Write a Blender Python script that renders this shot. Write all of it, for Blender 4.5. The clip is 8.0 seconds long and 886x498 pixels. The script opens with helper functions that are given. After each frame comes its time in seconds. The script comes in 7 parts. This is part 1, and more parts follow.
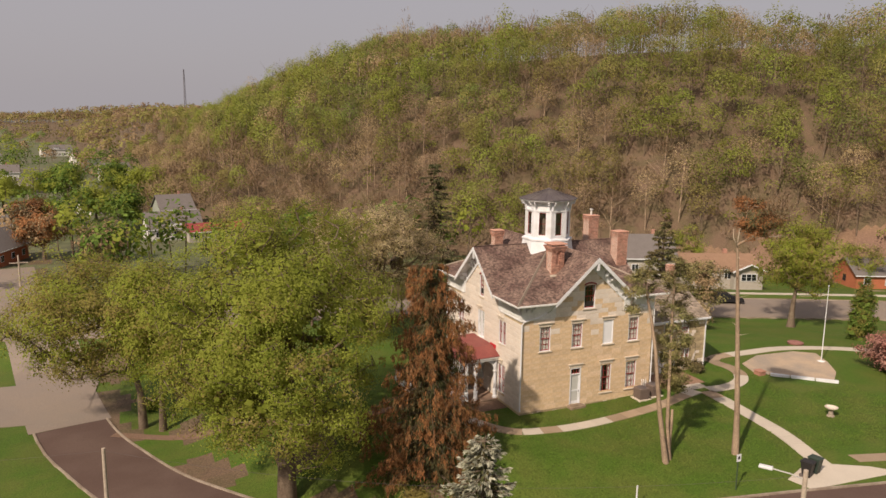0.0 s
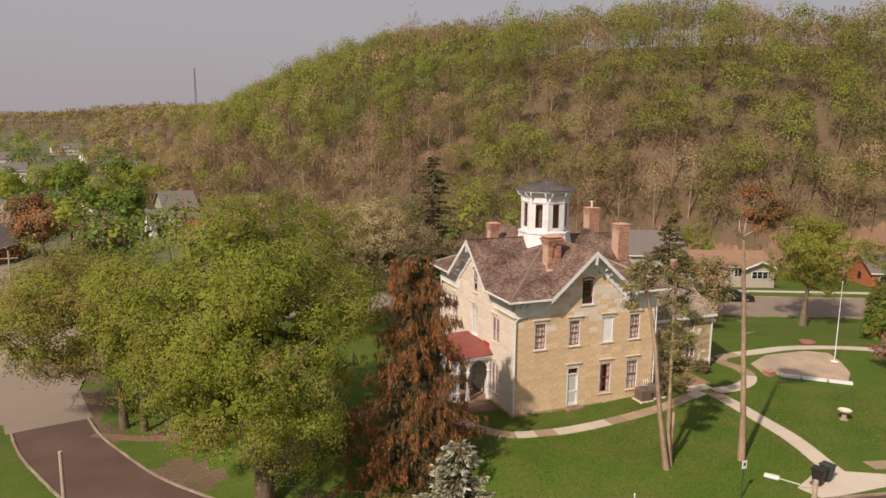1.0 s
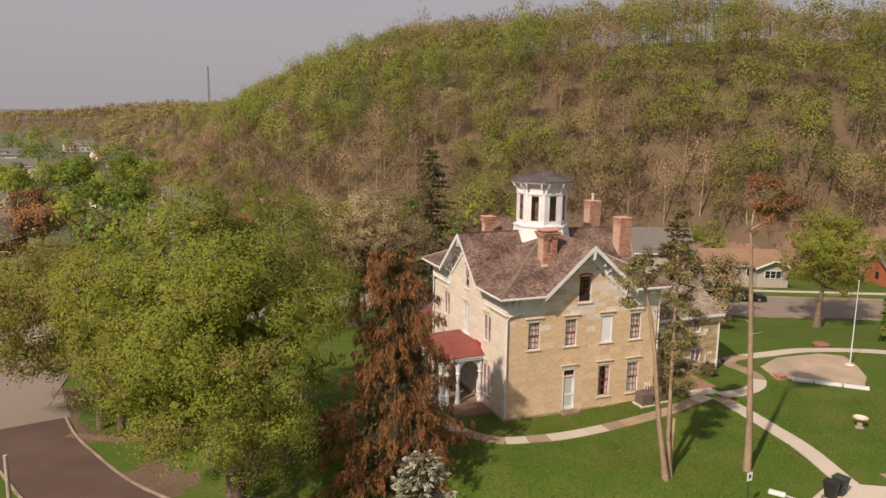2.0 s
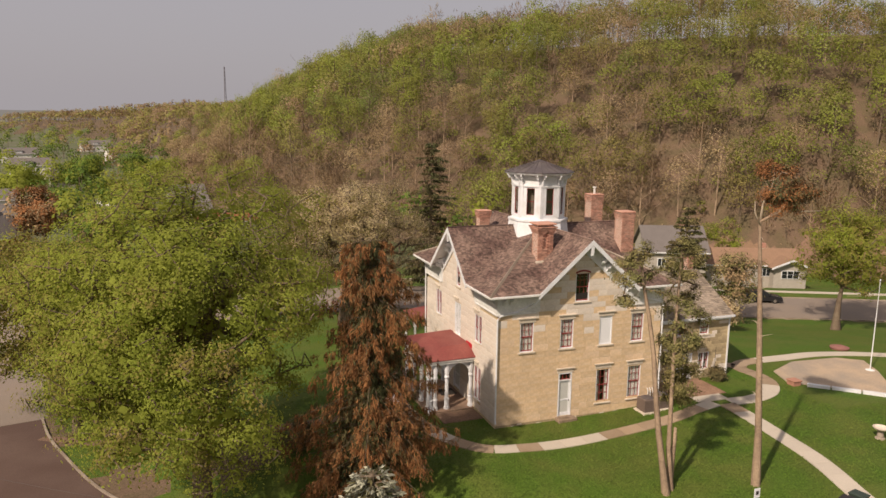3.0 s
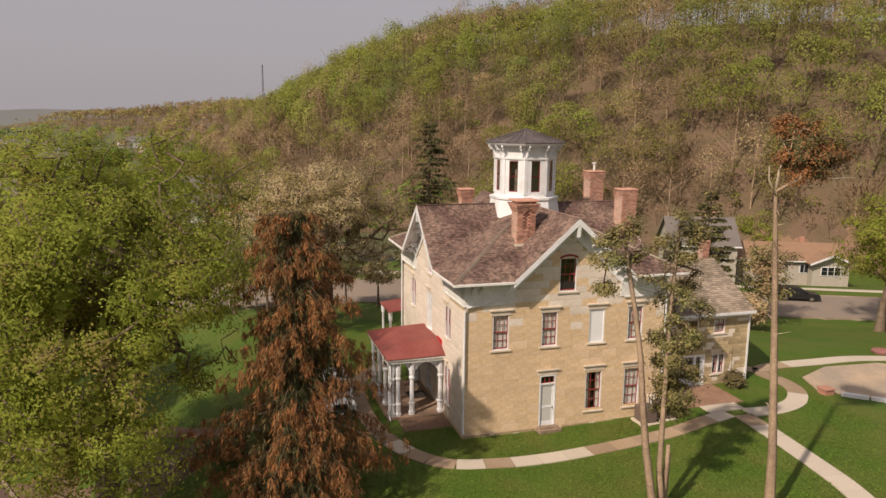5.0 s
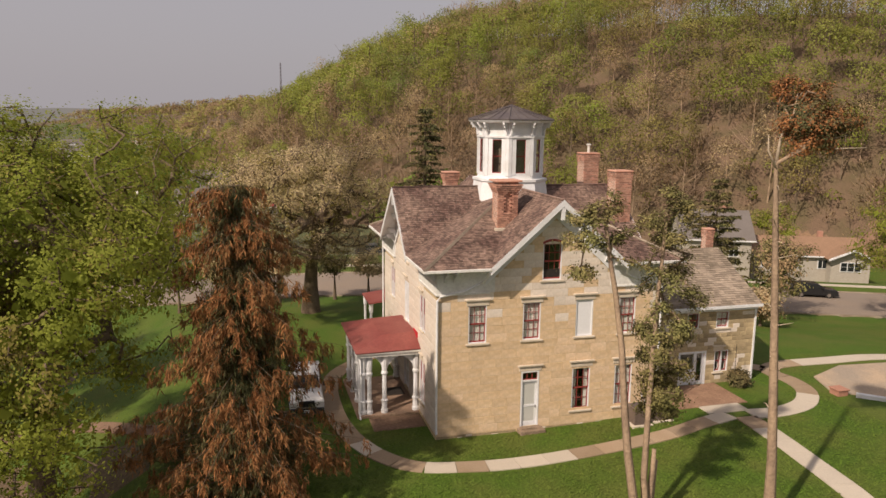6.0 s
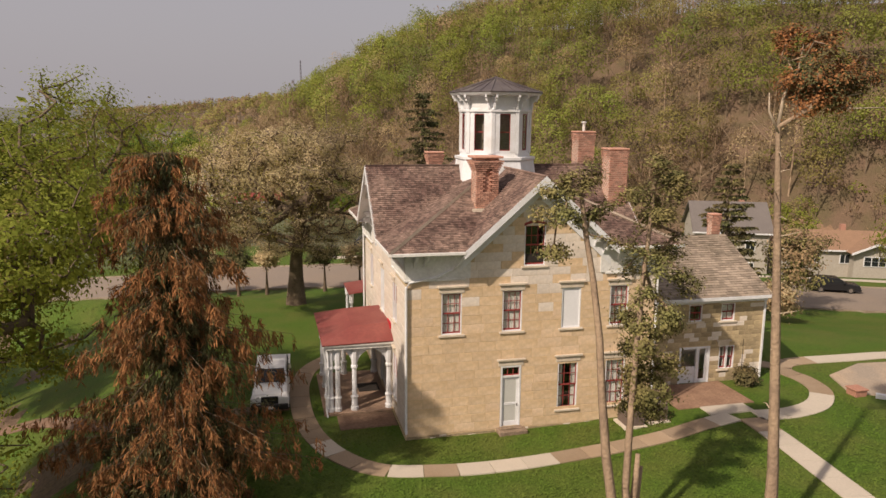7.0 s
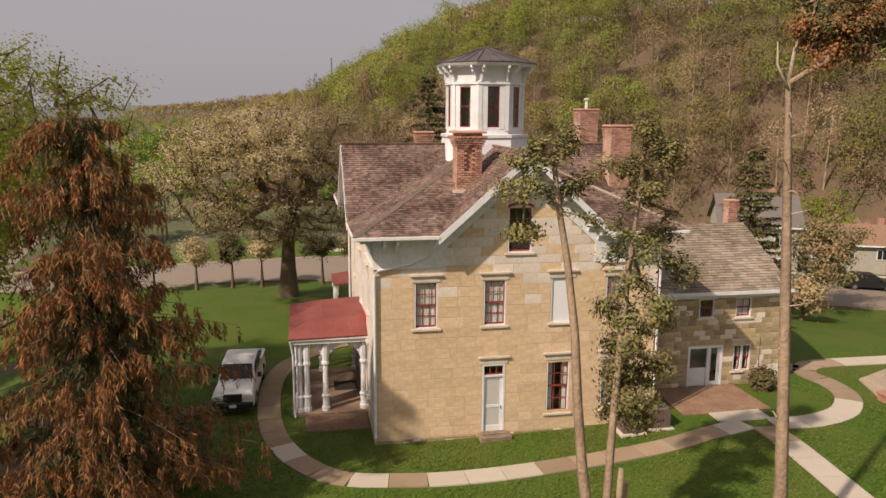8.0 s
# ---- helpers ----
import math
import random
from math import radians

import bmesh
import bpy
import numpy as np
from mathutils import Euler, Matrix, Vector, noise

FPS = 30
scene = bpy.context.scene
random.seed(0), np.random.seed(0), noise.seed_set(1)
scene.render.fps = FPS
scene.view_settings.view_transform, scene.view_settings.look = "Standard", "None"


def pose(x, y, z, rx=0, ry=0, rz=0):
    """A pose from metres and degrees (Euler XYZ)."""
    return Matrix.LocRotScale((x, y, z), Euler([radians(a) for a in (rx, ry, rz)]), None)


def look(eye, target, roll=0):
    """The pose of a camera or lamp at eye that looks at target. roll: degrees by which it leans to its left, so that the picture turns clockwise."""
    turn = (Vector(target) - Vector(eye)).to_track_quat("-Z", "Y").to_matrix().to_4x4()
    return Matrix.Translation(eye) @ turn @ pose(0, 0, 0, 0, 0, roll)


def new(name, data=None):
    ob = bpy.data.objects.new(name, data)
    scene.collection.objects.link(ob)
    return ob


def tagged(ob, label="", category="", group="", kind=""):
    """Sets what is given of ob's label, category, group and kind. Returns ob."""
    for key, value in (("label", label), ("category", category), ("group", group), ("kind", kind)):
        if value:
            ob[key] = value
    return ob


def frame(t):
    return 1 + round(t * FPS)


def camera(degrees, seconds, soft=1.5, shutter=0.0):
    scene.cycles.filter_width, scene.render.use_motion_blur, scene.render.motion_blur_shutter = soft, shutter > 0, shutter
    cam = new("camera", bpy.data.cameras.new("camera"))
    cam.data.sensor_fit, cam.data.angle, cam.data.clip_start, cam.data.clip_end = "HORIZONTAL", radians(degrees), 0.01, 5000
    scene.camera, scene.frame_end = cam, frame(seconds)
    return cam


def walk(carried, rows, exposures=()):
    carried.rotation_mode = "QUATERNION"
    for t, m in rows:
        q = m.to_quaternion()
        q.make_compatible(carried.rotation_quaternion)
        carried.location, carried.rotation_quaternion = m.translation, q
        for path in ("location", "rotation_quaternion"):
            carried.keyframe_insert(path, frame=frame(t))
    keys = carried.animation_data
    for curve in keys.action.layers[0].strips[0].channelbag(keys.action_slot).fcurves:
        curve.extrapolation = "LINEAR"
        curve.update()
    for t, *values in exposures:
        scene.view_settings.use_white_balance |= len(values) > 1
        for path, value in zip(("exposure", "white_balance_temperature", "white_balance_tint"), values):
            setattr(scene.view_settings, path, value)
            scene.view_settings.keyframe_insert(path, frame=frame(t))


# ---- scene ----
cam = camera(61.9, 8.0, soft=1.5)
PATH = [
    (0, (-26.965, -47.799, 22.554), (-26.193, -45.986, 22.212), 0.7),
    (0.5, (-25.7, -46.852, 22.091), (-24.942, -45.033, 21.749), 0.7),
    (1, (-24.385, -45.875, 21.598), (-23.642, -44.05, 21.254), 0.6),
    (1.5, (-23.013, -44.818, 21.132), (-22.285, -42.987, 20.786), 0.7),
    (3, (-18.624, -41.481, 19.715), (-17.958, -39.627, 19.371), 0.7),
    (3.5, (-17.069, -40.27, 19.251), (-16.423, -38.409, 18.906), 0.7),
    (4, (-15.441, -39.024, 18.724), (-14.821, -37.155, 18.378), 0.7),
    (5.5, (-10.638, -35.459, 16.841), (-10.099, -33.565, 16.493), 0.6),
    (6, (-9.027, -34.266, 16.179), (-8.512, -32.365, 15.829), 0.6),
    (6.5, (-7.466, -33.07, 15.518), (-6.977, -31.163, 15.166), 0.6),
    (7, (-5.952, -31.78, 14.856), (-5.493, -29.866, 14.502), 0.5),
    (7.5, (-4.461, -30.467, 14.26), (-4.038, -28.545, 13.905), 0.5),
    (8, (-2.86, -29.102, 13.718), (-2.485, -27.171, 13.358), 0.4),
]
walk(cam, [(t, look(eye, target, roll)) for t, eye, target, roll in PATH], exposures=[(0, 0.0, 6700, 15), (8, 0.0, 6700, 15)])

# ---- light ----
SUN_FROM = Vector((-0.84, -0.54, 0.0)).normalized() * math.cos(radians(42)) + Vector((0, 0, math.sin(radians(42))))
sun = new("sun", bpy.data.lights.new("sun", "SUN"))
sun.data.energy, sun.data.angle, sun.data.color = 4.7, radians(1.2), (1.0, 0.88, 0.72)
sun.matrix_world = look(SUN_FROM * 200, (0, 0, 0))

world = bpy.data.worlds.new("hazy_sky")
scene.world = world
world.use_nodes = True
wn, wl = world.node_tree.nodes, world.node_tree.links
wn.clear()
sky = wn.new("ShaderNodeTexSky")
sky.sky_type, sky.sun_disc = "NISHITA", False
sky.sun_elevation, sky.sun_rotation = radians(42), math.atan2(-0.84, -0.54)
sky.air_density, sky.dust_density, sky.ozone_density = 1.0, 6.0, 1.0
haze = wn.new("ShaderNodeMix")
haze.data_type = "RGBA"
haze.inputs[0].default_value = 0.8
haze.inputs[7].default_value = (4.45, 4.3, 4.5, 1.0)
back = wn.new("ShaderNodeBackground")
back.inputs[1].default_value = 0.1
wout = wn.new("ShaderNodeOutputWorld")
wl.new(sky.outputs[0], haze.inputs[6])
wl.new(haze.outputs[2], back.inputs[0])
wl.new(back.outputs[0], wout.inputs[0])


# ---- materials ----
def mat(name, base, rough=0.85, var=0.25, scale=1.0, fine=12.0, bump=0.3, tint=None, amount=0.5, island=0.0, each=0.0,
        metal=0.0, leaf=0.0, dist=0.03, trees=0.0):
    """A surface with coarse patches towards tint, fine grain, bump, and a spread from piece to piece."""
    m = bpy.data.materials.new(name)
    m.use_nodes = True
    n, l = m.node_tree.nodes, m.node_tree.links
    n.clear()
    out = n.new("ShaderNodeOutputMaterial")
    p = n.new("ShaderNodeBsdfPrincipled")
    p.inputs["Roughness"].default_value, p.inputs["Metallic"].default_value = rough, metal
    p.inputs["Specular IOR Level"].default_value = 0.3
    tc = n.new("ShaderNodeTexCoord")
    n1, n2 = n.new("ShaderNodeTexNoise"), n.new("ShaderNodeTexNoise")
    n1.inputs["Scale"].default_value, n1.inputs["Detail"].default_value = scale, 4
    n2.inputs["Scale"].default_value, n2.inputs["Detail"].default_value = fine, 3
    l.new(tc.outputs["Object"], n1.inputs["Vector"])
    l.new(tc.outputs["Object"], n2.inputs["Vector"])
    ramp = n.new("ShaderNodeMapRange")
    ramp.inputs[1].default_value, ramp.inputs[2].default_value = 0.38, 0.64
    l.new(n1.outputs["Fac"], ramp.inputs[0])
    mix = n.new("ShaderNodeMix")
    mix.data_type = "RGBA"
    mix.inputs[6].default_value = (*base, 1)
    mix.inputs[7].default_value = (*(tint or tuple(c * (1 - var) for c in base)), 1)
    mul = n.new("ShaderNodeMath")
    mul.operation = "MULTIPLY"
    mul.inputs[1].default_value = amount
    l.new(ramp.outputs[0], mul.inputs[0])
    l.new(mul.outputs[0], mix.inputs[0])
    value = n.new("ShaderNodeMapRange")
    value.inputs[1].default_value, value.inputs[2].default_value = 0.25, 0.75
    value.inputs[3].default_value, value.inputs[4].default_value = 1 - var, 1 + var
    l.new(n2.outputs["Fac"], value.inputs[0])
    hsv = n.new("ShaderNodeHueSaturation")
    l.new(mix.outputs[2], hsv.inputs["Color"])
    last = value.outputs[0]
    if island or each:
        src = n.new("ShaderNodeNewGeometry").outputs["Random Per Island"] if island else n.new("ShaderNodeObjectInfo").outputs["Random"]
        spread = n.new("ShaderNodeMapRange")
        s = island or each
        spread.inputs[3].default_value, spread.inputs[4].default_value = 1 - s, 1 + s
        l.new(src, spread.inputs[0])
        times = n.new("ShaderNodeMath")
        times.operation = "MULTIPLY"
        l.new(spread.outputs[0], times.inputs[0])
        l.new(last, times.inputs[1])
        last = times.outputs[0]
    if trees:
        own = n.new("ShaderNodeAttribute")
        own.attribute_name = "tree_tint"
        for lo, hi, key in ((1 - trees, 1 + trees, "Value"), (0.488, 0.512, "Hue")):
            r = n.new("ShaderNodeMapRange")
            r.inputs[3].default_value, r.inputs[4].default_value = lo, hi
            l.new(own.outputs["Fac"], r.inputs[0])
            if key == "Hue":
                l.new(r.outputs[0], hsv.inputs["Hue"])
            else:
                times = n.new("ShaderNodeMath")
                times.operation = "MULTIPLY"
                l.new(r.outputs[0], times.inputs[0])
                l.new(last, times.inputs[1])
                last = times.outputs[0]
    l.new(last, hsv.inputs["Value"])
    l.new(hsv.outputs[0], p.inputs["Base Color"])
    if bump:
        b = n.new("ShaderNodeBump")
        b.inputs["Strength"].default_value, b.inputs["Distance"].default_value = bump, dist
        l.new(n2.outputs["Fac"], b.inputs["Height"])
        l.new(b.outputs[0], p.inputs["Normal"])
    if leaf:
        t = n.new("ShaderNodeBsdfTranslucent")
        l.new(hsv.outputs[0], t.inputs["Color"])
        mx = n.new("ShaderNodeMixShader")
        mx.inputs[0].default_value = leaf
        l.new(p.outputs[0], mx.inputs[1])
        l.new(t.outputs[0], mx.inputs[2])
        l.new(mx.outputs[0], out.inputs[0])
    else:
        l.new(p.outputs[0], out.inputs[0])
    return m


def glass(name, tint):
    m = bpy.data.materials.new(name)
    m.use_nodes = True
    n, l = m.node_tree.nodes, m.node_tree.links
    n.clear()
    out, tr, gl, mx, lw, po, ma = (n.new("ShaderNode" + k) for k in ("OutputMaterial", "BsdfTransparent", "BsdfGlossy", "MixShader", "LayerWeight", "Math", "Math"))
    tr.inputs[0].default_value = (*tint, 1)
    gl.inputs["Roughness"].default_value = 0.03
    lw.inputs[0].default_value = 0.5
    po.operation, ma.operation = "POWER", "MULTIPLY_ADD"
    po.inputs[1].default_value = 3.0
    ma.inputs[1].default_value, ma.inputs[2].default_value = 0.6, 0.05
    l.new(lw.outputs["Facing"], po.inputs[0])
    l.new(po.outputs[0], ma.inputs[0])
    l.new(ma.outputs[0], mx.inputs[0])
    l.new(tr.outputs[0], mx.inputs[1])
    l.new(gl.outputs[0], mx.inputs[2])
    l.new(mx.outputs[0], out.inputs[0])
    return m


GRASS = mat("lawn_grass", (0.058, 0.105, 0.008), var=0.35, scale=0.35, fine=9, bump=0.9, tint=(0.092, 0.11, 0.018), amount=0.75, dist=0.05)
ROUGH = mat("leaf_litter", (0.14, 0.092, 0.06), var=0.35, scale=0.35, fine=6, bump=0.9, tint=(0.1, 0.08, 0.04), amount=0.8, dist=0.08)
ASPHALT = mat("worn_asphalt", (0.095, 0.058, 0.046), var=0.2, scale=0.25, fine=14, bump=0.2, tint=(0.125, 0.082, 0.066), amount=0.7)
OLDROAD = mat("pale_concrete_road", (0.24, 0.19, 0.15), var=0.12, scale=0.3, fine=10, bump=0.2, tint=(0.22, 0.18, 0.15), amount=0.7)
CONCRETE = mat("path_concrete", (0.32, 0.24, 0.165), var=0.12, scale=0.5, fine=16, bump=0.25, tint=(0.28, 0.2, 0.13), amount=0.8, each=0.14)
NEWCONC = mat("new_concrete", (0.48, 0.42, 0.345), var=0.08, scale=0.8, fine=16, bump=0.2, each=0.06)
KERB = mat("kerb_stone", (0.34, 0.28, 0.22), var=0.2, scale=0.7, fine=10, tint=(0.2, 0.15, 0.11), amount=0.8)
BANK = mat("bare_red_bank", (0.19, 0.115, 0.08), var=0.25, scale=0.12, fine=3, bump=0.7, tint=(0.22, 0.14, 0.08), amount=0.8, dist=0.08)
SOIL = mat("bare_soil", (0.2, 0.125, 0.085), var=0.25, scale=0.8, fine=8, bump=0.7, dist=0.06)
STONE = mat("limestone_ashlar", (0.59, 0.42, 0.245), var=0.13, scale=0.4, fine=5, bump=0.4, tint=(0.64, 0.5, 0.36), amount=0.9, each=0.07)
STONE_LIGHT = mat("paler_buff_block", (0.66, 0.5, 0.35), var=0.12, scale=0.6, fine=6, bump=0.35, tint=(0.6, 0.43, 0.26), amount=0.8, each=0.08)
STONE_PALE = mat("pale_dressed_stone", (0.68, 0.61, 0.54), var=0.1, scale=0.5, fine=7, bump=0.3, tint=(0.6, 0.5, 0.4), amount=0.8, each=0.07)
FIELD = mat("town_ground", (0.09, 0.11, 0.04), var=0.3, scale=0.02, fine=0.3, bump=0.3, tint=(0.14, 0.125, 0.085), amount=0.8)
MORTAR = mat("lime_mortar", (0.52, 0.4, 0.25), var=0.12, scale=1.0, fine=14)
RUBBLE = mat("rough_limestone", (0.42, 0.33, 0.2), var=0.16, scale=1.2, fine=9, bump=0.7, tint=(0.3, 0.23, 0.14), amount=0.8, each=0.28, dist=0.05)
LINTEL = mat("stone_trim", (0.63, 0.55, 0.45), var=0.12, scale=1.5, fine=12, tint=(0.5, 0.42, 0.33), amount=0.8)
WHITE = mat("white_paint", (0.72, 0.725, 0.75), rough=0.5, var=0.06, scale=1.2, fine=10, bump=0.12, tint=(0.6, 0.595, 0.58), amount=0.7)
TRIM = mat("weathered_white_trim", (0.72, 0.71, 0.69), rough=0.6, var=0.12, scale=0.9, fine=8, bump=0.2, tint=(0.56, 0.54, 0.5), amount=0.6)
SHINGLE = mat("wood_shingles", (0.115, 0.07, 0.058), var=0.35, scale=0.6, fine=5, bump=0.6, tint=(0.22, 0.15, 0.12), amount=0.9, island=0.42)
SHINGLE_GREY = mat("grey_wood_shingles", (0.31, 0.25, 0.195), var=0.2, scale=0.4, fine=9, bump=0.5, tint=(0.17, 0.135, 0.1), amount=0.7, island=0.3)
REDROOF = mat("red_painted_metal", (0.21, 0.055, 0.048), rough=0.6, var=0.12, scale=0.7, fine=6, bump=0.15, tint=(0.26, 0.085, 0.07), amount=0.7)
CAPROOF = mat("dark_metal_roof", (0.085, 0.07, 0.072), rough=0.55, var=0.2, scale=0.8, fine=7, bump=0.2, tint=(0.13, 0.11, 0.1), amount=0.8)
BRICK = mat("chimney_brick", (0.43, 0.22, 0.16), var=0.2, scale=2, fine=14, bump=0.4, tint=(0.46, 0.27, 0.2), amount=0.7, island=0.32)
JOINT = mat("brick_joint", (0.62, 0.5, 0.42), var=0.15, scale=3, fine=16)
SASH = mat("dark_red_sash", (0.27, 0.05, 0.045), rough=0.5, var=0.12, scale=3, fine=14, bump=0.1)
CURTAIN = mat("lace_curtain", (0.8, 0.78, 0.73), var=0.12, scale=4, fine=30, bump=0.3, leaf=0.12)
SCREEN = mat("grey_door_screen", (0.5, 0.5, 0.47), rough=0.6, var=0.06, scale=1.5, fine=20, bump=0.1)
BLIND = mat("white_board", (0.74, 0.74, 0.76), rough=0.6, var=0.03, scale=1, fine=8, bump=0.05)
# near-black; on the room boxes this colour stands in for missing light
DARK = mat("near_black", (0.03, 0.024, 0.02), var=0.2, scale=1, fine=5)
GLASS = glass("window_glass", (0.95, 0.96, 0.95))
BARK = mat("tree_bark", (0.125, 0.09, 0.062), var=0.3, scale=1.2, fine=10, bump=0.8, tint=(0.19, 0.145, 0.1), amount=0.8, dist=0.06)
PALEBARK = mat("weathered_cedar_bark", (0.34, 0.245, 0.165), var=0.25, scale=1.0, fine=8, bump=0.8, tint=(0.22, 0.155, 0.11), amount=0.8, dist=0.06)
DEADWOOD = mat("bleached_dead_wood", (0.46, 0.37, 0.28), var=0.2, scale=2, fine=9, bump=0.5)
LEAF_GREEN = mat("spring_leaves", (0.31, 0.36, 0.055), var=0.12, scale=0.35, fine=2.5, bump=0, tint=(0.32, 0.335, 0.06), amount=0.8, island=0.1, leaf=0.55)
LEAF_OLIVE = mat("olive_leaves", (0.28, 0.25, 0.06), var=0.15, scale=0.35, fine=2.5, bump=0, tint=(0.26, 0.2, 0.065), amount=0.8, island=0.18, leaf=0.45)
LEAF_DEEP = mat("deep_green_leaves", (0.1, 0.17, 0.026), var=0.15, scale=0.3, fine=2.5, bump=0, tint=(0.15, 0.2, 0.035), amount=0.8, island=0.4, leaf=0.35)
LEAF_RUST = mat("rust_needles", (0.31, 0.135, 0.052), var=0.2, scale=0.6, fine=3, bump=0, tint=(0.21, 0.105, 0.042), amount=0.8, island=0.4, leaf=0.2)
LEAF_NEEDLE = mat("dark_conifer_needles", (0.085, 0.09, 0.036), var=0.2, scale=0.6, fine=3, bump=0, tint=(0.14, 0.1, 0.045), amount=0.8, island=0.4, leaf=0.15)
LEAF_BLUE = mat("blue_spruce_needles", (0.36, 0.35, 0.27), var=0.2, scale=0.9, fine=4, bump=0, tint=(0.25, 0.25, 0.17), amount=0.8, island=0.4, leaf=0.15)
LEAF_JUNIPER = mat("juniper_scales", (0.175, 0.17, 0.06), var=0.2, scale=0.8, fine=3, bump=0, tint=(0.26, 0.21, 0.085), amount=0.8, island=0.45, leaf=0.2)
LEAF_TAN = mat("pale_oak_buds", (0.62, 0.49, 0.31), var=0.2, scale=0.5, fine=3, bump=0, tint=(0.42, 0.36, 0.17), amount=0.8, island=0.3, leaf=0.5)
LEAF_RED = mat("red_plum_leaves", (0.33, 0.14, 0.11), var=0.2, scale=0.7, fine=3, bump=0, tint=(0.42, 0.24, 0.19), amount=0.8, island=0.4, leaf=0.3)
LEAF_BROWN = mat("brown_twigs", (0.285, 0.195, 0.105), var=0.2, scale=0.06, fine=2, bump=0, tint=(0.34, 0.235, 0.13), amount=0.8, island=0.4, leaf=0.25)


WOODS = {}
for key, low, high in (("bright", (0.265, 0.31, 0.058), (0.3, 0.31, 0.065)), ("green", (0.255, 0.28, 0.065), (0.28, 0.28, 0.07)), ("deep", (0.19, 0.23, 0.06), (0.22, 0.23, 0.065)),
                       ("olive", (0.34, 0.29, 0.1), (0.3, 0.29, 0.09)), ("tan", (0.42, 0.31, 0.185), (0.38, 0.28, 0.15)), ("brown", (0.34, 0.235, 0.145), (0.32, 0.235, 0.125))):
    WOODS[key] = mat("hillside_" + key, low, var=0.12, scale=0.1, fine=0.9, bump=0, tint=high, amount=1.0, island=0.05, leaf=0.5, trees=0.2)


# ---- mesh helpers ----
def link(name, bm, material, smooth=False):
    me = bpy.data.meshes.new(name)
    bm.normal_update()
    bm.to_mesh(me)
    bm.free()
    me.materials.append(material)
    if smooth:
        me.polygons.foreach_set("use_smooth", [True] * len(me.polygons))
    return new(name, me)


def under(ob, parent):
    ob.parent = parent
    ob.matrix_parent_inverse = Matrix.Translation(-parent.location)
    return ob


def part(name, bm, material, parent, label="", smooth=False):
    ob = under(link(name, bm, material, smooth), parent)
    return tagged(ob, label) if label else ob


def thing(name, at, label, category, group="", kind=""):
    ob = new(name)
    ob.location = at
    ob.empty_display_size = 0.3
    return tagged(ob, label, category, group, kind)


def alone(name, bm, material, label, category, group="", kind="", smooth=False):
    return tagged(link(name, bm, material, smooth), label, category, group, kind)


def box(bm, x0, y0, z0, x1, y1, z1, m=None):
    v = [bm.verts.new((m @ Vector(c)) if m else c) for c in ((x0, y0, z0), (x1, y0, z0), (x1, y1, z0), (x0, y1, z0),
                                                              (x0, y0, z1), (x1, y0, z1), (x1, y1, z1), (x0, y1, z1))]
    for f in ((3, 2, 1, 0), (4, 5, 6, 7), (0, 1, 5, 4), (1, 2, 6, 5), (2, 3, 7, 6), (3, 0, 4, 7)):
        bm.faces.new([v[i] for i in f])
    return bm


def boxes(*rows, m=None, bevel=0.0):
    bm = bmesh.new()
    for r in rows:
        box(bm, *r, m=m)
    if bevel:
        bmesh.ops.bevel(bm, geom=bm.edges[:], offset=bevel, segments=1, affect="EDGES")
    return bm


def pieces(name, rows, material, parent, m=None, bevel=0.0, label=""):
    """Boxes, each one a part of its own."""
    for r in rows:
        part(name, boxes(r, m=m, bevel=bevel), material, parent, label)


def loft(bm, rings, cap=True):
    """Joins rings of equal size, given as lists of points, into a skin."""
    made = [[bm.verts.new(p) for p in r] for r in rings]
    n = len(made[0])
    for a, b in zip(made, made[1:]):
        for i in range(n):
            bm.faces.new((a[i], a[(i + 1) % n], b[(i + 1) % n], b[i]))
    if cap:
        bm.faces.new(made[0][::-1])
        bm.faces.new(made[-1])
    return bm


def ring(x, y, z, r, n, turn=0.0):
    return [(x + r * math.cos(turn + 2 * math.pi * i / n), y + r * math.sin(turn + 2 * math.pi * i / n), z) for i in range(n)]


def lathe(x, y, profile, n=12, turn=0.0):
    return loft(bmesh.new(), [ring(x, y, z, r, n, turn) for z, r in profile])


def tube(bm, points, radius, n=6):
    """A pipe along points; radius is one number or one per point."""
    pts = [Vector(p) for p in points]
    rs = radius if isinstance(radius, (list, tuple)) else [radius] * len(pts)
    rings = []
    for i, p in enumerate(pts):
        d = (pts[min(i + 1, len(pts) - 1)] - pts[max(i - 1, 0)]).normalized()
        a = d.cross(Vector((0.31, 0.17, 0.94)) if abs(d.z) < 0.9 else Vector((1, 0, 0))).normalized()
        b = d.cross(a)
        rings.append([p + rs[i] * (a * math.cos(2 * math.pi * k / n) + b * math.sin(2 * math.pi * k / n)) for k in range(n)])
    return loft(bm, rings)


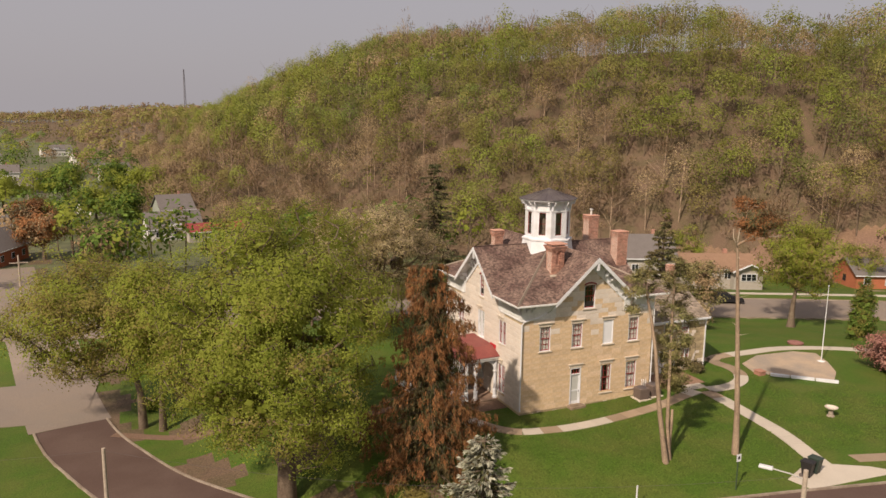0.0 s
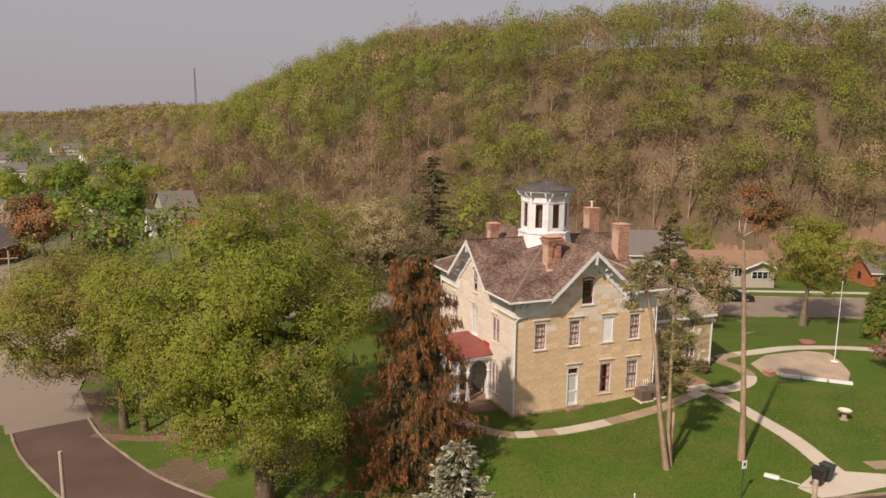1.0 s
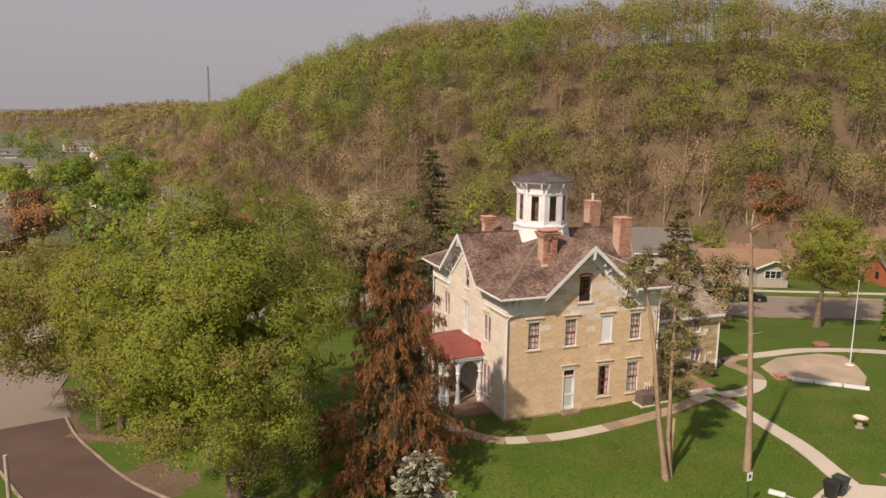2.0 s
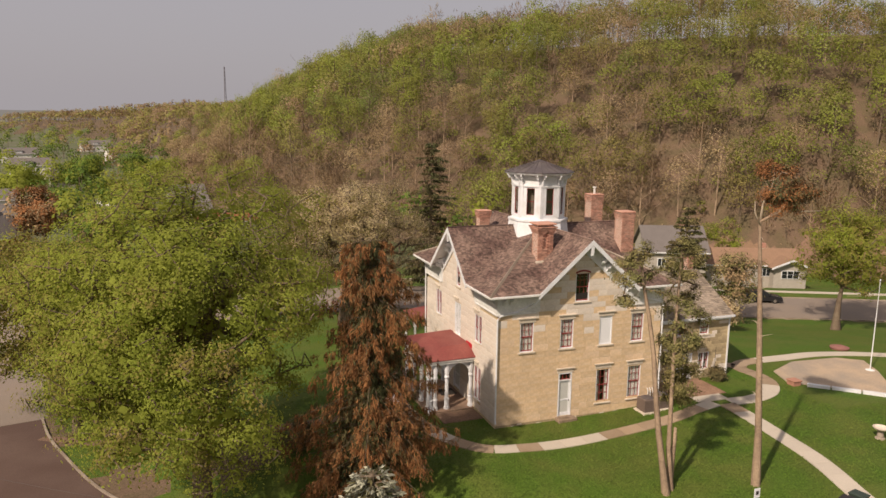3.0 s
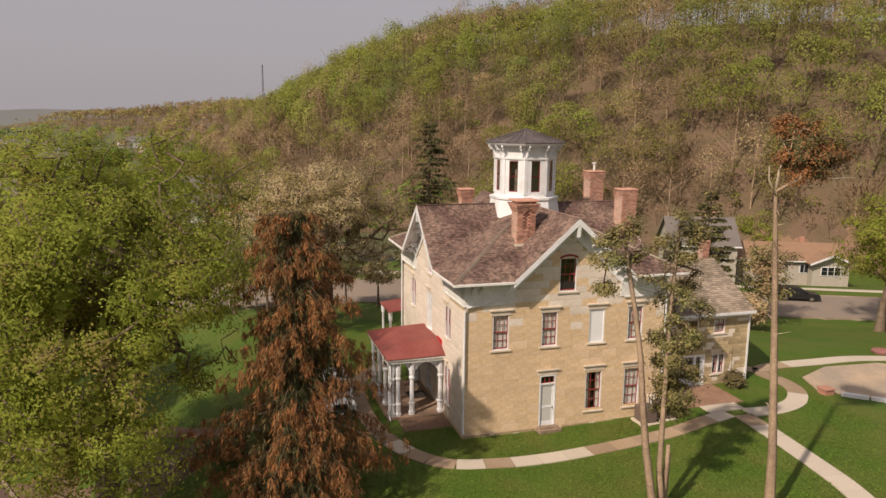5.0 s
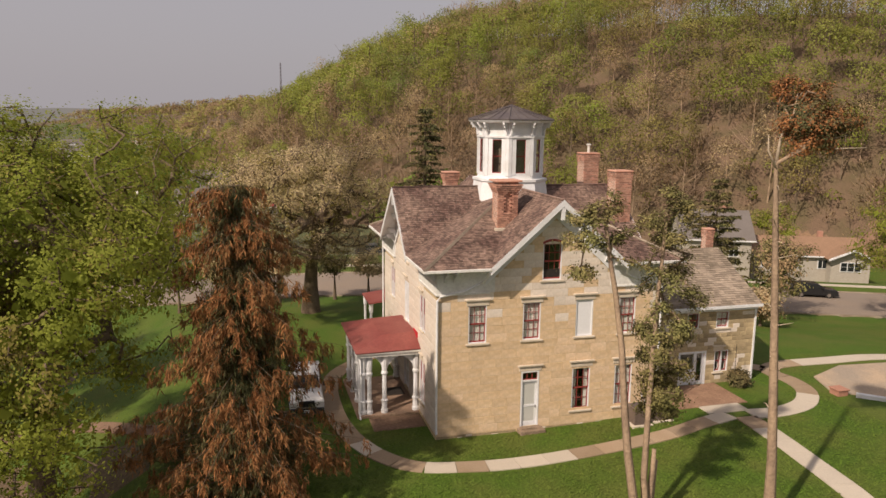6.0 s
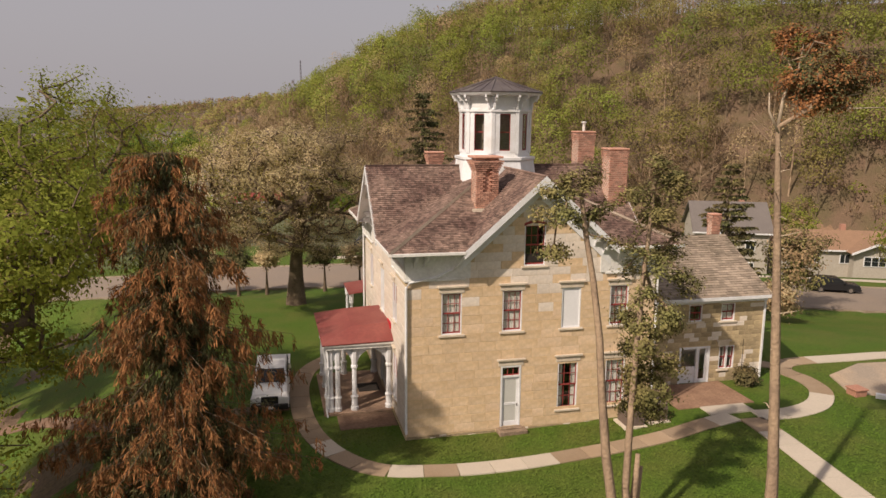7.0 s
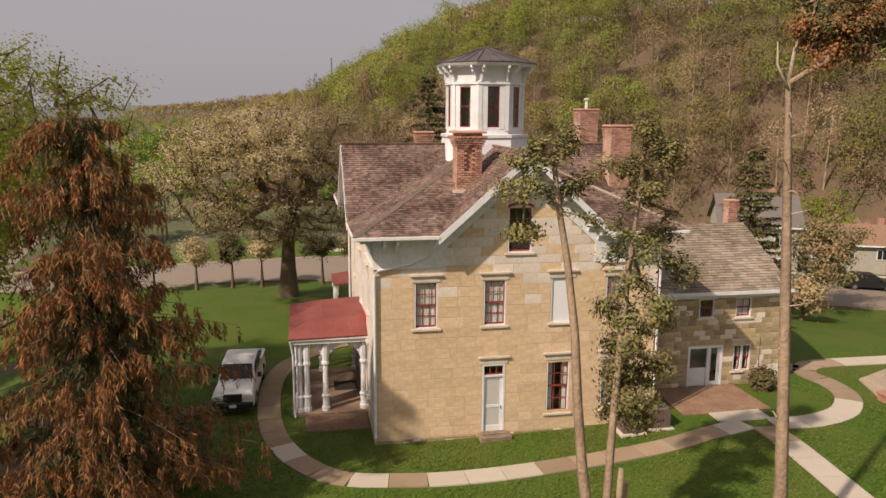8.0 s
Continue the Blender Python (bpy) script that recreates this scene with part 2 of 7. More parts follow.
def mesh_np(name, verts, faces, material, smooth=False, normals=None, tint=None):
    """A mesh from arrays: verts (n, 3), faces (m, 3 or 4)."""
    verts, faces = np.asarray(verts, np.float32), np.asarray(faces, np.int32)
    k = faces.shape[1]
    me = bpy.data.meshes.new(name)
    me.vertices.add(len(verts))
    me.vertices.foreach_set("co", verts.ravel())
    me.loops.add(faces.size)
    me.loops.foreach_set("vertex_index", faces.ravel())
    me.polygons.add(len(faces))
    me.polygons.foreach_set("loop_start", np.arange(len(faces), dtype=np.int32) * k)
    me.polygons.foreach_set("loop_total", np.full(len(faces), k, np.int32))
    me.polygons.foreach_set("use_smooth", np.full(len(faces), smooth))
    me.update(calc_edges=True)
    if normals is not None:
        normals = np.asarray(normals, np.float32)
        normals = normals / (np.linalg.norm(normals, axis=1)[:, None] + 1e-6)
        me.attributes.new("custom_normal", "FLOAT_VECTOR", "POINT").data.foreach_set("vector", np.ascontiguousarray(normals).ravel())
    if tint is not None:
        me.attributes.new("tree_tint", "FLOAT", "POINT").data.foreach_set("value", np.asarray(tint, np.float32))
    me.materials.append(material)
    return new(name, me)


# ---- ground ----
def ease(v, a, b):
    t = np.clip((np.asarray(v, float) - a) / (b - a), 0, 1)
    return t * t * (3 - 2 * t)


ROAD_A = np.array([(-48, 110, -6.0), (-42, 70, -5.6), (-37, 45, -5.4), (-33, 23, -5.0), (-29.8, 13, -4.6), (-25.2, 3.2, -3.9), (-16.6, -7.9, -2.8), (-4, -15, -1.3), (12, -20.5, 0.0), (40, -27, 0.3), (80, -36, 0.3)])
ROAD_B = np.array([(-46, 62, -5.5), (-25, 47, -2.5), (0, 39.5, -0.6), (22, 35.2, -1.2), (43, 29.5, -2.2), (66, 19.5, -2.3), (110, -2, -2.3)])


def smooth_line(line, step=1.5):
    """Resamples a line through its points with a rounded course."""
    out = []
    n = len(line)
    for i in range(n - 1):
        a, b, c, d = line[max(i - 1, 0)], line[i], line[i + 1], line[min(i + 2, n - 1)]
        k = max(2, int(np.linalg.norm(c - b) / step))
        for t in np.linspace(0, 1, k, endpoint=False):
            out.append(0.5 * (2 * b + (c - a) * t + (2 * a - 5 * b + 4 * c - d) * t * t + (3 * b - a - 3 * c + d) * t ** 3))
    out.append(line[-1])
    return np.array(out)


ROAD_A, ROAD_B = smooth_line(ROAD_A), smooth_line(ROAD_B)


def near_line(x, y, line):
    """Distance to a line of points, and the height there."""
    best, h = np.full(np.shape(x), 1e9), np.zeros(np.shape(x))
    for (ax, ay, az), (bx, by, bz) in zip(line, line[1:]):
        dx, dy = bx - ax, by - ay
        t = np.clip(((x - ax) * dx + (y - ay) * dy) / (dx * dx + dy * dy), 0, 1)
        d = np.hypot(x - ax - t * dx, y - ay - t * dy)
        near = d < best
        best, h = np.where(near, d, best), np.where(near, az + t * (bz - az), h)
    return best, h


def foot(y):
    """Where the wooded hill begins, by y."""
    return np.interp(y, [-400, 0, 35, 62, 80, 125, 165, 200, 240, 268, 300, 380, 500, 850, 1600], [330, 150, 104, 80, 54, 10, -16, -22, -17, -12, -10, -14, -46, -80, -420])


def ground_z(x, y, carve=0.0):
    x, y = np.asarray(x, float), np.asarray(y, float)
    h = 0.3 * ease(x, 4, 16)
    q = 0.39 * (x - 41) + 0.92 * (y - 24)
    h = h - 2.5 * ease(q, -22, 0) * ease(x, 5, 40) - 3.2 * ease(q, 12, 36) - 0.6 * ease(y, 27, 36) * (1 - ease(x, 5, 40))
    h = h - 4.8 * ease(-x, 10, 27) * ease(y, -14, 0)
    h = h + (-6.0 - h) * ease(y, 50, 110) * (1 - ease(x, 20, 70))
    h = h + (-6.0 - h) * ease(-x, 38, 60)
    for line, w in ((ROAD_A, 2.9), (ROAD_B, 5.2)):
        d, z = near_line(x, y, line)
        h = h + (z - h) * (1 - ease(d, w + 0.3, w + 7))
        h = h - carve * (d < w - 0.4)
    u = x - foot(y)
    top = 64 - 6 * ease(y, 160, 230) - 8 * ease(x, 85, 150) - 34 * ease(y, 300, 400) + 5 * ease(y, 700, 840) - 10 * ease(y, 860, 1150)
    rise = np.clip((0.6 + 0.28 * ease(y, 190, 260)) * u, 0, None)
    rise = top * (1 - np.exp(-(rise / top) ** 1.2 * 1.35))
    lump = 2.2 * np.sin(x * 0.045 + 1.3 * np.sin(y * 0.021)) * np.sin(y * 0.037 + 0.8)
    h = h + np.where(u > 0, rise + lump * ease(u, 5, 50), 0)
    far = np.hypot(x, y)
    h = h - 14 * ease(far, 1100, 2200)
    return h


def axis(lo, hi, step, reach):
    """Grid lines: even from lo to hi, then wider and wider out to reach."""
    v, a = list(np.arange(lo, hi + step, step)), step
    left, right = [], []
    c = lo
    while c > -reach:
        a *= 1.13
        c -= a
        left.append(c)
    c, a = v[-1], step
    while c < reach:
        a *= 1.13
        c += a
        right.append(c)
    return np.array(left[::-1] + v + right)


def ground():
    xs, ys = axis(-50, 122, 1.0, 4500), axis(-40, 84, 1.0, 4500)
    gx, gy = np.meshgrid(xs, ys, indexing="ij")
    z = ground_z(gx, gy, 0.25)
    bumpy = 0.05 * np.sin(gx * 0.9 + np.sin(gy * 0.5)) * np.sin(gy * 0.7)
    v = np.stack([gx, gy, z + bumpy * 0.4], -1).reshape(-1, 3)
    nx, ny = gx.shape
    i = np.arange(nx * ny).reshape(nx, ny)
    f = np.stack([i[:-1, :-1], i[1:, :-1], i[1:, 1:], i[:-1, 1:]], -1).reshape(-1, 4)
    ob = mesh_np("ground", v, f, GRASS, True)
    ob.data.materials.append(ROUGH)
    ob.data.materials.append(FIELD)
    ob.data.materials.append(BANK)
    # bare bank by the road and leaf litter under the woods
    c = v[f].mean(1)
    da, _ = near_line(c[:, 0], c[:, 1], ROAD_A)
    wood = c[:, 0] - foot(c[:, 1]) > -4
    bank = (da < 13) & (c[:, 0] < -9) & (c[:, 0] > np.interp(c[:, 1], ROAD_A[::-1, 1], ROAD_A[::-1, 0])) & (np.sin(c[:, 0] * 0.9) + np.sin(c[:, 1] * 0.7 + c[:, 0] * 0.3) + da * 0.22 < 0.9)
    ob.data.polygons.foreach_set("material_index", np.where((c[:, 0] - foot(c[:, 1]) > -6 + 1.5 * np.sin(c[:, 1] * 0.35) + 1.5 * np.sin(c[:, 0] * 0.5 + c[:, 1] * 0.2)) & (c[:, 0] - foot(c[:, 1]) < 16 + 2 * np.sin(c[:, 1] * 0.3)) & (c[:, 1] < 66 + 4 * np.sin(c[:, 0] * 0.27)) & (c[:, 1] > 38 + 3 * np.sin(c[:, 0] * 0.4)), 3, np.where(wood | bank, 1, np.where((c[:, 1] > 75) | (c[:, 0] < -60), 2, 0))).astype(np.int32))
    tagged(ob, "green mown lawn and leaf-strewn slopes", "ground", kind="structure")


ground()


def strip(name, line, half, lift, material, label, category, kind="structure", thick=0.12, crown=0.0):
    """A paved strip that follows the ground along a line."""
    line = np.asarray(line, float)
    d = np.gradient(line[:, :2], axis=0)
    d /= np.linalg.norm(d, axis=1)[:, None]
    nrm = np.stack([-d[:, 1], d[:, 0]], 1)
    bm = bmesh.new()
    rows = []
    for p, n in zip(line, nrm):
        row = []
        for k in (-1, -0.5, 0, 0.5, 1):
            x, y = p[0] + n[0] * half * k, p[1] + n[1] * half * k
            row.append(bm.verts.new((x, y, float(ground_z(x, y)) + lift + crown * (1 - k * k))))
        low = [bm.verts.new((row[i].co.x, row[i].co.y, row[i].co.z - thick)) for i in (0, 4)]
        rows.append([low[0], *row, low[1]])
    for a, b in zip(rows, rows[1:]):
        for i in range(6):
            bm.faces.new((a[i], a[i + 1], b[i + 1], b[i])[::-1])
    return alone(name, bm, material, label, category, kind=kind, smooth=False)


cut = int(np.argmin(np.abs(ROAD_A[:, 1] - 23.0)))
strip("road", ROAD_A[cut:], 2.9, 0.03, ASPHALT, "worn reddish-brown asphalt side street", "road", crown=0.04)
strip("road_far", ROAD_A[: cut + 1], 3.4, 0.04, OLDROAD, "pale worn concrete street below the bank", "road", crown=0.04)
WEST = smooth_line(np.array([(-31.5, 30.4, 0), (-40, 31.2, 0), (-60, 34, 0), (-95, 41, 0)]))
strip("road_west", WEST, 6.0, 0.06, OLDROAD, "pale concrete cross street meeting the side street", "road", crown=0.04)
strip("street", ROAD_B, 5.2, 0.02, OLDROAD, "pale residential street behind the house", "road", crown=0.04)


def kerb(line, offset, name="kerb", height=0.13):
    line = np.asarray(line, float)
    d = np.gradient(line[:, :2], axis=0)
    d /= np.linalg.norm(d, axis=1)[:, None]
    bm = bmesh.new()
    rings = []
    for p, (dx, dy) in zip(line, d):
        r = []
        for o, z in ((offset - 0.09, -0.2), (offset + 0.09, -0.2), (offset + 0.08, height), (offset - 0.08, height)):
            x, y = p[0] - dy * o, p[1] + dx * o
            r.append((x, y, float(ground_z(p[0] - dy * offset, p[1] + dx * offset)) + z))
        rings.append(r)
    loft(bm, rings)
    alone(name, bm, KERB, "worn stained concrete kerb along the street", "kerb", kind="structure")


kerb(ROAD_A[cut:], 3.0)
kerb(ROAD_A[cut:], -3.0)
kerb(ROAD_B, 5.3)
kerb(ROAD_B, -5.3)


# ---- the stone house ----
W, D, EAVE = 12.33, 14.0, 7.55
MID_X, MID_Y = W / 2, D / 2
house = thing("stone_house", (MID_X, MID_Y, 0), "two-storey buff limestone house with white trim and octagonal cupola", "house")
FRONT = Matrix.Translation((0, 0, 0)) @ Matrix(((1, 0, 0, 0), (0, 0, -1, 0), (0, 1, 0, 0), (0, 0, 0, 1)))
LEFT = Matrix.Translation((0, D, 0)) @ Matrix(((0, 0, -1, 0), (-1, 0, 0, 0), (0, 1, 0, 0), (0, 0, 0, 1)))
ANNEX = Matrix.Translation((W, 3.2, 0)) @ Matrix(((1, 0, 0, 0), (0, 0, -1, 0), (0, 1, 0, 0), (0, 0, 0, 1)))
RISE = 0.89


def wall_core(length, bottom, top, holes, m, thick=0.35, gable=None):
    """A wall with openings right through it; u along, v up, w outward. gable: (centre, half width, rise)."""
    us = sorted({0.0, length, *(h[0] for h in holes), *(h[1] for h in holes)})
    vs = sorted({bottom, top, *(h[2] for h in holes if h[2] < top), *(h[3] for h in holes if h[3] < top)})
    inside = lambda u, v: any(a < u < b and c < v < d for a, b, c, d in holes)
    bm = bmesh.new()
    quad = lambda *p: bm.faces.new([bm.verts.new(m @ Vector(q)) for q in p])
    for a, b in zip(us, us[1:]):
        for c, d in zip(vs, vs[1:]):
            if not inside((a + b) / 2, (c + d) / 2):
                quad((a, c, 0), (b, c, 0), (b, d, 0), (a, d, 0))
                quad((a, c, -thick), (a, d, -thick), (b, d, -thick), (b, c, -thick))
    for a, b, c, d in holes:
        if d <= top:
            quad((a, c, 0), (a, d, 0), (a, d, -thick), (a, c, -thick))
            quad((b, c, 0), (b, c, -thick), (b, d, -thick), (b, d, 0))
            quad((a, d, 0), (b, d, 0), (b, d, -thick), (a, d, -thick))
            quad((a, c, 0), (a, c, -thick), (b, c, -thick), (b, c, 0))
    if gable:
        g, half, rise = gable
        a, b, c, d = next(h for h in holes if h[2] > top)
        slope = lambda u: top + rise * (1 - abs(u - g) / half)
        for w, turn in ((0, 1), (-thick, -1)):
            for poly in (((g - half, top), (a, top), (a, slope(a))), ((b, top), (g + half, top), (b, slope(b))),
                         ((a, top), (b, top), (b, c), (a, c)), ((a, d), (b, d), (b, slope(b)), (g, top + rise), (a, slope(a)))):
                quad(*[(u, v, w) for u, v in poly[::turn]])
        quad((a, c, 0), (a, d, 0), (a, d, -thick), (a, c, -thick))
        quad((b, c, 0), (b, c, -thick), (b, d, -thick), (b, d, 0))
        quad((a, d, 0), (b, d, 0), (b, d, -thick), (a, d, -thick))
        quad((a, c, 0), (a, c, -thick), (b, c, -thick), (b, c, 0))
    return bm


STONES = {}


def stone_mesh(w, h, rough, kind):
    """A dressed block, shared by all blocks of nearly that size."""
    key = (round(w, 1), round(h, 2), kind)
    if key not in STONES:
        w = key[0]
        rnd = random.Random(int(w * 100 + h * 1000))
        bm = bmesh.new()
        j = lambda: rnd.uniform(-rough, rough)
        back = [bm.verts.new((x, y, -0.01)) for x, y in ((-w / 2, -h / 2), (w / 2, -h / 2), (w / 2, h / 2), (-w / 2, h / 2))]
        e = 0.006 + rough
        mid = [bm.verts.new((x + j() * 0.4, y + j() * 0.4, 0.007)) for x, y in ((-w / 2, -h / 2), (w / 2, -h / 2), (w / 2, h / 2), (-w / 2, h / 2))]
        top = [bm.verts.new((x + j(), y + j(), 0.011 + abs(j()))) for x, y in ((-w / 2 + e, -h / 2 + e), (w / 2 - e, -h / 2 + e), (w / 2 - e, h / 2 - e), (-w / 2 + e, h / 2 - e))]
        for lo, hi in ((back, mid), (mid, top)):
            for i in range(4):
                bm.faces.new((lo[i], lo[(i + 1) % 4], hi[(i + 1) % 4], hi[i]))
        bm.faces.new(top)
        me = bpy.data.meshes.new("stone")
        bm.to_mesh(me)
        bm.free()
        me.materials.append(kind)
        STONES[key] = me
    return STONES[key]


def lay_stones(parent, m, length, bottom, top, holes, course, lengths, rough, kinds, seed, limit=None, cap=300):
    """Courses of blocks on a wall, round its openings. limit(v) gives the run of a course that lies under a gable."""
    rnd = random.Random(seed)
    v, count, rest = bottom, 0, []
    while v < top - 0.05:
        h = min(course * rnd.uniform(0.88, 1.14), top - v)
        lo, hi = limit(v + h) if limit else (0.0, length)
        blocked = sorted((a, b) for a, b, c, d in holes if c < v + h * 0.6 and d > v + h * 0.4)
        runs, u = [], lo
        for a, b in blocked:
            if a > u:
                runs.append((u, min(a, hi)))
            u = max(u, b)
        if u < hi:
            runs.append((u, hi))
        for a, b in runs:
            u = a
            while u < b - 0.06:
                w = rnd.uniform(*lengths)
                if b - u - w < 0.3:
                    w = b - u
                w = min(w, b - u)
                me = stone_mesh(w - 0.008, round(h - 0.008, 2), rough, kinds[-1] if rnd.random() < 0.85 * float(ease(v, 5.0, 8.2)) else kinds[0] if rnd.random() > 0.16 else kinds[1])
                place = m @ Matrix.Translation((u + w / 2, v + h / 2, 0)) @ Matrix.Diagonal(((w - 0.008) / max(round(w - 0.008, 1), 0.1), 1, rnd.uniform(0.7, 1.2), 1))
                if count < cap:
                    ob = new("stone", me)
                    under(ob, parent)
                    ob.matrix_basis = place
                else:
                    rest.append((me, place))
                count += 1
                u += w
        v += h
    if rest:
        vs, fs, which = [], [], []
        for me, place in rest:
            base = len(vs)
            which += [kinds.index(me.materials[0])] * len(me.polygons)
            vs += [place @ p.co for p in me.vertices]
            fs += [[base + i for i in p.vertices] for p in me.polygons]
        me = bpy.data.meshes.new("stonework")
        me.from_pydata([tuple(p) for p in vs], [], fs)
        for kind in kinds:
            me.materials.append(kind)
        me.polygons.foreach_set("material_index", which)
        ob = under(new("stonework", me), parent)
        tagged(ob, "remaining coursed wall blocks", kind="stuff")


def arch_bar(bm, m, u0, u1, v, rise, w0, w1, depth=0.07, n=8):
    """A shallow arch over an opening."""
    prof = lambda t, o: v + o + rise * (1 - (2 * t - 1) ** 2)
    rings = []
    for i in range(n + 1):
        t = i / n
        u = u0 + (u1 - u0) * t
        rings.append([m @ Vector(p) for p in ((u, prof(t, -depth), w0), (u, prof(t, 0), w0), (u, prof(t, 0), w1), (u, prof(t, -depth), w1))])
    loft(bm, rings)


def window(m, parent, u, v, w, h, rows=2, cols=3, curtain=True, red=True, arch=False, lintel=True, blank=False, sill=True, casing=WHITE):
    """A sash window in its opening: casing > sashes, panes, sill, lintel and curtains."""
    a, b, c, d = u - w / 2, u + w / 2, v, v + h
    fw, bk = 0.045, -0.1
    frame_ob = part("window", boxes((a, c, -0.3, a + fw, d, 0.004), (b - fw, c, -0.3, b, d, 0.004), (a + fw, d - fw, -0.3, b - fw, d, 0.0),
                                    (a + fw, c, -0.3, b - fw, c + fw, 0.0), m=m), casing, parent, "tall sash window with white reveals and dark red sashes" if not blank else "window closed with a white board")
    if blank:
        part("board", boxes((a + fw, c + fw, -0.1, b - fw, d - fw, -0.05), m=m), BLIND, frame_ob, "flat white board")
    else:
        s = SASH if red else WHITE
        a2, b2, c2, d2 = a + fw, b - fw, c + fw, d - fw
        mid = (c2 + d2) / 2
        t = 0.05
        for lo, hi, w0, r in ((c2, mid + 0.02, bk - 0.04, rows), (mid - 0.02, d2, bk, rows)):
            bars = [(a2, lo, w0, a2 + t, hi, w0 + 0.035), (b2 - t, lo, w0, b2, hi, w0 + 0.035), (a2 + t, lo, w0, b2 - t, lo + t + 0.02, w0 + 0.035), (a2 + t, hi - t, w0, b2 - t, hi, w0 + 0.035)]
            for i in range(1, cols):
                x = a2 + (b2 - a2) * i / cols
                bars.append((x - 0.014, lo + t, w0 + 0.004, x + 0.014, hi - t, w0 + 0.03))
            for i in range(1, r):
                z = lo + (hi - lo) * i / r
                bars.append((a2 + t, z - 0.014, w0 + 0.006, b2 - t, z + 0.014, w0 + 0.028))
            part("sash", boxes(*bars, m=m), s, frame_ob)
            part("pane", boxes((a2 + t, lo + t, w0 + 0.012, b2 - t, hi - t, w0 + 0.018), m=m), GLASS, frame_ob).visible_shadow = False
        if curtain:
            for side in ((a2, a2 + (b2 - a2) * (0.5 if curtain is True else 0.26)), (b2 - (b2 - a2) * (0.5 if curtain is True else 0.26), b2)):
                bm = bmesh.new()
                n = 14
                lo, hi = [], []
                for i in range(n + 1):
                    x = side[0] + (side[1] - side[0]) * i / n
                    z = bk - 0.06 + 0.004 * math.sin(i * 1.9)
                    lo.append(bm.verts.new(m @ Vector((x, c2, z))))
                    hi.append(bm.verts.new(m @ Vector((x, d2, z))))
                for i in range(n):
                    bm.faces.new((lo[i], lo[i + 1], hi[i + 1], hi[i]))
                part("curtain", bm, CURTAIN, frame_ob, "off-white lace curtain")
    if sill:
        part("sill", boxes((a - 0.14, c - 0.1, -0.1, b + 0.14, c, 0.09), m=m, bevel=0.012), LINTEL, frame_ob, "stone sill")
    if lintel and not arch:
        part("lintel", boxes((a - 0.12, d, 0.0, b + 0.12, d + 0.26, 0.045), (a - 0.2, d + 0.26, 0.0, b + 0.2, d + 0.35, 0.13), m=m, bevel=0.01), LINTEL, frame_ob, "stone lintel with a moulded cap")
    if arch:
        bm = bmesh.new()
        arch_bar(bm, m, a - 0.03, b + 0.03, d + 0.07, 0.14, -0.05, 0.06, 0.12)
        part("arch", bm, SASH, frame_ob, "dark red arched head")
    return frame_ob


# openings: u0, u1, v0, v1
f_up = [(2.1, 4.95), (5.02, 4.95), (7.97, 4.95), (10.45, 4.95)]
f_low = [(7.93, 0.86), (10.42, 0.86)]
f_holes = [(u - 0.48, u + 0.48, v, v + 1.97) for u, v in f_up] + [(u - 0.51, u + 0.51, v, v + 2.42) for u, v in f_low] + [(4.53, 5.53, 0.22, 3.26), (5.53, 6.57, 8.05, 9.98)]
l_up = [(2.9, 4.85), (10.9, 4.85)]
l_holes = [(u - 0.62, u + 0.62, v, v + 1.95) for u, v in l_up] + [(6.4, 7.6, 4.35, 6.75), (10.3, 11.5, 0.8, 3.2), (2.3, 3.5, 0.8, 3.2), (6.35, 7.65, 0.25, 3.2), (6.6, 7.4, 7.95, 9.8)]
GH = 3.3
front_wall = part("front_wall", wall_core(W, -0.6, EAVE, f_holes, FRONT, gable=(MID_X, GH + 1.05, (GH + 1.05) * RISE)), MORTAR, house, "buff limestone wall laid in courses")
left_wall = part("left_wall", wall_core(D, -0.6, EAVE, l_holes, LEFT, gable=(MID_Y, GH + 1.05, (GH + 1.05) * RISE)), MORTAR, house, "pale limestone wall laid in courses")
part("back_wall", boxes((0, D - 0.35, -0.6, W, D, 8.6), (W - 0.35, 0.35, -0.6, W, D - 0.35, 8.6)), STONE_PALE, house)
# floors and partitions whose near-black colour paints the gloom indoors
part("interior", boxes((0.36, 0.5, 0.1, W - 0.4, D - 0.4, 0.16), (0.36, 0.5, 3.9, W - 0.4, D - 0.4, 4.0), (0.36, 0.5, 7.6, W - 0.4, D - 0.4, 7.7), (0.4, 3.2, 0.2, W - 0.4, 3.3, 7.6), (2.6, 0.5, 0.2, 2.7, D - 0.4, 7.6)), DARK, house, "near-black floors and partitions painted as unlit rooms")
for u, v in f_up:
    window(FRONT, house, u, v, 0.96, 1.97, blank=abs(u - 7.97) < 0.1)
for u, v in f_low:
    window(FRONT, house, u, v, 1.02, 2.42, curtain=0.3 if u < 9 else True)
window(FRONT, house, 6.05, 8.05, 1.04, 1.93, cols=3, curtain=False, arch=True)
for u, v in l_up:
    for s in (-0.31, 0.31):
        window(LEFT, house, u + s, v, 0.6, 1.95, cols=2, lintel=s < 0, sill=s < 0)
for s in (-0.3, 0.3):
    window(LEFT, house, 7.0 + s, 4.35, 0.6, 2.4, cols=2, red=False, lintel=s < 0, sill=s < 0)
for u in (10.9, 2.9):
    for s in (-0.3, 0.3):
        window(LEFT, house, u + s, 0.8, 0.6, 2.4, cols=2, lintel=s < 0, sill=s < 0)
window(LEFT, house, 7.0, 7.95, 0.8, 1.85, cols=2, arch=True)


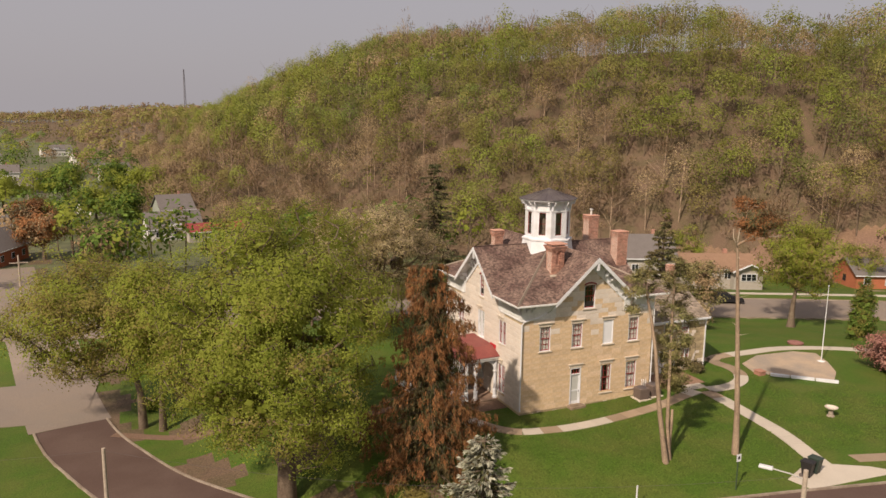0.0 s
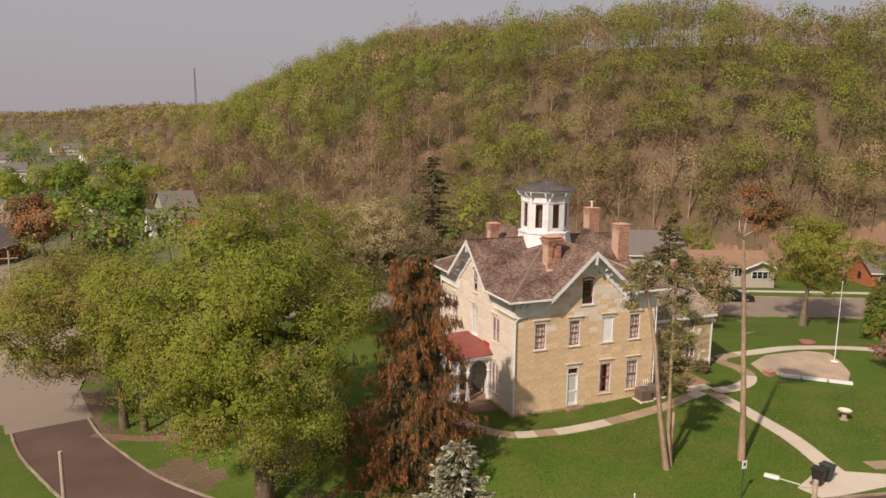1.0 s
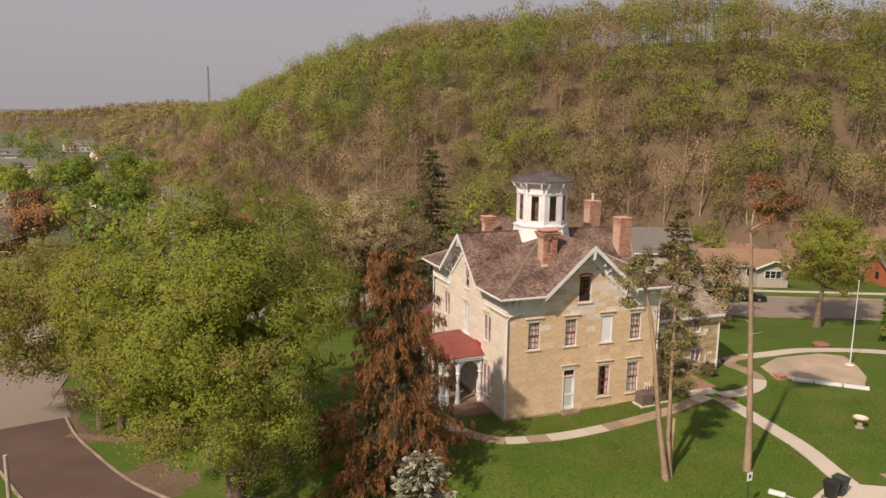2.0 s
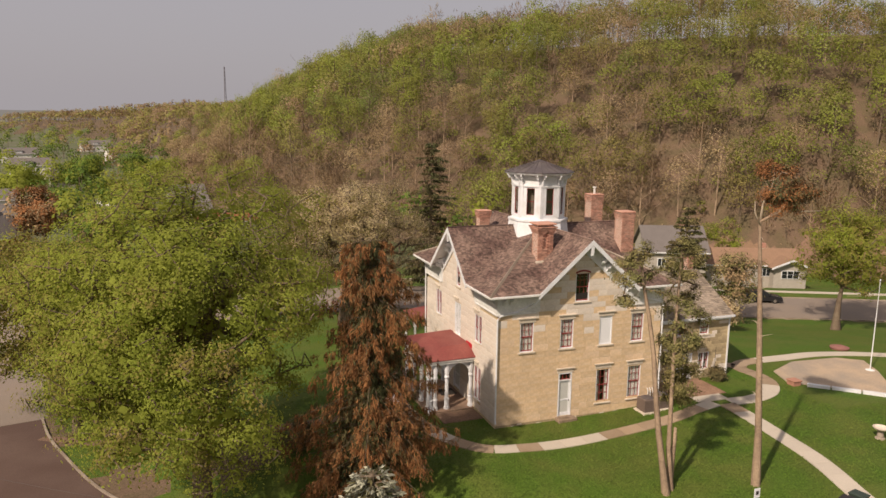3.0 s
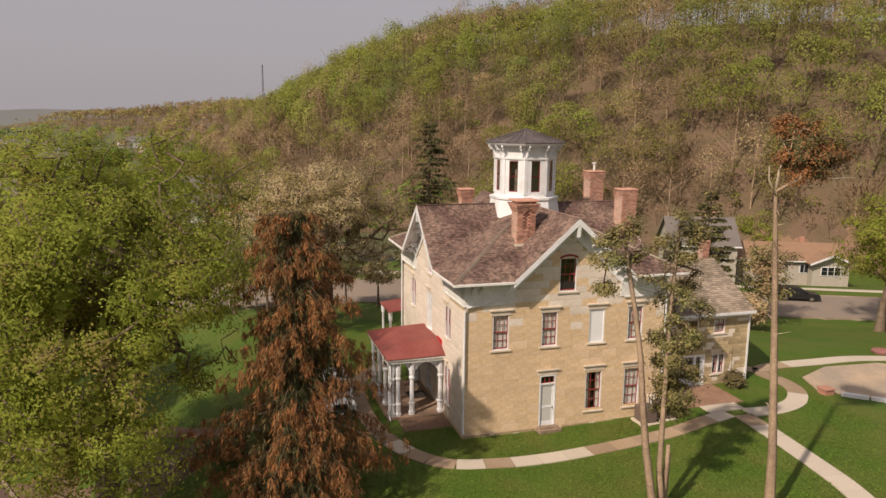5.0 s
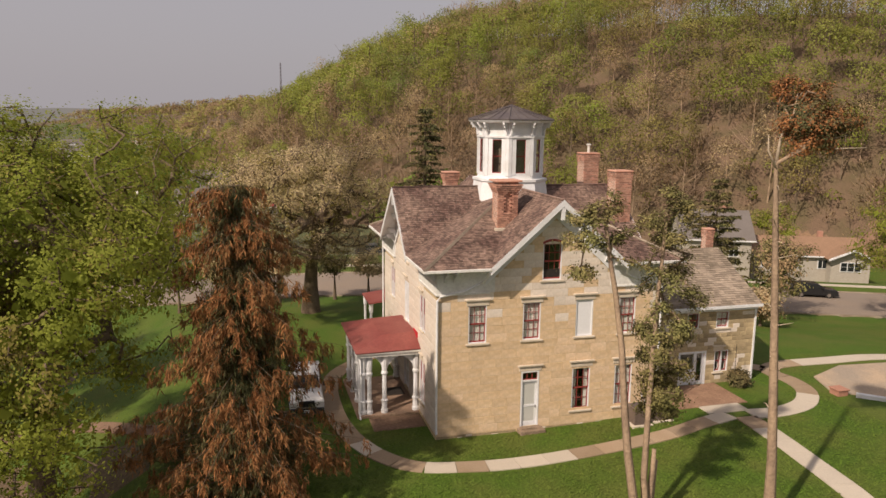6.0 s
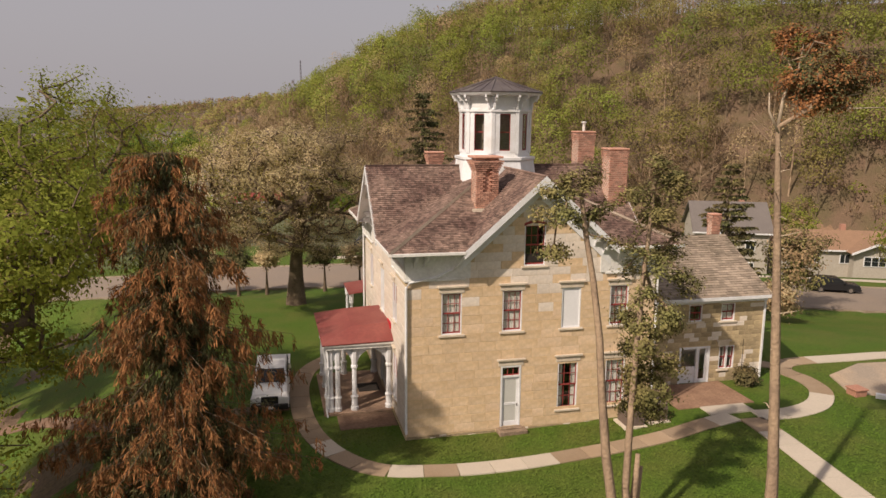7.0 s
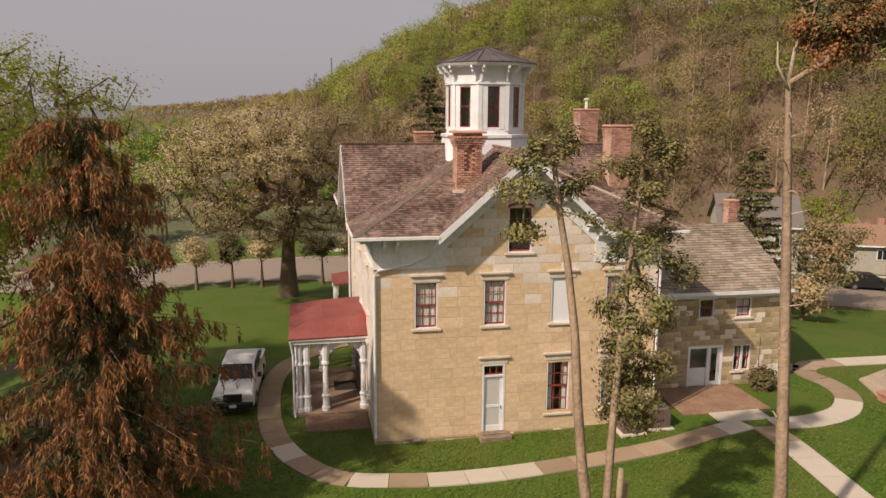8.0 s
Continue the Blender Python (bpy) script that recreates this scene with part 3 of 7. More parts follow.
def panel_door(m, parent, u, v, w, h, transom, label):
    a, b = u - w / 2, u + w / 2
    d = v + h
    frame_ob = part("door", boxes((a, v, -0.14, a + 0.08, d, 0.03), (b - 0.08, v, -0.14, b, d, 0.03), (a + 0.08, d - 0.08, -0.14, b - 0.08, d, 0.03),
                                  (a + 0.08, d - transom - 0.08, -0.14, b - 0.08, d - transom, 0.02), m=m), WHITE, parent, label)
    t = d - transom - 0.08
    part("leaf", boxes((a + 0.08, v, -0.1, a + 0.2, t, -0.05), (b - 0.2, v, -0.1, b - 0.08, t, -0.05), (a + 0.2, v, -0.1, b - 0.2, v + 0.25, -0.05), (a + 0.2, t - 0.14, -0.1, b - 0.2, t, -0.05),
                       (a + 0.2, v + 1.05, -0.1, b - 0.2, v + 1.18, -0.05), m=m, bevel=0.006), WHITE, frame_ob)
    part("panel", boxes((a + 0.2, v + 0.25, -0.09, b - 0.2, v + 1.05, -0.07), (a + 0.2, v + 1.18, -0.09, b - 0.2, t - 0.14, -0.07), m=m), SCREEN, frame_ob)
    bars = [(a + 0.08, d - transom, -0.1, b - 0.08, d - transom + 0.05, -0.06), (a + 0.08, d - 0.13, -0.1, b - 0.08, d - 0.08, -0.06)]
    for i in range(0, 4):
        x = a + 0.08 + (w - 0.16) * i / 3
        bars.append((x - 0.02, d - transom + 0.05, -0.1, x + 0.02, d - 0.13, -0.06))
    part("transom_bars", boxes(*bars, m=m), SASH, frame_ob)
    part("pane", boxes((a + 0.1, d - transom + 0.04, -0.085, b - 0.1, d - 0.12, -0.08), m=m), GLASS, frame_ob)
    part("handle", boxes((b - 0.17, v + 1.0, -0.05, b - 0.14, v + 1.12, 0.0), m=m), CAPROOF, frame_ob, "dark metal handle")
    part("lintel", boxes((a - 0.12, d, 0, b + 0.12, d + 0.26, 0.045), (a - 0.2, d + 0.26, 0, b + 0.2, d + 0.35, 0.13), m=m, bevel=0.01), LINTEL, frame_ob, "stone lintel with a moulded cap")
    return frame_ob


panel_door(FRONT, house, 5.03, 0.22, 1.0, 3.04, 0.5, "white side door with a transom light")
panel_door(LEFT, house, 7.0, 0.25, 1.3, 2.95, 0.5, "white front door in the porch")
alone("door_step", boxes((4.35, -0.62, -0.2, 5.75, -0.05, 0.2), (4.5, -0.35, 0.2, 5.6, -0.05, 0.26), bevel=0.02), mat("weathered_step", (0.2, 0.145, 0.1), var=0.25, scale=2, fine=10, tint=(0.3, 0.22, 0.16), amount=0.8), "weathered stone step below the side door", "step")

# quoin and base course
part("base_course", boxes((-0.06, -0.06, -0.6, W + 0.06, 0.0, 0.12), (-0.06, 0.0, -0.6, 0.0, D, 0.12), bevel=0.02), RUBBLE, house, "rough stone foundation course")


# ---- roofs ----
def clip(poly, a, b, c):
    """Keeps the part of a flat polygon where a*x + b*y >= c."""
    out = []
    for p, q in zip(poly, poly[1:] + poly[:1]):
        fp, fq = a * p[0] + b * p[1] - c, a * q[0] + b * q[1] - c
        if fp >= 0:
            out.append(p)
        if (fp >= 0) != (fq >= 0):
            t = fp / (fp - fq)
            out.append((p[0] + (q[0] - p[0]) * t, p[1] + (q[1] - p[1]) * t))
    return out


def shingled(name, corners, parent, material, seed, course=0.135, width=(0.1, 0.24), lift=0.024, label="weathered wooden roof shingles"):
    """Lapped shingles over a roof face: corners in order, the first two along the eave."""
    c = [Vector(p) for p in corners]
    ex = (c[1] - c[0]).normalized()
    nz = ex.cross(c[-1] - c[0]).normalized()
    ey = nz.cross(ex)
    flat = [((p - c[0]).dot(ex), (p - c[0]).dot(ey)) for p in c]
    lo, hi = min(p[0] for p in flat), max(p[0] for p in flat)
    top = max(p[1] for p in flat)
    rnd = random.Random(seed)
    vs, fs = [], []
    edges = []
    for p, q in zip(flat, flat[1:] + flat[:1]):
        a, b = -(q[1] - p[1]), q[0] - p[0]
        edges.append((a, b, a * p[0] + b * p[1]))
    v = 0.0
    while v < top:
        u = lo - rnd.uniform(0, 0.2)
        while u < hi:
            w = rnd.uniform(*width)
            drop = rnd.uniform(-0.012, 0.008)
            poly = [(u + 0.004, v + drop), (u + w - 0.004, v + drop), (u + w - 0.004, v + course * 1.25), (u + 0.004, v + course * 1.25)]
            for a, b, k in edges:
                poly = clip(poly, a, b, k)
                if len(poly) < 3:
                    break
            if len(poly) >= 3:
                base = len(vs)
                tilt = rnd.uniform(0.7, 1.3)
                for x, y in poly:
                    up = lift * tilt * (1 - (y - v) / (course * 1.25)) + 0.006
                    vs.append(tuple(c[0] + ex * x + ey * y + nz * up))
                for x, y in poly:
                    vs.append(tuple(c[0] + ex * x + ey * y - nz * 0.004))
                n = len(poly)
                fs.append(list(range(base, base + n)))
                for i in range(n):
                    fs.append([base + i, base + n + i, base + n + (i + 1) % n, base + (i + 1) % n])
            u += w
        v += course
    me = bpy.data.meshes.new(name)
    me.from_pydata(vs, [], fs)
    me.materials.append(material)
    return tagged(under(new(name, me), parent), label, kind="stuff")


def slab(corners, thick=0.1):
    """A flat roof board below a face."""
    c = [Vector(p) for p in corners]
    n = (c[1] - c[0]).cross(c[-1] - c[0]).normalized() * thick
    bm = bmesh.new()
    loft(bm, [[p - n for p in c], c])
    return bm


OV = 0.88
ZE = 8.95
X0, X1, Y0, Y1 = -OV, W + OV, -OV, D + OV
PITCH = 0.49
roof = part("roof", boxes((0.1, 0.1, 8.2, W - 0.1, D - 0.1, 8.6)), DARK, house, "brown wood-shingle hip roof with four gables")
ZT = 12.25
RUN = (ZT - ZE) / PITCH
HALF = (ZT - ZE) / RISE
# each side of the hip roof is cut where its gable rises through it
hips = []
for m, length, mid in ((Matrix.Identity(4), W, MID_X), (pose(0, D, 0, 0, 0, -90), D, MID_Y), (pose(W, 0, 0, 0, 0, 90), D, MID_Y), (pose(W, D, 0, 0, 0, 180), W, MID_X)):
    a, b = -OV, length + OV
    hips.append([m @ Vector(p) for p in ((a, -OV, ZE), (mid - HALF, -OV, ZE), (mid, -OV + RUN, ZT), (a + RUN, -OV + RUN, ZT))])
    hips.append([m @ Vector(p) for p in ((mid + HALF, -OV, ZE), (b, -OV, ZE), (b - RUN, -OV + RUN, ZT), (mid, -OV + RUN, ZT))])
for i, c in enumerate(hips):
    part("roof_board", slab(c, 0.08), TRIM, roof)
    shingled("shingles", c, roof, SHINGLE, 10 + i)
bm = bmesh.new()
for a, b in (((X0, Y0), (X0 + RUN, Y0 + RUN)), ((X1, Y0), (X1 - RUN, Y0 + RUN)), ((X0, Y1), (X0 + RUN, Y1 - RUN)), ((X1, Y1), (X1 - RUN, Y1 - RUN))):
    tube(bm, [(*a, ZE + 0.02), (*b, ZT + 0.02)], 0.1, 4)
part("hip_cap", bm, SHINGLE_GREY, roof)
gable_faces = []
for cx, cy, ax in ((MID_X, Y0, "y"), (MID_X, Y1, "-y"), (X0, MID_Y, "x"), (X1, MID_Y, "-x")):
    s = -1 if "-" in ax else 1
    run = 5.6
    if "y" in ax:
        pk0, pk1 = (cx, cy - 0.03 * s, ZT), (cx, cy + run * s, ZT)
        e = [((cx - HALF, cy - 0.03 * s, ZE), (cx - HALF, cy + run * s, ZE)), ((cx + HALF, cy - 0.03 * s, ZE), (cx + HALF, cy + run * s, ZE))]
    else:
        pk0, pk1 = (cx - 0.03 * s, cy, ZT), (cx + run * s, cy, ZT)
        e = [((cx - 0.03 * s, cy - HALF, ZE), (cx + run * s, cy - HALF, ZE)), ((cx - 0.03 * s, cy + HALF, ZE), (cx + run * s, cy + HALF, ZE))]
    for (p, q) in e:
        face = [p, q, pk1, pk0]
        n = (Vector(q) - Vector(p)).cross(Vector(pk0) - Vector(p))
        if n.z < 0:
            face = [q, p, pk0, pk1]
        gable_faces.append(face)
for i, c in enumerate(gable_faces):
    part("roof_board", slab(c, 0.09), TRIM, roof)
    shingled("shingles", c, roof, SHINGLE, 30 + i)
part("ridge_cap", boxes((MID_X - 0.08, Y0, ZT - 0.02, MID_X + 0.08, Y1, ZT + 0.06), (X0, MID_Y - 0.08, ZT - 0.02, MID_X - 0.08, MID_Y + 0.08, ZT + 0.06), (MID_X + 0.08, MID_Y - 0.08, ZT - 0.02, X1, MID_Y + 0.08, ZT + 0.06), bevel=0.02), SHINGLE, roof)


def bracket(m, u, v, depth=0.7, drop=0.62, w=0.13):
    """A scrolled eave bracket; v is its top."""
    pts = [(0, 0), (depth, 0), (depth, -0.12), (depth * 0.82, -0.2), (depth * 0.78, -0.3), (depth * 0.5, -0.28), (depth * 0.34, -0.4), (depth * 0.3, -drop * 0.8), (0.12, -drop), (0, -drop)]
    bm = bmesh.new()
    loft(bm, [[m @ Vector((u - w / 2, v + b, a)) for a, b in pts], [m @ Vector((u + w / 2, v + b, a)) for a, b in pts]])
    return bm


def cornice(m, length, mid):
    """The white entablature of one side: frieze, cornice returns, rake boards, brackets, soffit and gutter."""
    low0, low1 = mid - HALF, mid + HALF
    pieces("frieze", [(-0.05, EAVE + 0.05, 0.0, low0 + 0.5, ZE - 0.1, 0.07), (low1 - 0.5, EAVE + 0.05, 0.0, length + 0.05, ZE - 0.1, 0.07)], TRIM, roof, m, label="white frieze board")
    pieces("moulding", [(-0.07, EAVE - 0.02, 0.0, low0 + 0.25, EAVE + 0.06, 0.12), (low1 - 0.25, EAVE - 0.02, 0.0, length + 0.07, EAVE + 0.06, 0.12)], TRIM, roof, m)
    pieces("gutter", [(-OV, ZE - 0.11, OV - 0.1, low0 + 0.06, ZE + 0.03, OV + 0.06), (low1 - 0.06, ZE - 0.11, OV - 0.1, length + OV, ZE + 0.03, OV + 0.06)], TRIM, roof, m, 0.015, "white gutter")
    pieces("soffit", [(-OV, ZE - 0.14, 0.0, low0 + 0.3, ZE - 0.09, OV - 0.1), (low1 - 0.3, ZE - 0.14, 0.0, length + OV, ZE - 0.09, OV - 0.1)], WHITE, roof, m)
    for u in (0.35, 0.85, length - 0.85, length - 0.35):
        part("bracket", bracket(m, u, ZE - 0.14), WHITE, roof)
    for side in (-1, 1):
        bm = bmesh.new()
        foot_u, peak_u = mid + side * HALF, mid
        # rake board, its soffit and the raking frieze on the wall
        for w0, w1, o0, o1 in ((OV - 0.03, OV + 0.04, -0.32, 0.02), (0.0, OV - 0.03, -0.2, -0.13), (0.0, 0.08, -1.0, -0.2)):
            a = [(foot_u, ZE + o0), (foot_u, ZE + o1), (peak_u, ZT + o1), (peak_u, ZT + o0)]
            loft(bm, [[m @ Vector((u, v, w0)) for u, v in a], [m @ Vector((u, v, w1)) for u, v in a]])
        part("rake_board", bm, WHITE, roof, "white raking cornice board")
        for k in (0.1, 0.22, 0.55, 0.67):
            u = foot_u + (peak_u - foot_u) * k
            part("bracket", bracket(m, u, ZE + (ZT - ZE) * k - 0.22, 0.62, 0.55), WHITE, roof)
    bm = bmesh.new()
    loft(bm, [[m @ Vector(p) for p in ((mid - 0.07, ZT - 1.0, w), (mid + 0.07, ZT - 1.0, w), (mid + 0.12, ZT - 0.35, w), (mid - 0.12, ZT - 0.35, w))] for w in (OV - 0.16, OV + 0.02)])
    part("pendant", bm, WHITE, roof, "white pendant under the gable peak")


RIGHT = Matrix.Translation((W, 0, 0)) @ Matrix(((0, 0, 1, 0), (1, 0, 0, 0), (0, 1, 0, 0), (0, 0, 0, 1)))
BACK = Matrix.Translation((W, D, 0)) @ Matrix(((-1, 0, 0, 0), (0, 0, 1, 0), (0, 1, 0, 0), (0, 0, 0, 1)))
cornice(FRONT, W, MID_X)
cornice(LEFT, D, MID_Y)
cornice(RIGHT, D, MID_Y)
cornice(BACK, W, MID_X)
for m, length, mid in ((RIGHT, D, MID_Y), (BACK, W, MID_X)):
    bm = bmesh.new()
    a = [(mid - HALF - 0.6, 8.5), (mid + HALF + 0.6, 8.5), (mid, ZT - 0.1)]
    loft(bm, [[m @ Vector((u, v, w)) for u, v in a] for w in (-0.3, 0.0)])
    part("gable_wall", bm, STONE_PALE, house)

# downspouts
spout = bmesh.new()
tube(spout, [(2.45, -0.86, 8.85), (2.3, -0.55, 8.35), (2.15, -0.12, 8.05), (1.4, -0.1, 7.72), (0.12, -0.12, 7.5), (-0.04, -0.12, 7.3), (-0.04, -0.12, 0.55), (-0.04, -0.2, 0.35)], 0.06, 8)
part("downspout", spout, WHITE, house, "white round downspout at the corner")
spout = bmesh.new()
tube(spout, [(-0.12, 14.2, 8.8), (-0.12, 14.06, 7.6), (-0.12, 14.06, 0.3)], 0.055, 8)
part("downspout", spout, WHITE, house)
spout = bmesh.new()
tube(spout, [(9.9, -0.86, 8.85), (10.1, -0.4, 8.3), (10.6, -0.1, 8.0), (12.3, -0.1, 7.6), (12.4, -0.1, 7.3), (12.4, -0.1, 0.4)], 0.055, 8)
part("downspout", spout, WHITE, house)


# ---- cupola ----
CX, CY = 6.2, 7.05
T8 = math.pi / 8
cupola = part("cupola", lathe(CX, CY, [(11.3, 2.32), (12.55, 2.12), (12.62, 2.2), (12.75, 2.2), (12.78, 1.92), (12.95, 1.9)], 8, T8), WHITE, house, "white octagonal wooden cupola")
AP = 1.9 * math.cos(T8)
SIDE = 2 * 1.9 * math.sin(T8)
for i in range(8):
    a = i * math.pi / 4
    m = Matrix.Translation((CX, CY, 0)) @ Matrix.Rotation(a + math.pi / 2, 4, "Z") @ Matrix(((1, 0, 0, -SIDE / 2), (0, 0, -1, -AP), (0, 1, 0, 0), (0, 0, 0, 1)))
    hw = 0.31
    c = SIDE / 2
    part("cupola_wall", wall_core(SIDE, 12.95, 15.95, [(c - hw, c + hw, 13.1, 15.0)], m, thick=0.08), WHITE, cupola)
    pieces("pilaster", [(-0.02, 12.95, 0, 0.17, 15.1, 0.05), (SIDE - 0.17, 12.95, 0, SIDE + 0.02, 15.1, 0.05)], WHITE, cupola, m)
    pieces("casing", [(0.19, 13.02, 0.0, c - hw + 0.02, 15.08, 0.025), (c + hw - 0.02, 13.02, 0.0, SIDE - 0.19, 15.08, 0.025)], WHITE, cupola, m)
    pieces("band", [(-0.03, 15.1, 0, SIDE + 0.03, 15.22, 0.09)], WHITE, cupola, m)
    sash = []
    for lo, hi in ((13.1, 14.08), (14.04, 15.0)):
        sash += [(c - hw, lo, -0.06, c - hw + 0.045, hi, -0.025), (c + hw - 0.045, lo, -0.06, c + hw, hi, -0.025), (c - hw + 0.045, lo, -0.06, c + hw - 0.045, lo + 0.05, -0.025), (c - hw + 0.045, hi - 0.05, -0.06, c + hw - 0.045, hi, -0.025)]
    part("cupola_sash", boxes(*sash, m=m), SASH, cupola, "dark red cupola window sash")
    part("cupola_pane", boxes((c - hw + 0.04, 13.14, -0.05, c + hw - 0.04, 14.96, -0.045), m=m), GLASS, cupola)
    for u in (0.12, SIDE - 0.12):
        part("cupola_bracket", bracket(m, u, 15.95, 0.5, 0.72, 0.1), WHITE, cupola)
part("cupola_core", lathe(CX, CY, [(12.9, 1.3), (15.9, 1.3)], 8, T8), mat("brown_blinds", (0.22, 0.17, 0.14), var=0.2, scale=2, fine=9), cupola, "drawn brown blinds")
part("cupola_eave", lathe(CX, CY, [(15.9, 1.95), (15.96, 2.42), (16.06, 2.5), (16.1, 2.48), (16.1, 1.2)], 8, T8), WHITE, cupola, "white moulded cupola eave")
part("cupola_roof", lathe(CX, CY, [(16.08, 2.52), (16.13, 2.54), (16.4, 1.62), (16.68, 0.75), (16.9, 0.12), (16.98, 0.06)], 8, T8), CAPROOF, cupola, "dark standing-seam cupola roof")
bm = bmesh.new()
for i in range(24):
    a = i * math.pi / 12 + T8
    r = 2.5 if i % 3 == 0 else 2.5 * math.cos(T8) / math.cos(((a - T8) % (math.pi / 4)) - T8)
    k = 0.06 if i % 3 == 0 else 0.03
    tube(bm, [(CX + r * math.cos(a), CY + r * math.sin(a), 16.15), (CX + 0.64 * r * math.cos(a), CY + 0.64 * r * math.sin(a), 16.43), (CX + 0.3 * r * math.cos(a), CY + 0.3 * r * math.sin(a), 16.71), (CX + 0.05 * math.cos(a), CY + 0.05 * math.sin(a), 16.93)], k * 0.6, 4)
part("roof_seams", bm, CAPROOF, cupola)


# ---- chimneys ----
def chimney(x, y, w, d, z0, z1, niche=False, cap=0.16, name="chimney"):
    core = part(name, boxes((x - w / 2 + 0.022, y - d / 2 + (0.16 if niche else 0.022), z0, x + w / 2 - 0.022, y + d / 2 - 0.022, z1 - 0.05)), JOINT, house, "weathered red brick chimney with corbelled top")
    bm = bmesh.new()
    h, z, row = 0.1, z0, 0
    n = int((z1 - z0) / h)
    for i in range(n):
        z = z0 + i * h
        out = cap * max(0, 1 - (n - 3 - i) / 4) if i > n - 8 and i < n - 1 else 0.0
        out = max(out, 0)
        for ax in (0, 1):
            length = (w if ax == 0 else d) + 2 * out
            other = (d if ax == 0 else w) / 2 + out
            for s in (-1, 1):
                u = -length / 2 + (0.0 if i % 2 else -0.115)
                while u < length / 2:
                    a, b = max(u, -length / 2), min(u + 0.22, length / 2)
                    if b - a > 0.03:
                        gap = niche and ax == 0 and s < 0 and abs((a + b) / 2) < (0.2 if z < z1 - 0.85 else 0.1) and z1 - 1.75 < z < z1 - 0.66
                        if not gap:
                            deep = 0.14 if niche else 0.06
                            lo, hi = (s * other - deep, s * other) if s > 0 else (s * other, s * other + deep)
                            lo2, hi2 = lo, hi
                            if ax == 0:
                                box(bm, x + a + 0.004, y + lo2, z + 0.01, x + b - 0.01, y + hi2, z + h - 0.014)
                            else:
                                box(bm, x + lo2, y + a + 0.066, z + 0.01, x + hi2, y + b - 0.066, z + h - 0.014) if b - a > 0.14 else None
                    u += 0.225
    if niche:
        part("niche", boxes((x - w / 2 + 0.15, y - d / 2 + 0.13, z1 - 1.85, x + w / 2 - 0.15, y - d / 2 + 0.157, z1 - 0.5)), BRICK, core)
    tagged(part("bricks", bm, BRICK, core), kind="stuff")
    part("cap", boxes((x - w / 2 - cap, y - d / 2 - cap, z1 - 0.1, x + w / 2 + cap, y + d / 2 + cap, z1), bevel=0.02), BRICK, core, "brick chimney cap")
    return core


chimney(4.35, 2.6, 1.12, 0.95, 9.9, 13.0, niche=True)
chimney(12.45, 5.2, 1.05, 1.0, 8.6, 13.25, cap=0.05)
c2 = chimney(12.75, 10.1, 1.05, 1.0, 8.6, 14.05, cap=0.05)
part("chimney_pot", lathe(12.75, 10.1, [(14.05, 0.09), (14.5, 0.09), (14.52, 0.16), (14.6, 0.16), (14.62, 0.05)], 10), TRIM, c2, "small metal flue pipe")
chimney(4.0, 12.2, 0.85, 0.75, 9.8, 12.75, cap=0.1)
part("flashing", boxes((3.6, 1.95, 10.05, 5.1, 2.1, 10.5), (4.92, 2.0, 10.2, 5.05, 3.2, 11.1)), LINTEL, house, "grey metal chimney flashing")


# ---- porch ----
porch = thing("porch", (-1.8, 6.5, 0), "white wooden porch with carved arches and a red metal roof", "porch")
PX, PY0, PY1, PZ = -3.15, 3.85, 9.3, 0.12
part("porch_floor", boxes((PX - 0.35, PY0 - 0.35, -0.35, -0.03, PY1 + 0.3, 0.12), bevel=0.02), mat("porch_boards", (0.3, 0.2, 0.14), var=0.2, scale=0.8, fine=9, tint=(0.22, 0.15, 0.11), amount=0.8), porch, "worn brown porch floor")
bm = bmesh.new()
rz, wz = 3.72, 4.35
oo = 0.42
top = [(PX - oo, PY0 - oo, rz), (0.0, PY0 - oo, rz + 0.05), (0.0, PY0 + 0.9, wz), (0.0, PY1 - 0.9, wz), (0.0, PY1 + oo, rz + 0.05), (PX - oo, PY1 + oo, rz)]
in0, in1 = (PX + 1.2, PY0 + 0.95, wz - 0.08), (PX + 1.2, PY1 - 0.95, wz - 0.08)
tv = [bm.verts.new(p) for p in top]
iv = [bm.verts.new(p) for p in (in0, in1)]
for f in ((tv[0], tv[1], tv[2], iv[0]), (iv[0], tv[2], tv[3], iv[1]), (iv[1], tv[3], tv[4], tv[5]), (tv[0], iv[0], iv[1], tv[5])):
    bm.faces.new(f)
bm.normal_update()
bmesh.ops.solidify(bm, geom=bm.faces[:], thickness=0.06)
part("porch_roof", bm, REDROOF, porch, "faded red painted metal roof")
part("upstand", boxes((-0.06, PY0 + 0.3, wz - 0.2, -0.01, PY0 + 1.3, wz + 0.12)), mat("bright_red_paint", (0.5, 0.02, 0.03), rough=0.5, var=0.1), porch, "bright red flashing board")
part("porch_beam", boxes((PX - 0.3, PY0 - 0.3, 3.42, 0.0, PY0 - 0.12, 3.68), (PX - 0.3, PY0 - 0.12, 3.42, PX - 0.12, PY1 + 0.3, 3.68), (PX - 0.12, PY1 + 0.12, 3.42, 0.0, PY1 + 0.3, 3.68),
                         (PX - 0.38, PY0 - 0.38, 3.6, 0.0, PY0 - 0.3, 3.7), (PX - 0.38, PY0 - 0.3, 3.6, PX - 0.3, PY1 + 0.38, 3.7)), TRIM, porch)
post_at = [(PX, PY0), (PX + 0.36, PY0), (PX, PY0 + 0.36), (-1.95, PY0), (-0.2, PY0), (PX, 5.75), (PX, 7.4), (PX, PY1), (-0.2, PY1), (-1.95, PY1)]
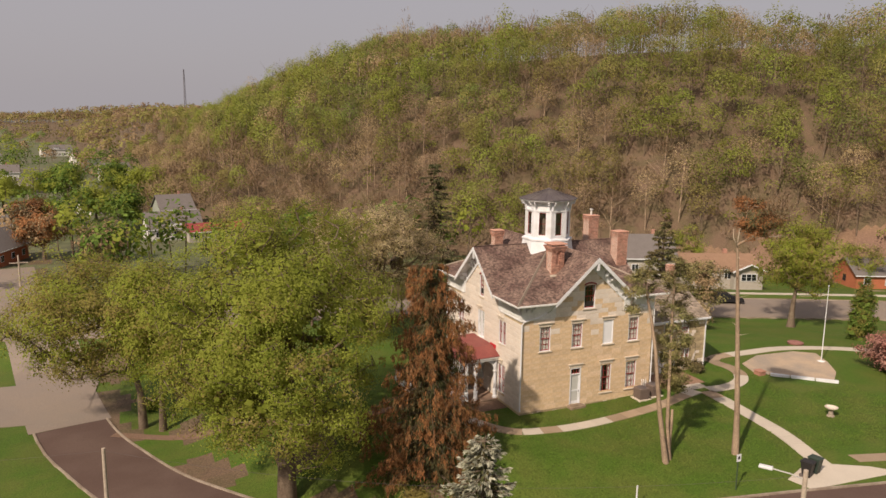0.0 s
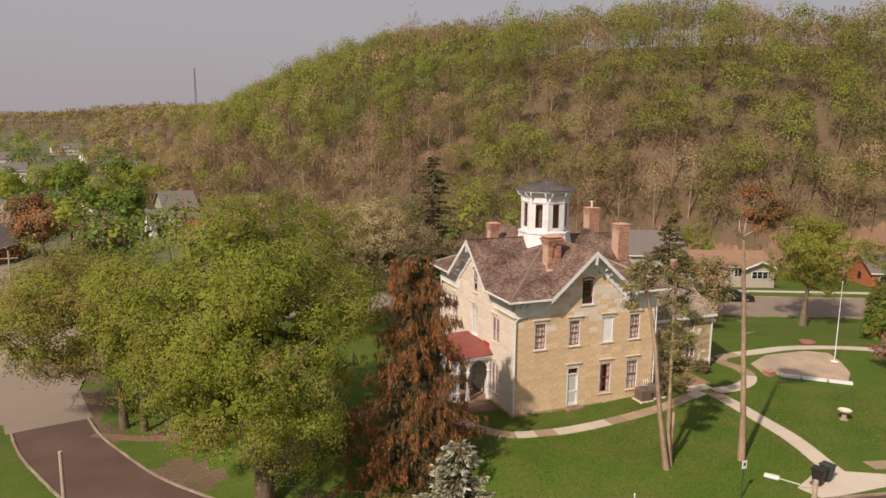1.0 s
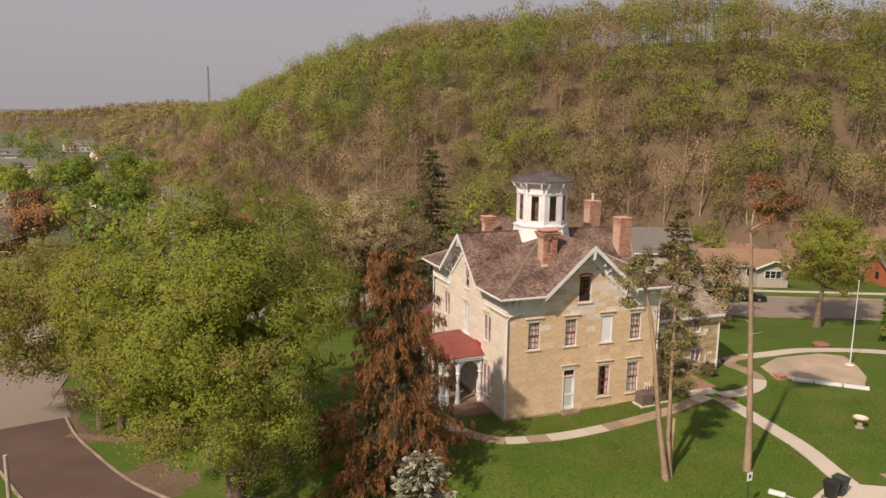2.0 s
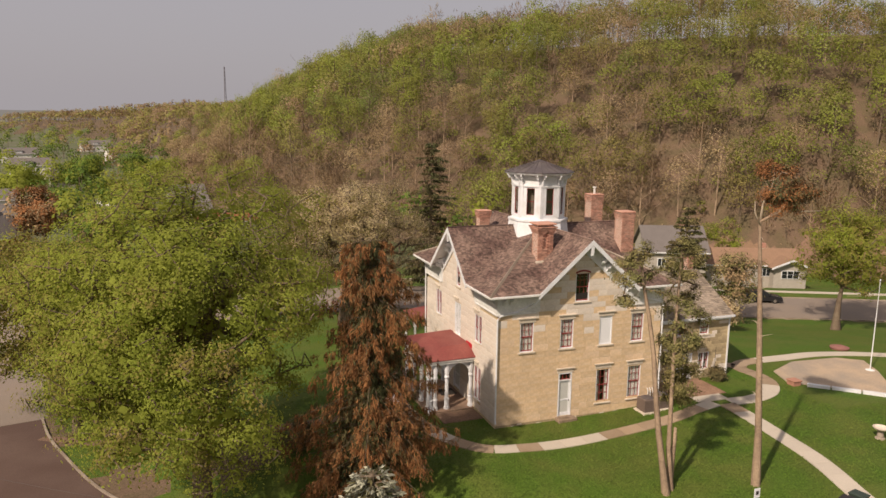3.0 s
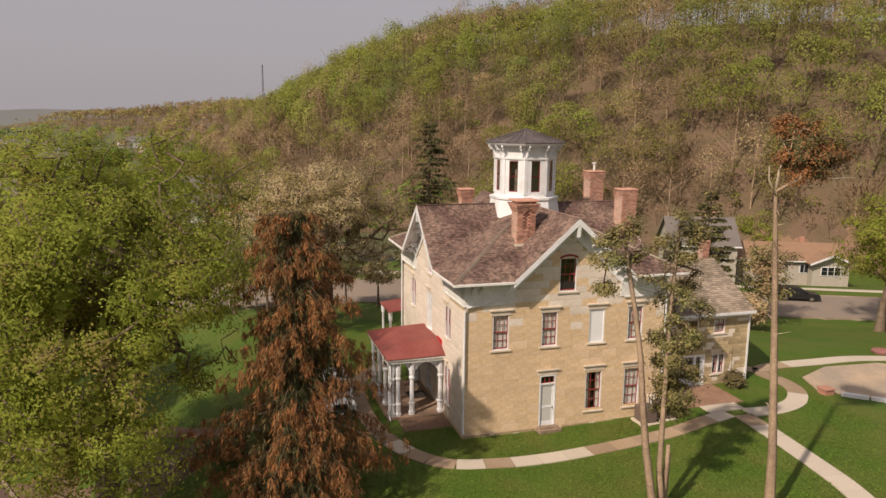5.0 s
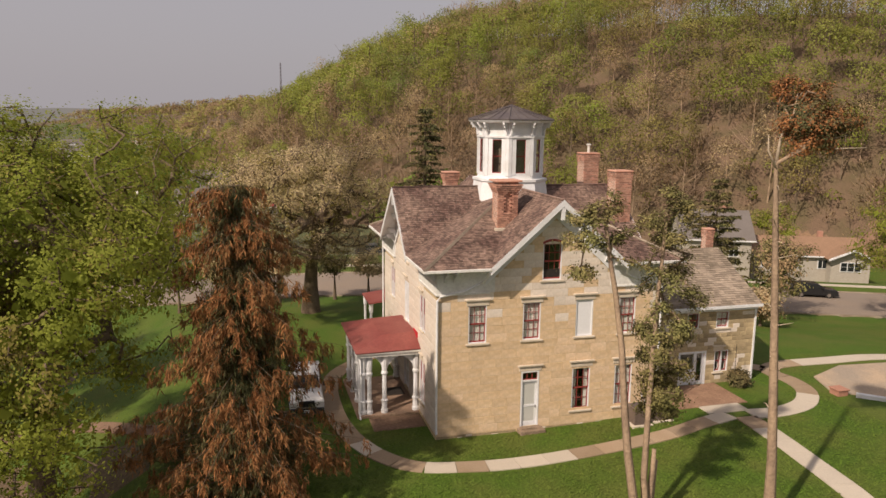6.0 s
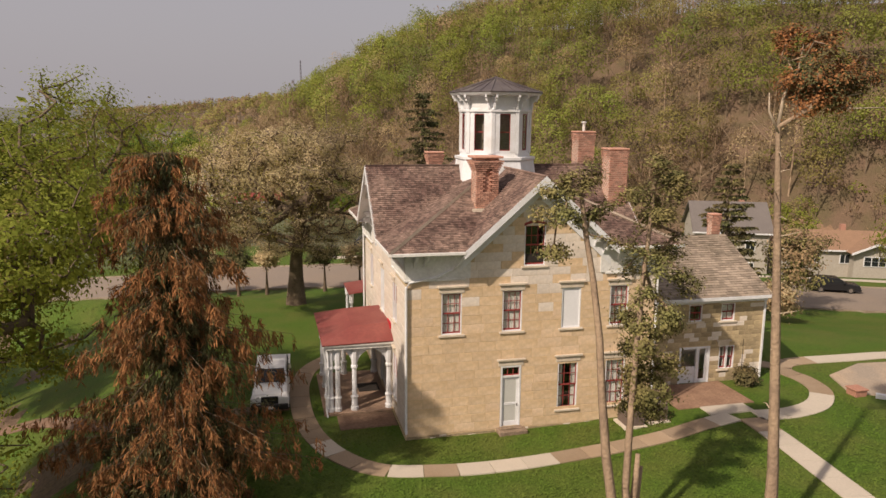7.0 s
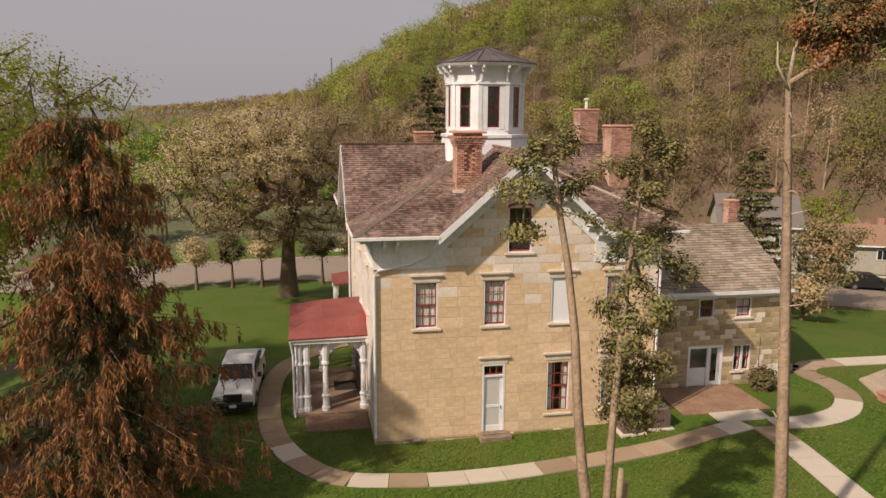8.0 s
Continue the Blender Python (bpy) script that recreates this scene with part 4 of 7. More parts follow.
for x, y in post_at:
    p = part("post", lathe(x, y, [(0.12, 0.2), (0.3, 0.2), (0.32, 0.16), (0.78, 0.16), (0.8, 0.2), (0.86, 0.2), (0.9, 0.135), (2.3, 0.12), (2.36, 0.18), (2.46, 0.18), (2.52, 0.14), (2.9, 0.17), (3.42, 0.2)], 8, T8), WHITE, porch)
spans = [((PX, PY0), (-1.95, PY0)), ((-1.95, PY0), (-0.2, PY0)), ((PX, PY0), (PX, 5.75)), ((PX, 5.75), (PX, 7.4)), ((PX, 7.4), (PX, PY1)), ((PX, PY1), (-1.95, PY1)), ((-1.95, PY1), (-0.2, PY1))]
for a, b in spans:
    bm = bmesh.new()
    a, b = Vector((*a, 0)), Vector((*b, 0))
    length = (b - a).length
    d = (b - a).normalized()
    nrm = Vector((-d.y, d.x, 0)) * 0.05
    n = 16
    lo, hi = [], []
    for i in range(n + 1):
        t = i / n
        k = abs(2 * t - 1)
        z = 3.34 - 0.3 * k - 0.6 * (1 - math.sqrt(max(0.0, 1 - k ** 2.6)))
        lo.append(a + d * (0.1 + (length - 0.2) * t) + Vector((0, 0, z)))
        hi.append(a + d * (0.1 + (length - 0.2) * t) + Vector((0, 0, 3.44)))
    for i in range(n):
        q = [lo[i], lo[i + 1], hi[i + 1], hi[i]]
        loft(bm, [[p - nrm for p in q], [p + nrm for p in q]])
    part("arch", bm, WHITE, porch, "white cut-out arch between posts")
    bm = bmesh.new()
    m = max(3, int(length / 0.24))
    for i in range(m):
        for lo, hi in ((0.0, 1.0), (1.0, 0.0)):
            p = a + d * (0.14 + (length - 0.28) * (i + lo) / m) + Vector((0, 0, 3.46))
            q = a + d * (0.14 + (length - 0.28) * (i + hi) / m) + Vector((0, 0, 3.7))
            tube(bm, [p - nrm, q - nrm], 0.018, 4)
    part("lattice", bm, WHITE, porch, "white crossed lattice frieze")
spout = bmesh.new()
tube(spout, [(PX - 0.36, PY0 - 0.36, 3.6), (PX - 0.3, PY0 - 0.3, 3.3), (PX - 0.24, PY0 - 0.24, 2.9), (PX - 0.24, PY0 - 0.24, 0.35), (PX - 0.2, PY0 - 0.5, 0.0)], 0.045, 8)
part("downspout", spout, WHITE, porch, "white porch downspout")
alone("door_mat", boxes((-1.45, 6.2, 0.12, -0.3, 7.4, 0.16), bevel=0.01), DARK, "dark rubber mat on the porch floor", "mat")
alone("planting_bed", boxes((-2.9, 1.7, -0.25, -0.08, 3.4, 0.06), bevel=0.04), SOIL, "bare soil bed beside the porch", "bed", kind="structure")

rear = thing("rear_porch", (0.2, 15.6, 0), "small rear porch with a red roof", "porch")
part("porch_roof", slab([(-1.1, 14.1, 3.7), (2.2, 14.1, 4.1), (2.2, 17.2, 4.1), (-1.1, 17.2, 3.7)], 0.08), REDROOF, rear, "red metal roof")
for x, y in ((-0.9, 14.4), (-0.9, 16.9), (2.0, 16.9)):
    part("post", lathe(x, y, [(-0.1, 0.13), (0.4, 0.13), (0.45, 0.1), (2.9, 0.09), (3.0, 0.14), (3.7, 0.16)], 8, T8), WHITE, rear)
part("porch_floor", boxes((-1.1, 14.05, -0.3, 2.2, 17.2, 0.1)), LINTEL, rear)


# ---- annex ----
annex = thing("stone_annex", (16.7, 7.5, 0), "low rough limestone wing with a grey shingle roof", "house")
AL, AE = 8.67, 5.15
a_holes = [(6.0, 6.85, 3.8, 4.8), (4.0, 4.8, 3.85, 4.8), (6.05, 7.0, 1.0, 2.35), (3.55, 5.45, 0.15, 2.4)]
a_wall = part("annex_wall", wall_core(AL, -0.5, AE, [(a, b, c, d) for a, b, c, d in a_holes], ANNEX), MORTAR, annex, "rough coursed limestone wall")
part("annex_end", boxes((W + AL - 0.35, 3.55, -0.5, W + AL, 11.8, AE), (W, 11.45, -0.5, W + AL - 0.35, 11.8, AE), (W + 0.3, 5.2, 0, W + AL - 0.4, 5.3, 5.0)), STONE_PALE, annex)
bm = bmesh.new()
loft(bm, [[(x, 3.25, AE), (x, 11.75, AE), (x, 7.5, 7.75)] for x in (W + AL - 0.3, W + AL)])
part("annex_gable", bm, STONE_PALE, annex)
window(ANNEX, annex, 6.42, 3.8, 0.85, 1.0, rows=1, cols=2, casing=WHITE)
window(ANNEX, annex, 4.4, 3.85, 0.8, 0.95, rows=1, cols=2, curtain=False)
for s in (-0.24, 0.24):
    window(ANNEX, annex, 6.52 + s, 1.0, 0.47, 1.35, rows=1, cols=1, lintel=s < 0, sill=s < 0, curtain=0.3)
annex_door = part("annex_door", boxes((3.55, 2.28, -0.14, 5.45, 2.4, 0.03), m=ANNEX), WHITE, annex, "white entrance door with glazed side light")
pieces("door_post", [(3.55, 0.15, -0.14, 3.67, 2.28, 0.03), (5.33, 0.15, -0.14, 5.45, 2.28, 0.03), (4.6, 0.15, -0.1, 4.72, 2.28, 0.02)], WHITE, annex_door, ANNEX)
pieces("door_panel", [(3.67, 0.15, -0.1, 4.6, 1.25, -0.06), (4.72, 0.15, -0.1, 5.33, 0.5, -0.06), (4.72, 0.5, -0.1, 4.85, 2.28, -0.06), (5.2, 0.5, -0.1, 5.33, 2.28, -0.06)], WHITE, annex_door, ANNEX)
part("pane", boxes((3.67, 1.25, -0.09, 4.6, 2.28, -0.08), (4.85, 0.5, -0.09, 5.2, 2.28, -0.08), m=ANNEX), GLASS, annex)
RX0, RX1 = W - 0.1, W + AL + 0.15
RY0, RY1, RZ = 2.75, 7.5, 5.25
for i, c in enumerate(([(RX0, RY0, RZ), (RX1, RY0, RZ), (RX1, RY1, 7.9), (RX0, RY1, 7.9)], [(RX1, 12.25, RZ), (RX0, 12.25, RZ), (RX0, RY1, 7.9), (RX1, RY1, 7.9)])):
    part("annex_roof", slab(c, 0.12), TRIM, annex)
    shingled("shingles", c, annex, SHINGLE_GREY, 60 + i, course=0.2, width=(0.2, 0.5), lift=0.035)
part("annex_cornice", boxes((RX0, RY0 - 0.08, RZ - 0.14, RX1, RY0 + 0.02, RZ + 0.02), (W, 3.0, AE - 0.25, W + AL + 0.08, 3.2, AE - 0.02), (RX0, RY0, RZ - 0.16, RX1, 3.2, RZ - 0.13)), WHITE, annex, "white boxed eave")
part("annex_corner_board", boxes((W + AL - 0.02, 3.1, 0.0, W + AL + 0.08, 3.2, AE)), WHITE, annex)
chimney(20.65, 8.0, 0.55, 0.55, 7.5, 9.15, cap=0.04)


# ---- trees ----
def unit(rng, n):
    v = rng.normal(size=(n, 3))
    return v / np.linalg.norm(v, axis=1)[:, None]


def leaf_faces(c, size, rng, aspect=0.55, along=None, facing=None, loose=0.65):
    """Diamond leaf sprays round the centres c; along: the way in which each one points; facing: the way it faces."""
    n = len(c)
    a = unit(rng, n) if along is None else along / np.linalg.norm(along, axis=1)[:, None]
    b = np.cross(a, unit(rng, n))
    if facing is not None:
        f = facing + unit(rng, n) * loose
        a = np.cross(f, unit(rng, n))
        a /= np.linalg.norm(a, axis=1)[:, None] + 1e-9
        b = np.cross(f, a)
    b /= np.linalg.norm(b, axis=1)[:, None] + 1e-9
    s = (size * rng.uniform(0.6, 1.4, n))[:, None] if np.isscalar(size) else size[:, None]
    v = np.stack([c + a * s * 0.5, c + b * s * aspect * 0.5, c - a * s * 0.5, c - b * s * aspect * 0.5], 1).reshape(-1, 3)
    return v, np.arange(4 * n).reshape(n, 4)


def limbs(p, q, rp, rq, sides=5):
    """Tapered limbs from p to q as one skin of separate pieces."""
    p, q = np.asarray(p, float), np.asarray(q, float)
    d = q - p
    d /= np.linalg.norm(d, axis=1)[:, None] + 1e-9
    ref = np.where(np.abs(d[:, 2:3]) < 0.9, np.array([[0, 0, 1.0]]), np.array([[1.0, 0, 0]]))
    a = np.cross(d, ref)
    a /= np.linalg.norm(a, axis=1)[:, None] + 1e-9
    b = np.cross(d, a)
    n = len(p)
    vs = np.zeros((n, 2 * sides, 3))
    for k in range(sides):
        w = a * math.cos(2 * math.pi * k / sides) + b * math.sin(2 * math.pi * k / sides)
        vs[:, k] = p + w * np.asarray(rp)[:, None]
        vs[:, sides + k] = q + w * np.asarray(rq)[:, None]
    f = np.array([[k, (k + 1) % sides, sides + (k + 1) % sides, sides + k] for k in range(sides)])
    return vs.reshape(-1, 3), (np.arange(n)[:, None, None] * 2 * sides + f[None]).reshape(-1, 4)


def branching(rng, trunk, lobes, tips, wander=0.12, tip_r=0.018, power=0.44):
    """Limbs that reach from a trunk to points spread through the lobes of a crown."""
    pos = [np.array(p, float) for p in trunk]
    par = [-1] + list(range(len(trunk) - 1))
    vol = np.array([l[3] * l[4] * l[5] for l in lobes]) ** 0.8
    pick = rng.choice(len(lobes), tips, p=vol / vol.sum())
    L = np.array(lobes)[pick]
    pts = L[:, :3] + unit(rng, tips) * (rng.uniform(0.15, 1, tips) ** 0.4)[:, None] * L[:, 3:]
    start = np.array(trunk[-1])
    pts = pts[np.argsort(np.linalg.norm(pts - start, axis=1))]
    ends = []
    for p in pts:
        arr = np.array(pos)
        d = np.linalg.norm(arr - p, axis=1) + 0.6 * np.clip(arr[:, 2] - p[2], 0, None)
        d[: max(1, len(trunk) // 3)] += 50
        i = int(np.argmin(d))
        q = pos[i]
        n = max(1, min(5, int(np.linalg.norm(p - q) / 0.9)))
        last = i
        for k in range(1, n + 1):
            t = k / n
            m = q + (p - q) * t + (rng.normal(size=3) * wander * np.linalg.norm(p - q) * (t < 1)) + np.array([0, 0, 0.12 * np.linalg.norm(p - q) * t * (1 - t) * 2])
            pos.append(m)
            par.append(last)
            last = len(pos) - 1
        ends.append(last)
    count = np.zeros(len(pos))
    count[ends] = 1
    for i in range(len(pos) - 1, 0, -1):
        count[par[i]] += count[i]
    r = tip_r * np.maximum(count, 1) ** power
    pos, par = np.array(pos), np.array(par)
    return pos, par, r, np.array(ends)


def lobed(rng, c, r, n, size=0.5):
    """An uneven crown: smaller lobes set about an ellipsoid."""
    out = [(*c, r[0] * 0.7, r[1] * 0.7, r[2] * 0.7)]
    for d in unit(rng, n):
        k = rng.uniform(0.55, 0.8)
        s = size * rng.uniform(0.6, 1.15)
        out.append((c[0] + d[0] * r[0] * k, c[1] + d[1] * r[1] * k, c[2] + d[2] * r[2] * k, r[0] * s, r[1] * s, r[2] * s * 0.8))
    return out


def tree(name, base, trunk, lobes, tips, leaves, size, spread, leaf_mat, bark, label, seed, trunk_r=None, group="", aspect=0.55, tip_r=0.018, second=None, share=0.0, power=0.44, category="tree", bare=0.0, loose=0.5, core=0, core_size=0.6):
    """A tree: trunk with limbs, and a crown of leaf sprays about the ends of the limbs."""
    rng = np.random.default_rng(seed)
    gz = float(ground_z(base[0], base[1]))
    root = thing(name, (base[0], base[1], gz), label, category, group)
    trunk = [(base[0], base[1], gz - 0.3)] + [tuple(p) for p in trunk]
    pos, par, r, ends = branching(rng, trunk, lobes, tips, tip_r=tip_r, power=power)
    if trunk_r:
        n = len(trunk)
        r[:n] = np.maximum(r[:n] * 0.6, np.linspace(trunk_r * 1.15, trunk_r * 0.42, n))
        r[0] = trunk_r * 1.45
        r[n:] = np.minimum(r[n:], trunk_r * 0.5)
    k = np.arange(1, len(pos))
    rp = np.minimum(r[par[k]], r[k] * 1.5)
    n = len(trunk)
    rp[: n - 1] = r[par[k]][: n - 1]
    v, f = limbs(pos[par[k]], pos[k], rp, r[k], 6)
    under(mesh_np("trunk", v, f, bark, True), root)
    live = ends[rng.random(len(ends)) > bare]
    c = np.repeat(pos[live], leaves, 0)
    back = pos[par[live]]
    t = rng.uniform(0, 1, len(c))[:, None] ** 1.5
    c = c + (np.repeat(back, leaves, 0) - c) * t * 0.8 + rng.normal(size=c.shape) * spread * np.array([1, 1, 0.65])
    part_of = np.repeat(rng.random(len(live)) < share, leaves)
    mid = pos[ends].mean(0) - np.array([0, 0, 1.0])
    out = c - mid
    out = out / (np.linalg.norm(out, axis=1)[:, None] + 1e-9) + np.array([0, 0, 0.45])
    puff = c - np.repeat(pos[live], leaves, 0)
    out = out + 0.7 * puff / (np.linalg.norm(puff, axis=1)[:, None] + 1e-9)
    if core:
        inner = np.repeat(pos[live] * 0.86 + mid * 0.14, core, 0)
        inner = inner + rng.normal(size=inner.shape) * spread * 0.8
        v, f = leaf_faces(inner, core_size, rng, 0.8, facing=inner - mid, loose=1.5)
        under(mesh_np("inner_crown", v, f, leaf_mat), root)
    for m, sel in ((leaf_mat, ~part_of), (second, part_of)):
        if m is not None and sel.any():
            v, f = leaf_faces(c[sel], size, rng, aspect, facing=out[sel], loose=loose)
            soft_out = np.repeat(out[sel] + unit(rng, int(sel.sum())) * 0.35, 4, 0)
            under(mesh_np("crown", v, f, m, True, soft_out), root)
    return root


def conifer(name, base, height, radius, leaf_mat, inner_mat, label, seed, whorls=26, per=6, sprays=34, size=0.42, droop=0.35, low=0.06, hang=0.8, bark=BARK, category="tree", ragged=0.25, shape=0.85, strand=0.0, limb=0.05, slim=0.34, core=0.5):
    """A conifer: trunk, whorls of drooping limbs and hanging needle sprays."""
    rng = np.random.default_rng(seed)
    x, y = base
    gz = float(ground_z(x, y))
    root = thing(name, (x, y, gz), label, category)
    P, Q, RP, RQ = [(x, y, gz - 0.3)], [(x, y, gz + height * 0.97)], [height * 0.022], [0.03]
    cs, ds, inner = [], [], []
    for i in range(whorls):
        t = low + (0.985 - low) * (i + rng.uniform(-0.3, 0.3)) / whorls
        z = gz + height * t
        for k in range(per):
            a = rng.uniform(0, 2 * math.pi)
            ln = radius * (1 - t) ** shape * rng.uniform(1 - ragged, 1 + ragged * 0.6) * (1 + 1.1 * ragged * noise.noise((2.2 * math.cos(a), 2.2 * math.sin(a), t * 5 + seed))) + 0.25
            d = np.array([math.cos(a), math.sin(a), 0])
            pts = []
            for s in np.linspace(0, 1, 5):
                pts.append(np.array([x, y, z]) + d * ln * s + np.array([0, 0, ln * (0.12 * s - droop * s * s + 0.12 * s ** 3)]))
            for j in range(4):
                P.append(pts[j]), Q.append(pts[j + 1]), RP.append(limb * (1 - j / 5) * (0.4 + ln / radius)), RQ.append(limb * (1 - (j + 1) / 5) * (0.4 + ln / radius))
            n = max(4, int(sprays * (0.3 + ln / radius)))
            s = rng.uniform(0.12, 1.04, n) ** 0.75
            j = np.clip((s * 4).astype(int), 0, 3)
            pa = np.array(pts)
            c = pa[j] + (pa[j + 1] - pa[j]) * (s * 4 - j)[:, None]
            side = np.array([-d[1], d[0], 0])
            c = c + side * rng.normal(size=(n, 1)) * 0.16 * (1.2 - s)[:, None] * ln + np.array([0, 0, -0.1]) * rng.random((n, 1))
            w = d * (1 - hang) + np.array([0, 0, -hang]) + rng.normal(size=(n, 3)) * 0.35
            if strand:
                strands = rng.integers(0, max(2, n // 16), n)
                sp = rng.uniform(0.1, 1.0, n)[strands]
                js = np.clip((sp * 4).astype(int), 0, 3)
                c = pa[js] + (pa[js + 1] - pa[js]) * (sp * 4 - js)[:, None] + side * (rng.normal(size=n) * 0.15)[strands][:, None] * ln * (1.15 - sp)[:, None]
                c = c + np.array([0, 0, -1.0]) * (rng.random(n) * strand * (0.4 + 0.6 * rng.random(n)[strands]))[:, None] + rng.normal(size=(n, 3)) * 0.045
                s = sp
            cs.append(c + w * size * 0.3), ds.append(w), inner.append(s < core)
    v, f = limbs(P, Q, RP, RQ, 5)
    under(mesh_np("trunk", v, f, bark), root)
    c, d, inn = np.concatenate(cs), np.concatenate(ds), np.concatenate(inner)
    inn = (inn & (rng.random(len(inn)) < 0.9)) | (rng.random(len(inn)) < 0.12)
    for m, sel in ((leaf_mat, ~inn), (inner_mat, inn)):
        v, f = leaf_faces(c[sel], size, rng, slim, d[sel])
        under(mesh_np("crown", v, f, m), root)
    return root


rng = np.random.default_rng(11)
# broad spring-green tree on the bank by the road
lob = []
for d in unit(rng, 64):
    if d[2] < -0.8 or (d[0] > 0.3 and d[2] < 0.25):
        continue
    k, q = rng.uniform(0.72, 0.86), rng.uniform(1.7, 2.9)
    lob.append((-18.3 + 8.6 * k * d[0], 0.1 + 8.6 * k * d[1], 8.4 + 8.4 * k * d[2], q, q, q * 0.75))
lob += [(-22.2, -1.6, 6.2, 2.6, 2.6, 2.0), (-21, 1.0, 9.0, 2.8, 2.8, 2.2), (-23, -3, 8.2, 2.4, 2.4, 2.0), (-19, -2, 11, 2.8, 2.8, 2.0), (-24, 1.5, 6.0, 2.2, 2.2, 1.8), (-14.4, 2.4, 14.4, 2.4, 2.4, 1.7), (-13.2, 3.4, 12.4, 2.2, 2.2, 1.8), (-18, 1, 9, 4, 4, 4), (-12.2, 2.5, 10.2, 2.0, 2.2, 1.5), (-18.6, 3.0, 15.4, 2.6, 2.6, 1.6), (-11.6, 6.4, 14.6, 2.4, 2.4, 1.5), (-12.6, 8.2, 13.4, 2.4, 2.4, 1.5), (-14.5, 6.5, 15.6, 2.4, 2.4, 1.4), (-18.5, -7.0, 3.2, 2.0, 2.0, 1.8), (-15.6, -5.6, 2.6, 1.8, 1.8, 1.6), (-22.0, -5.0, 4.6, 2.2, 2.2, 1.8), (-20.0, -8.0, 5.2, 2.2, 2.2, 1.8), (-16.4, -7.6, 5.4, 2.0, 2.0, 1.6), (-13.6, -1.5, 8.6, 1.6, 1.6, 1.0), (-19.0, -7.0, 8.0, 2.2, 2.0, 1.8), (-15.8, -6.6, 9.2, 2.0, 1.8, 1.6), (-21.4, -6.2, 9.6, 2.2, 2.2, 1.8), (-14.2, -4.6, 7.0, 1.5, 1.5, 1.1),
        (-12.4, -0.8, 9.4, 1.4, 1.4, 0.9), (-11.6, 1.6, 7.8, 1.4, 1.4, 0.8), (-12.4, 3.6, 6.4, 1.5, 1.5, 0.8), (-13.4, -2.6, 6.0, 1.4, 1.4, 0.8), (-11.9, 0.6, 5.0, 1.2, 1.2, 0.7), (-11.4, 3.2, 10.6, 1.6, 1.6, 0.9)]
tree("shade_tree", (-18.2, -0.4), [(-18.1, -0.2, 1.5), (-17.9, 0.0, 3.5), (-17.75, 0.15, 5.5), (-17.5, 0.6, 8.5), (-16.8, 0.6, 10.4)], lob, 1500, 104, 0.15, 0.42, LEAF_GREEN, BARK, "large spring-green shade tree on the grassy bank", 21, trunk_r=0.52, second=LEAF_OLIVE, share=0.16, loose=0.5, tip_r=0.024, core=1, core_size=0.5)
lob = lobed(rng, (-32, 22.5, 5.4), (9.4, 8.4, 6.8), 26, 0.38)
tree("roadside_tree", (-27, 20), [(-27.1, 20.2, -1.6), (-27.6, 20.6, 0.6), (-28.4, 21.3, 2.4)], lob, 640, 64, 0.2, 0.55, LEAF_OLIVE, BARK, "feathery olive-leaved tree with dark limbs over the road", 22, trunk_r=0.34, second=LEAF_GREEN, share=0.5, loose=0.4, core=1, core_size=0.4)
lob = lobed(rng, (-25.0, 13.5, 6.6), (6.0, 6.0, 5.6), 16, 0.4)
tree("roadside_tree", (-25.4, 18.5), [(-25.4, 18.3, -2.0), (-25.3, 17.2, 1.0), (-25.1, 15.5, 3.6)], lob, 520, 62, 0.2, 0.45, LEAF_GREEN, BARK, "rounded green tree beside the bank", 23, trunk_r=0.3, loose=0.4, core=2, core_size=0.4, second=LEAF_OLIVE, share=0.3)
# bare-limbed oak with pale buds
lob = lobed(rng, (-4.9, 22.8, 9.6), (9.0, 8.0, 6.4), 40, 0.28)
tree("oak_tree", (-3.95, 26.85), [(-3.9, 26.8, 2.2), (-3.85, 26.4, 4.0), (-3.6, 25.6, 6.0), (-3.3, 24.6, 8.2)], lob, 1350, 56, 0.125, 0.32, LEAF_TAN, BARK, "broad oak in pale bud with dark twisting limbs", 24, trunk_r=0.66, second=LEAF_OLIVE, share=0.22, tip_r=0.026, power=0.46, core=0)
# LEAF_NEEDLE inside: dark green needles whose colour also paints the crown's inner shade
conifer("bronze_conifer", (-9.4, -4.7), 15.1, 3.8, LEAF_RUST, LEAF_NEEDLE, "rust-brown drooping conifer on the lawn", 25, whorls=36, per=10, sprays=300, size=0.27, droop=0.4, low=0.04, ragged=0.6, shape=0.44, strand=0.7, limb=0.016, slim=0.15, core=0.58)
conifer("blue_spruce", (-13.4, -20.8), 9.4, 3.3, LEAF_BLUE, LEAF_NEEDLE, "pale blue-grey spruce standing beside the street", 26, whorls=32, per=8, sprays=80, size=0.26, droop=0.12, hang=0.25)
conifer("dark_conifer", (9.1, 40.0), 18.4, 4.6, LEAF_NEEDLE, LEAF_NEEDLE, "dark thin conifer behind the house", 27, whorls=44, per=5, sprays=70, size=0.4, droop=0.28, hang=0.5, ragged=0.8)
conifer("dark_conifer", (30.4, 20.8), 13.0, 3.6, LEAF_NEEDLE, LEAF_JUNIPER, "dark bushy conifer behind the stone wing", 28, whorls=24, per=7, sprays=70, size=0.4, droop=0.15, hang=0.4)

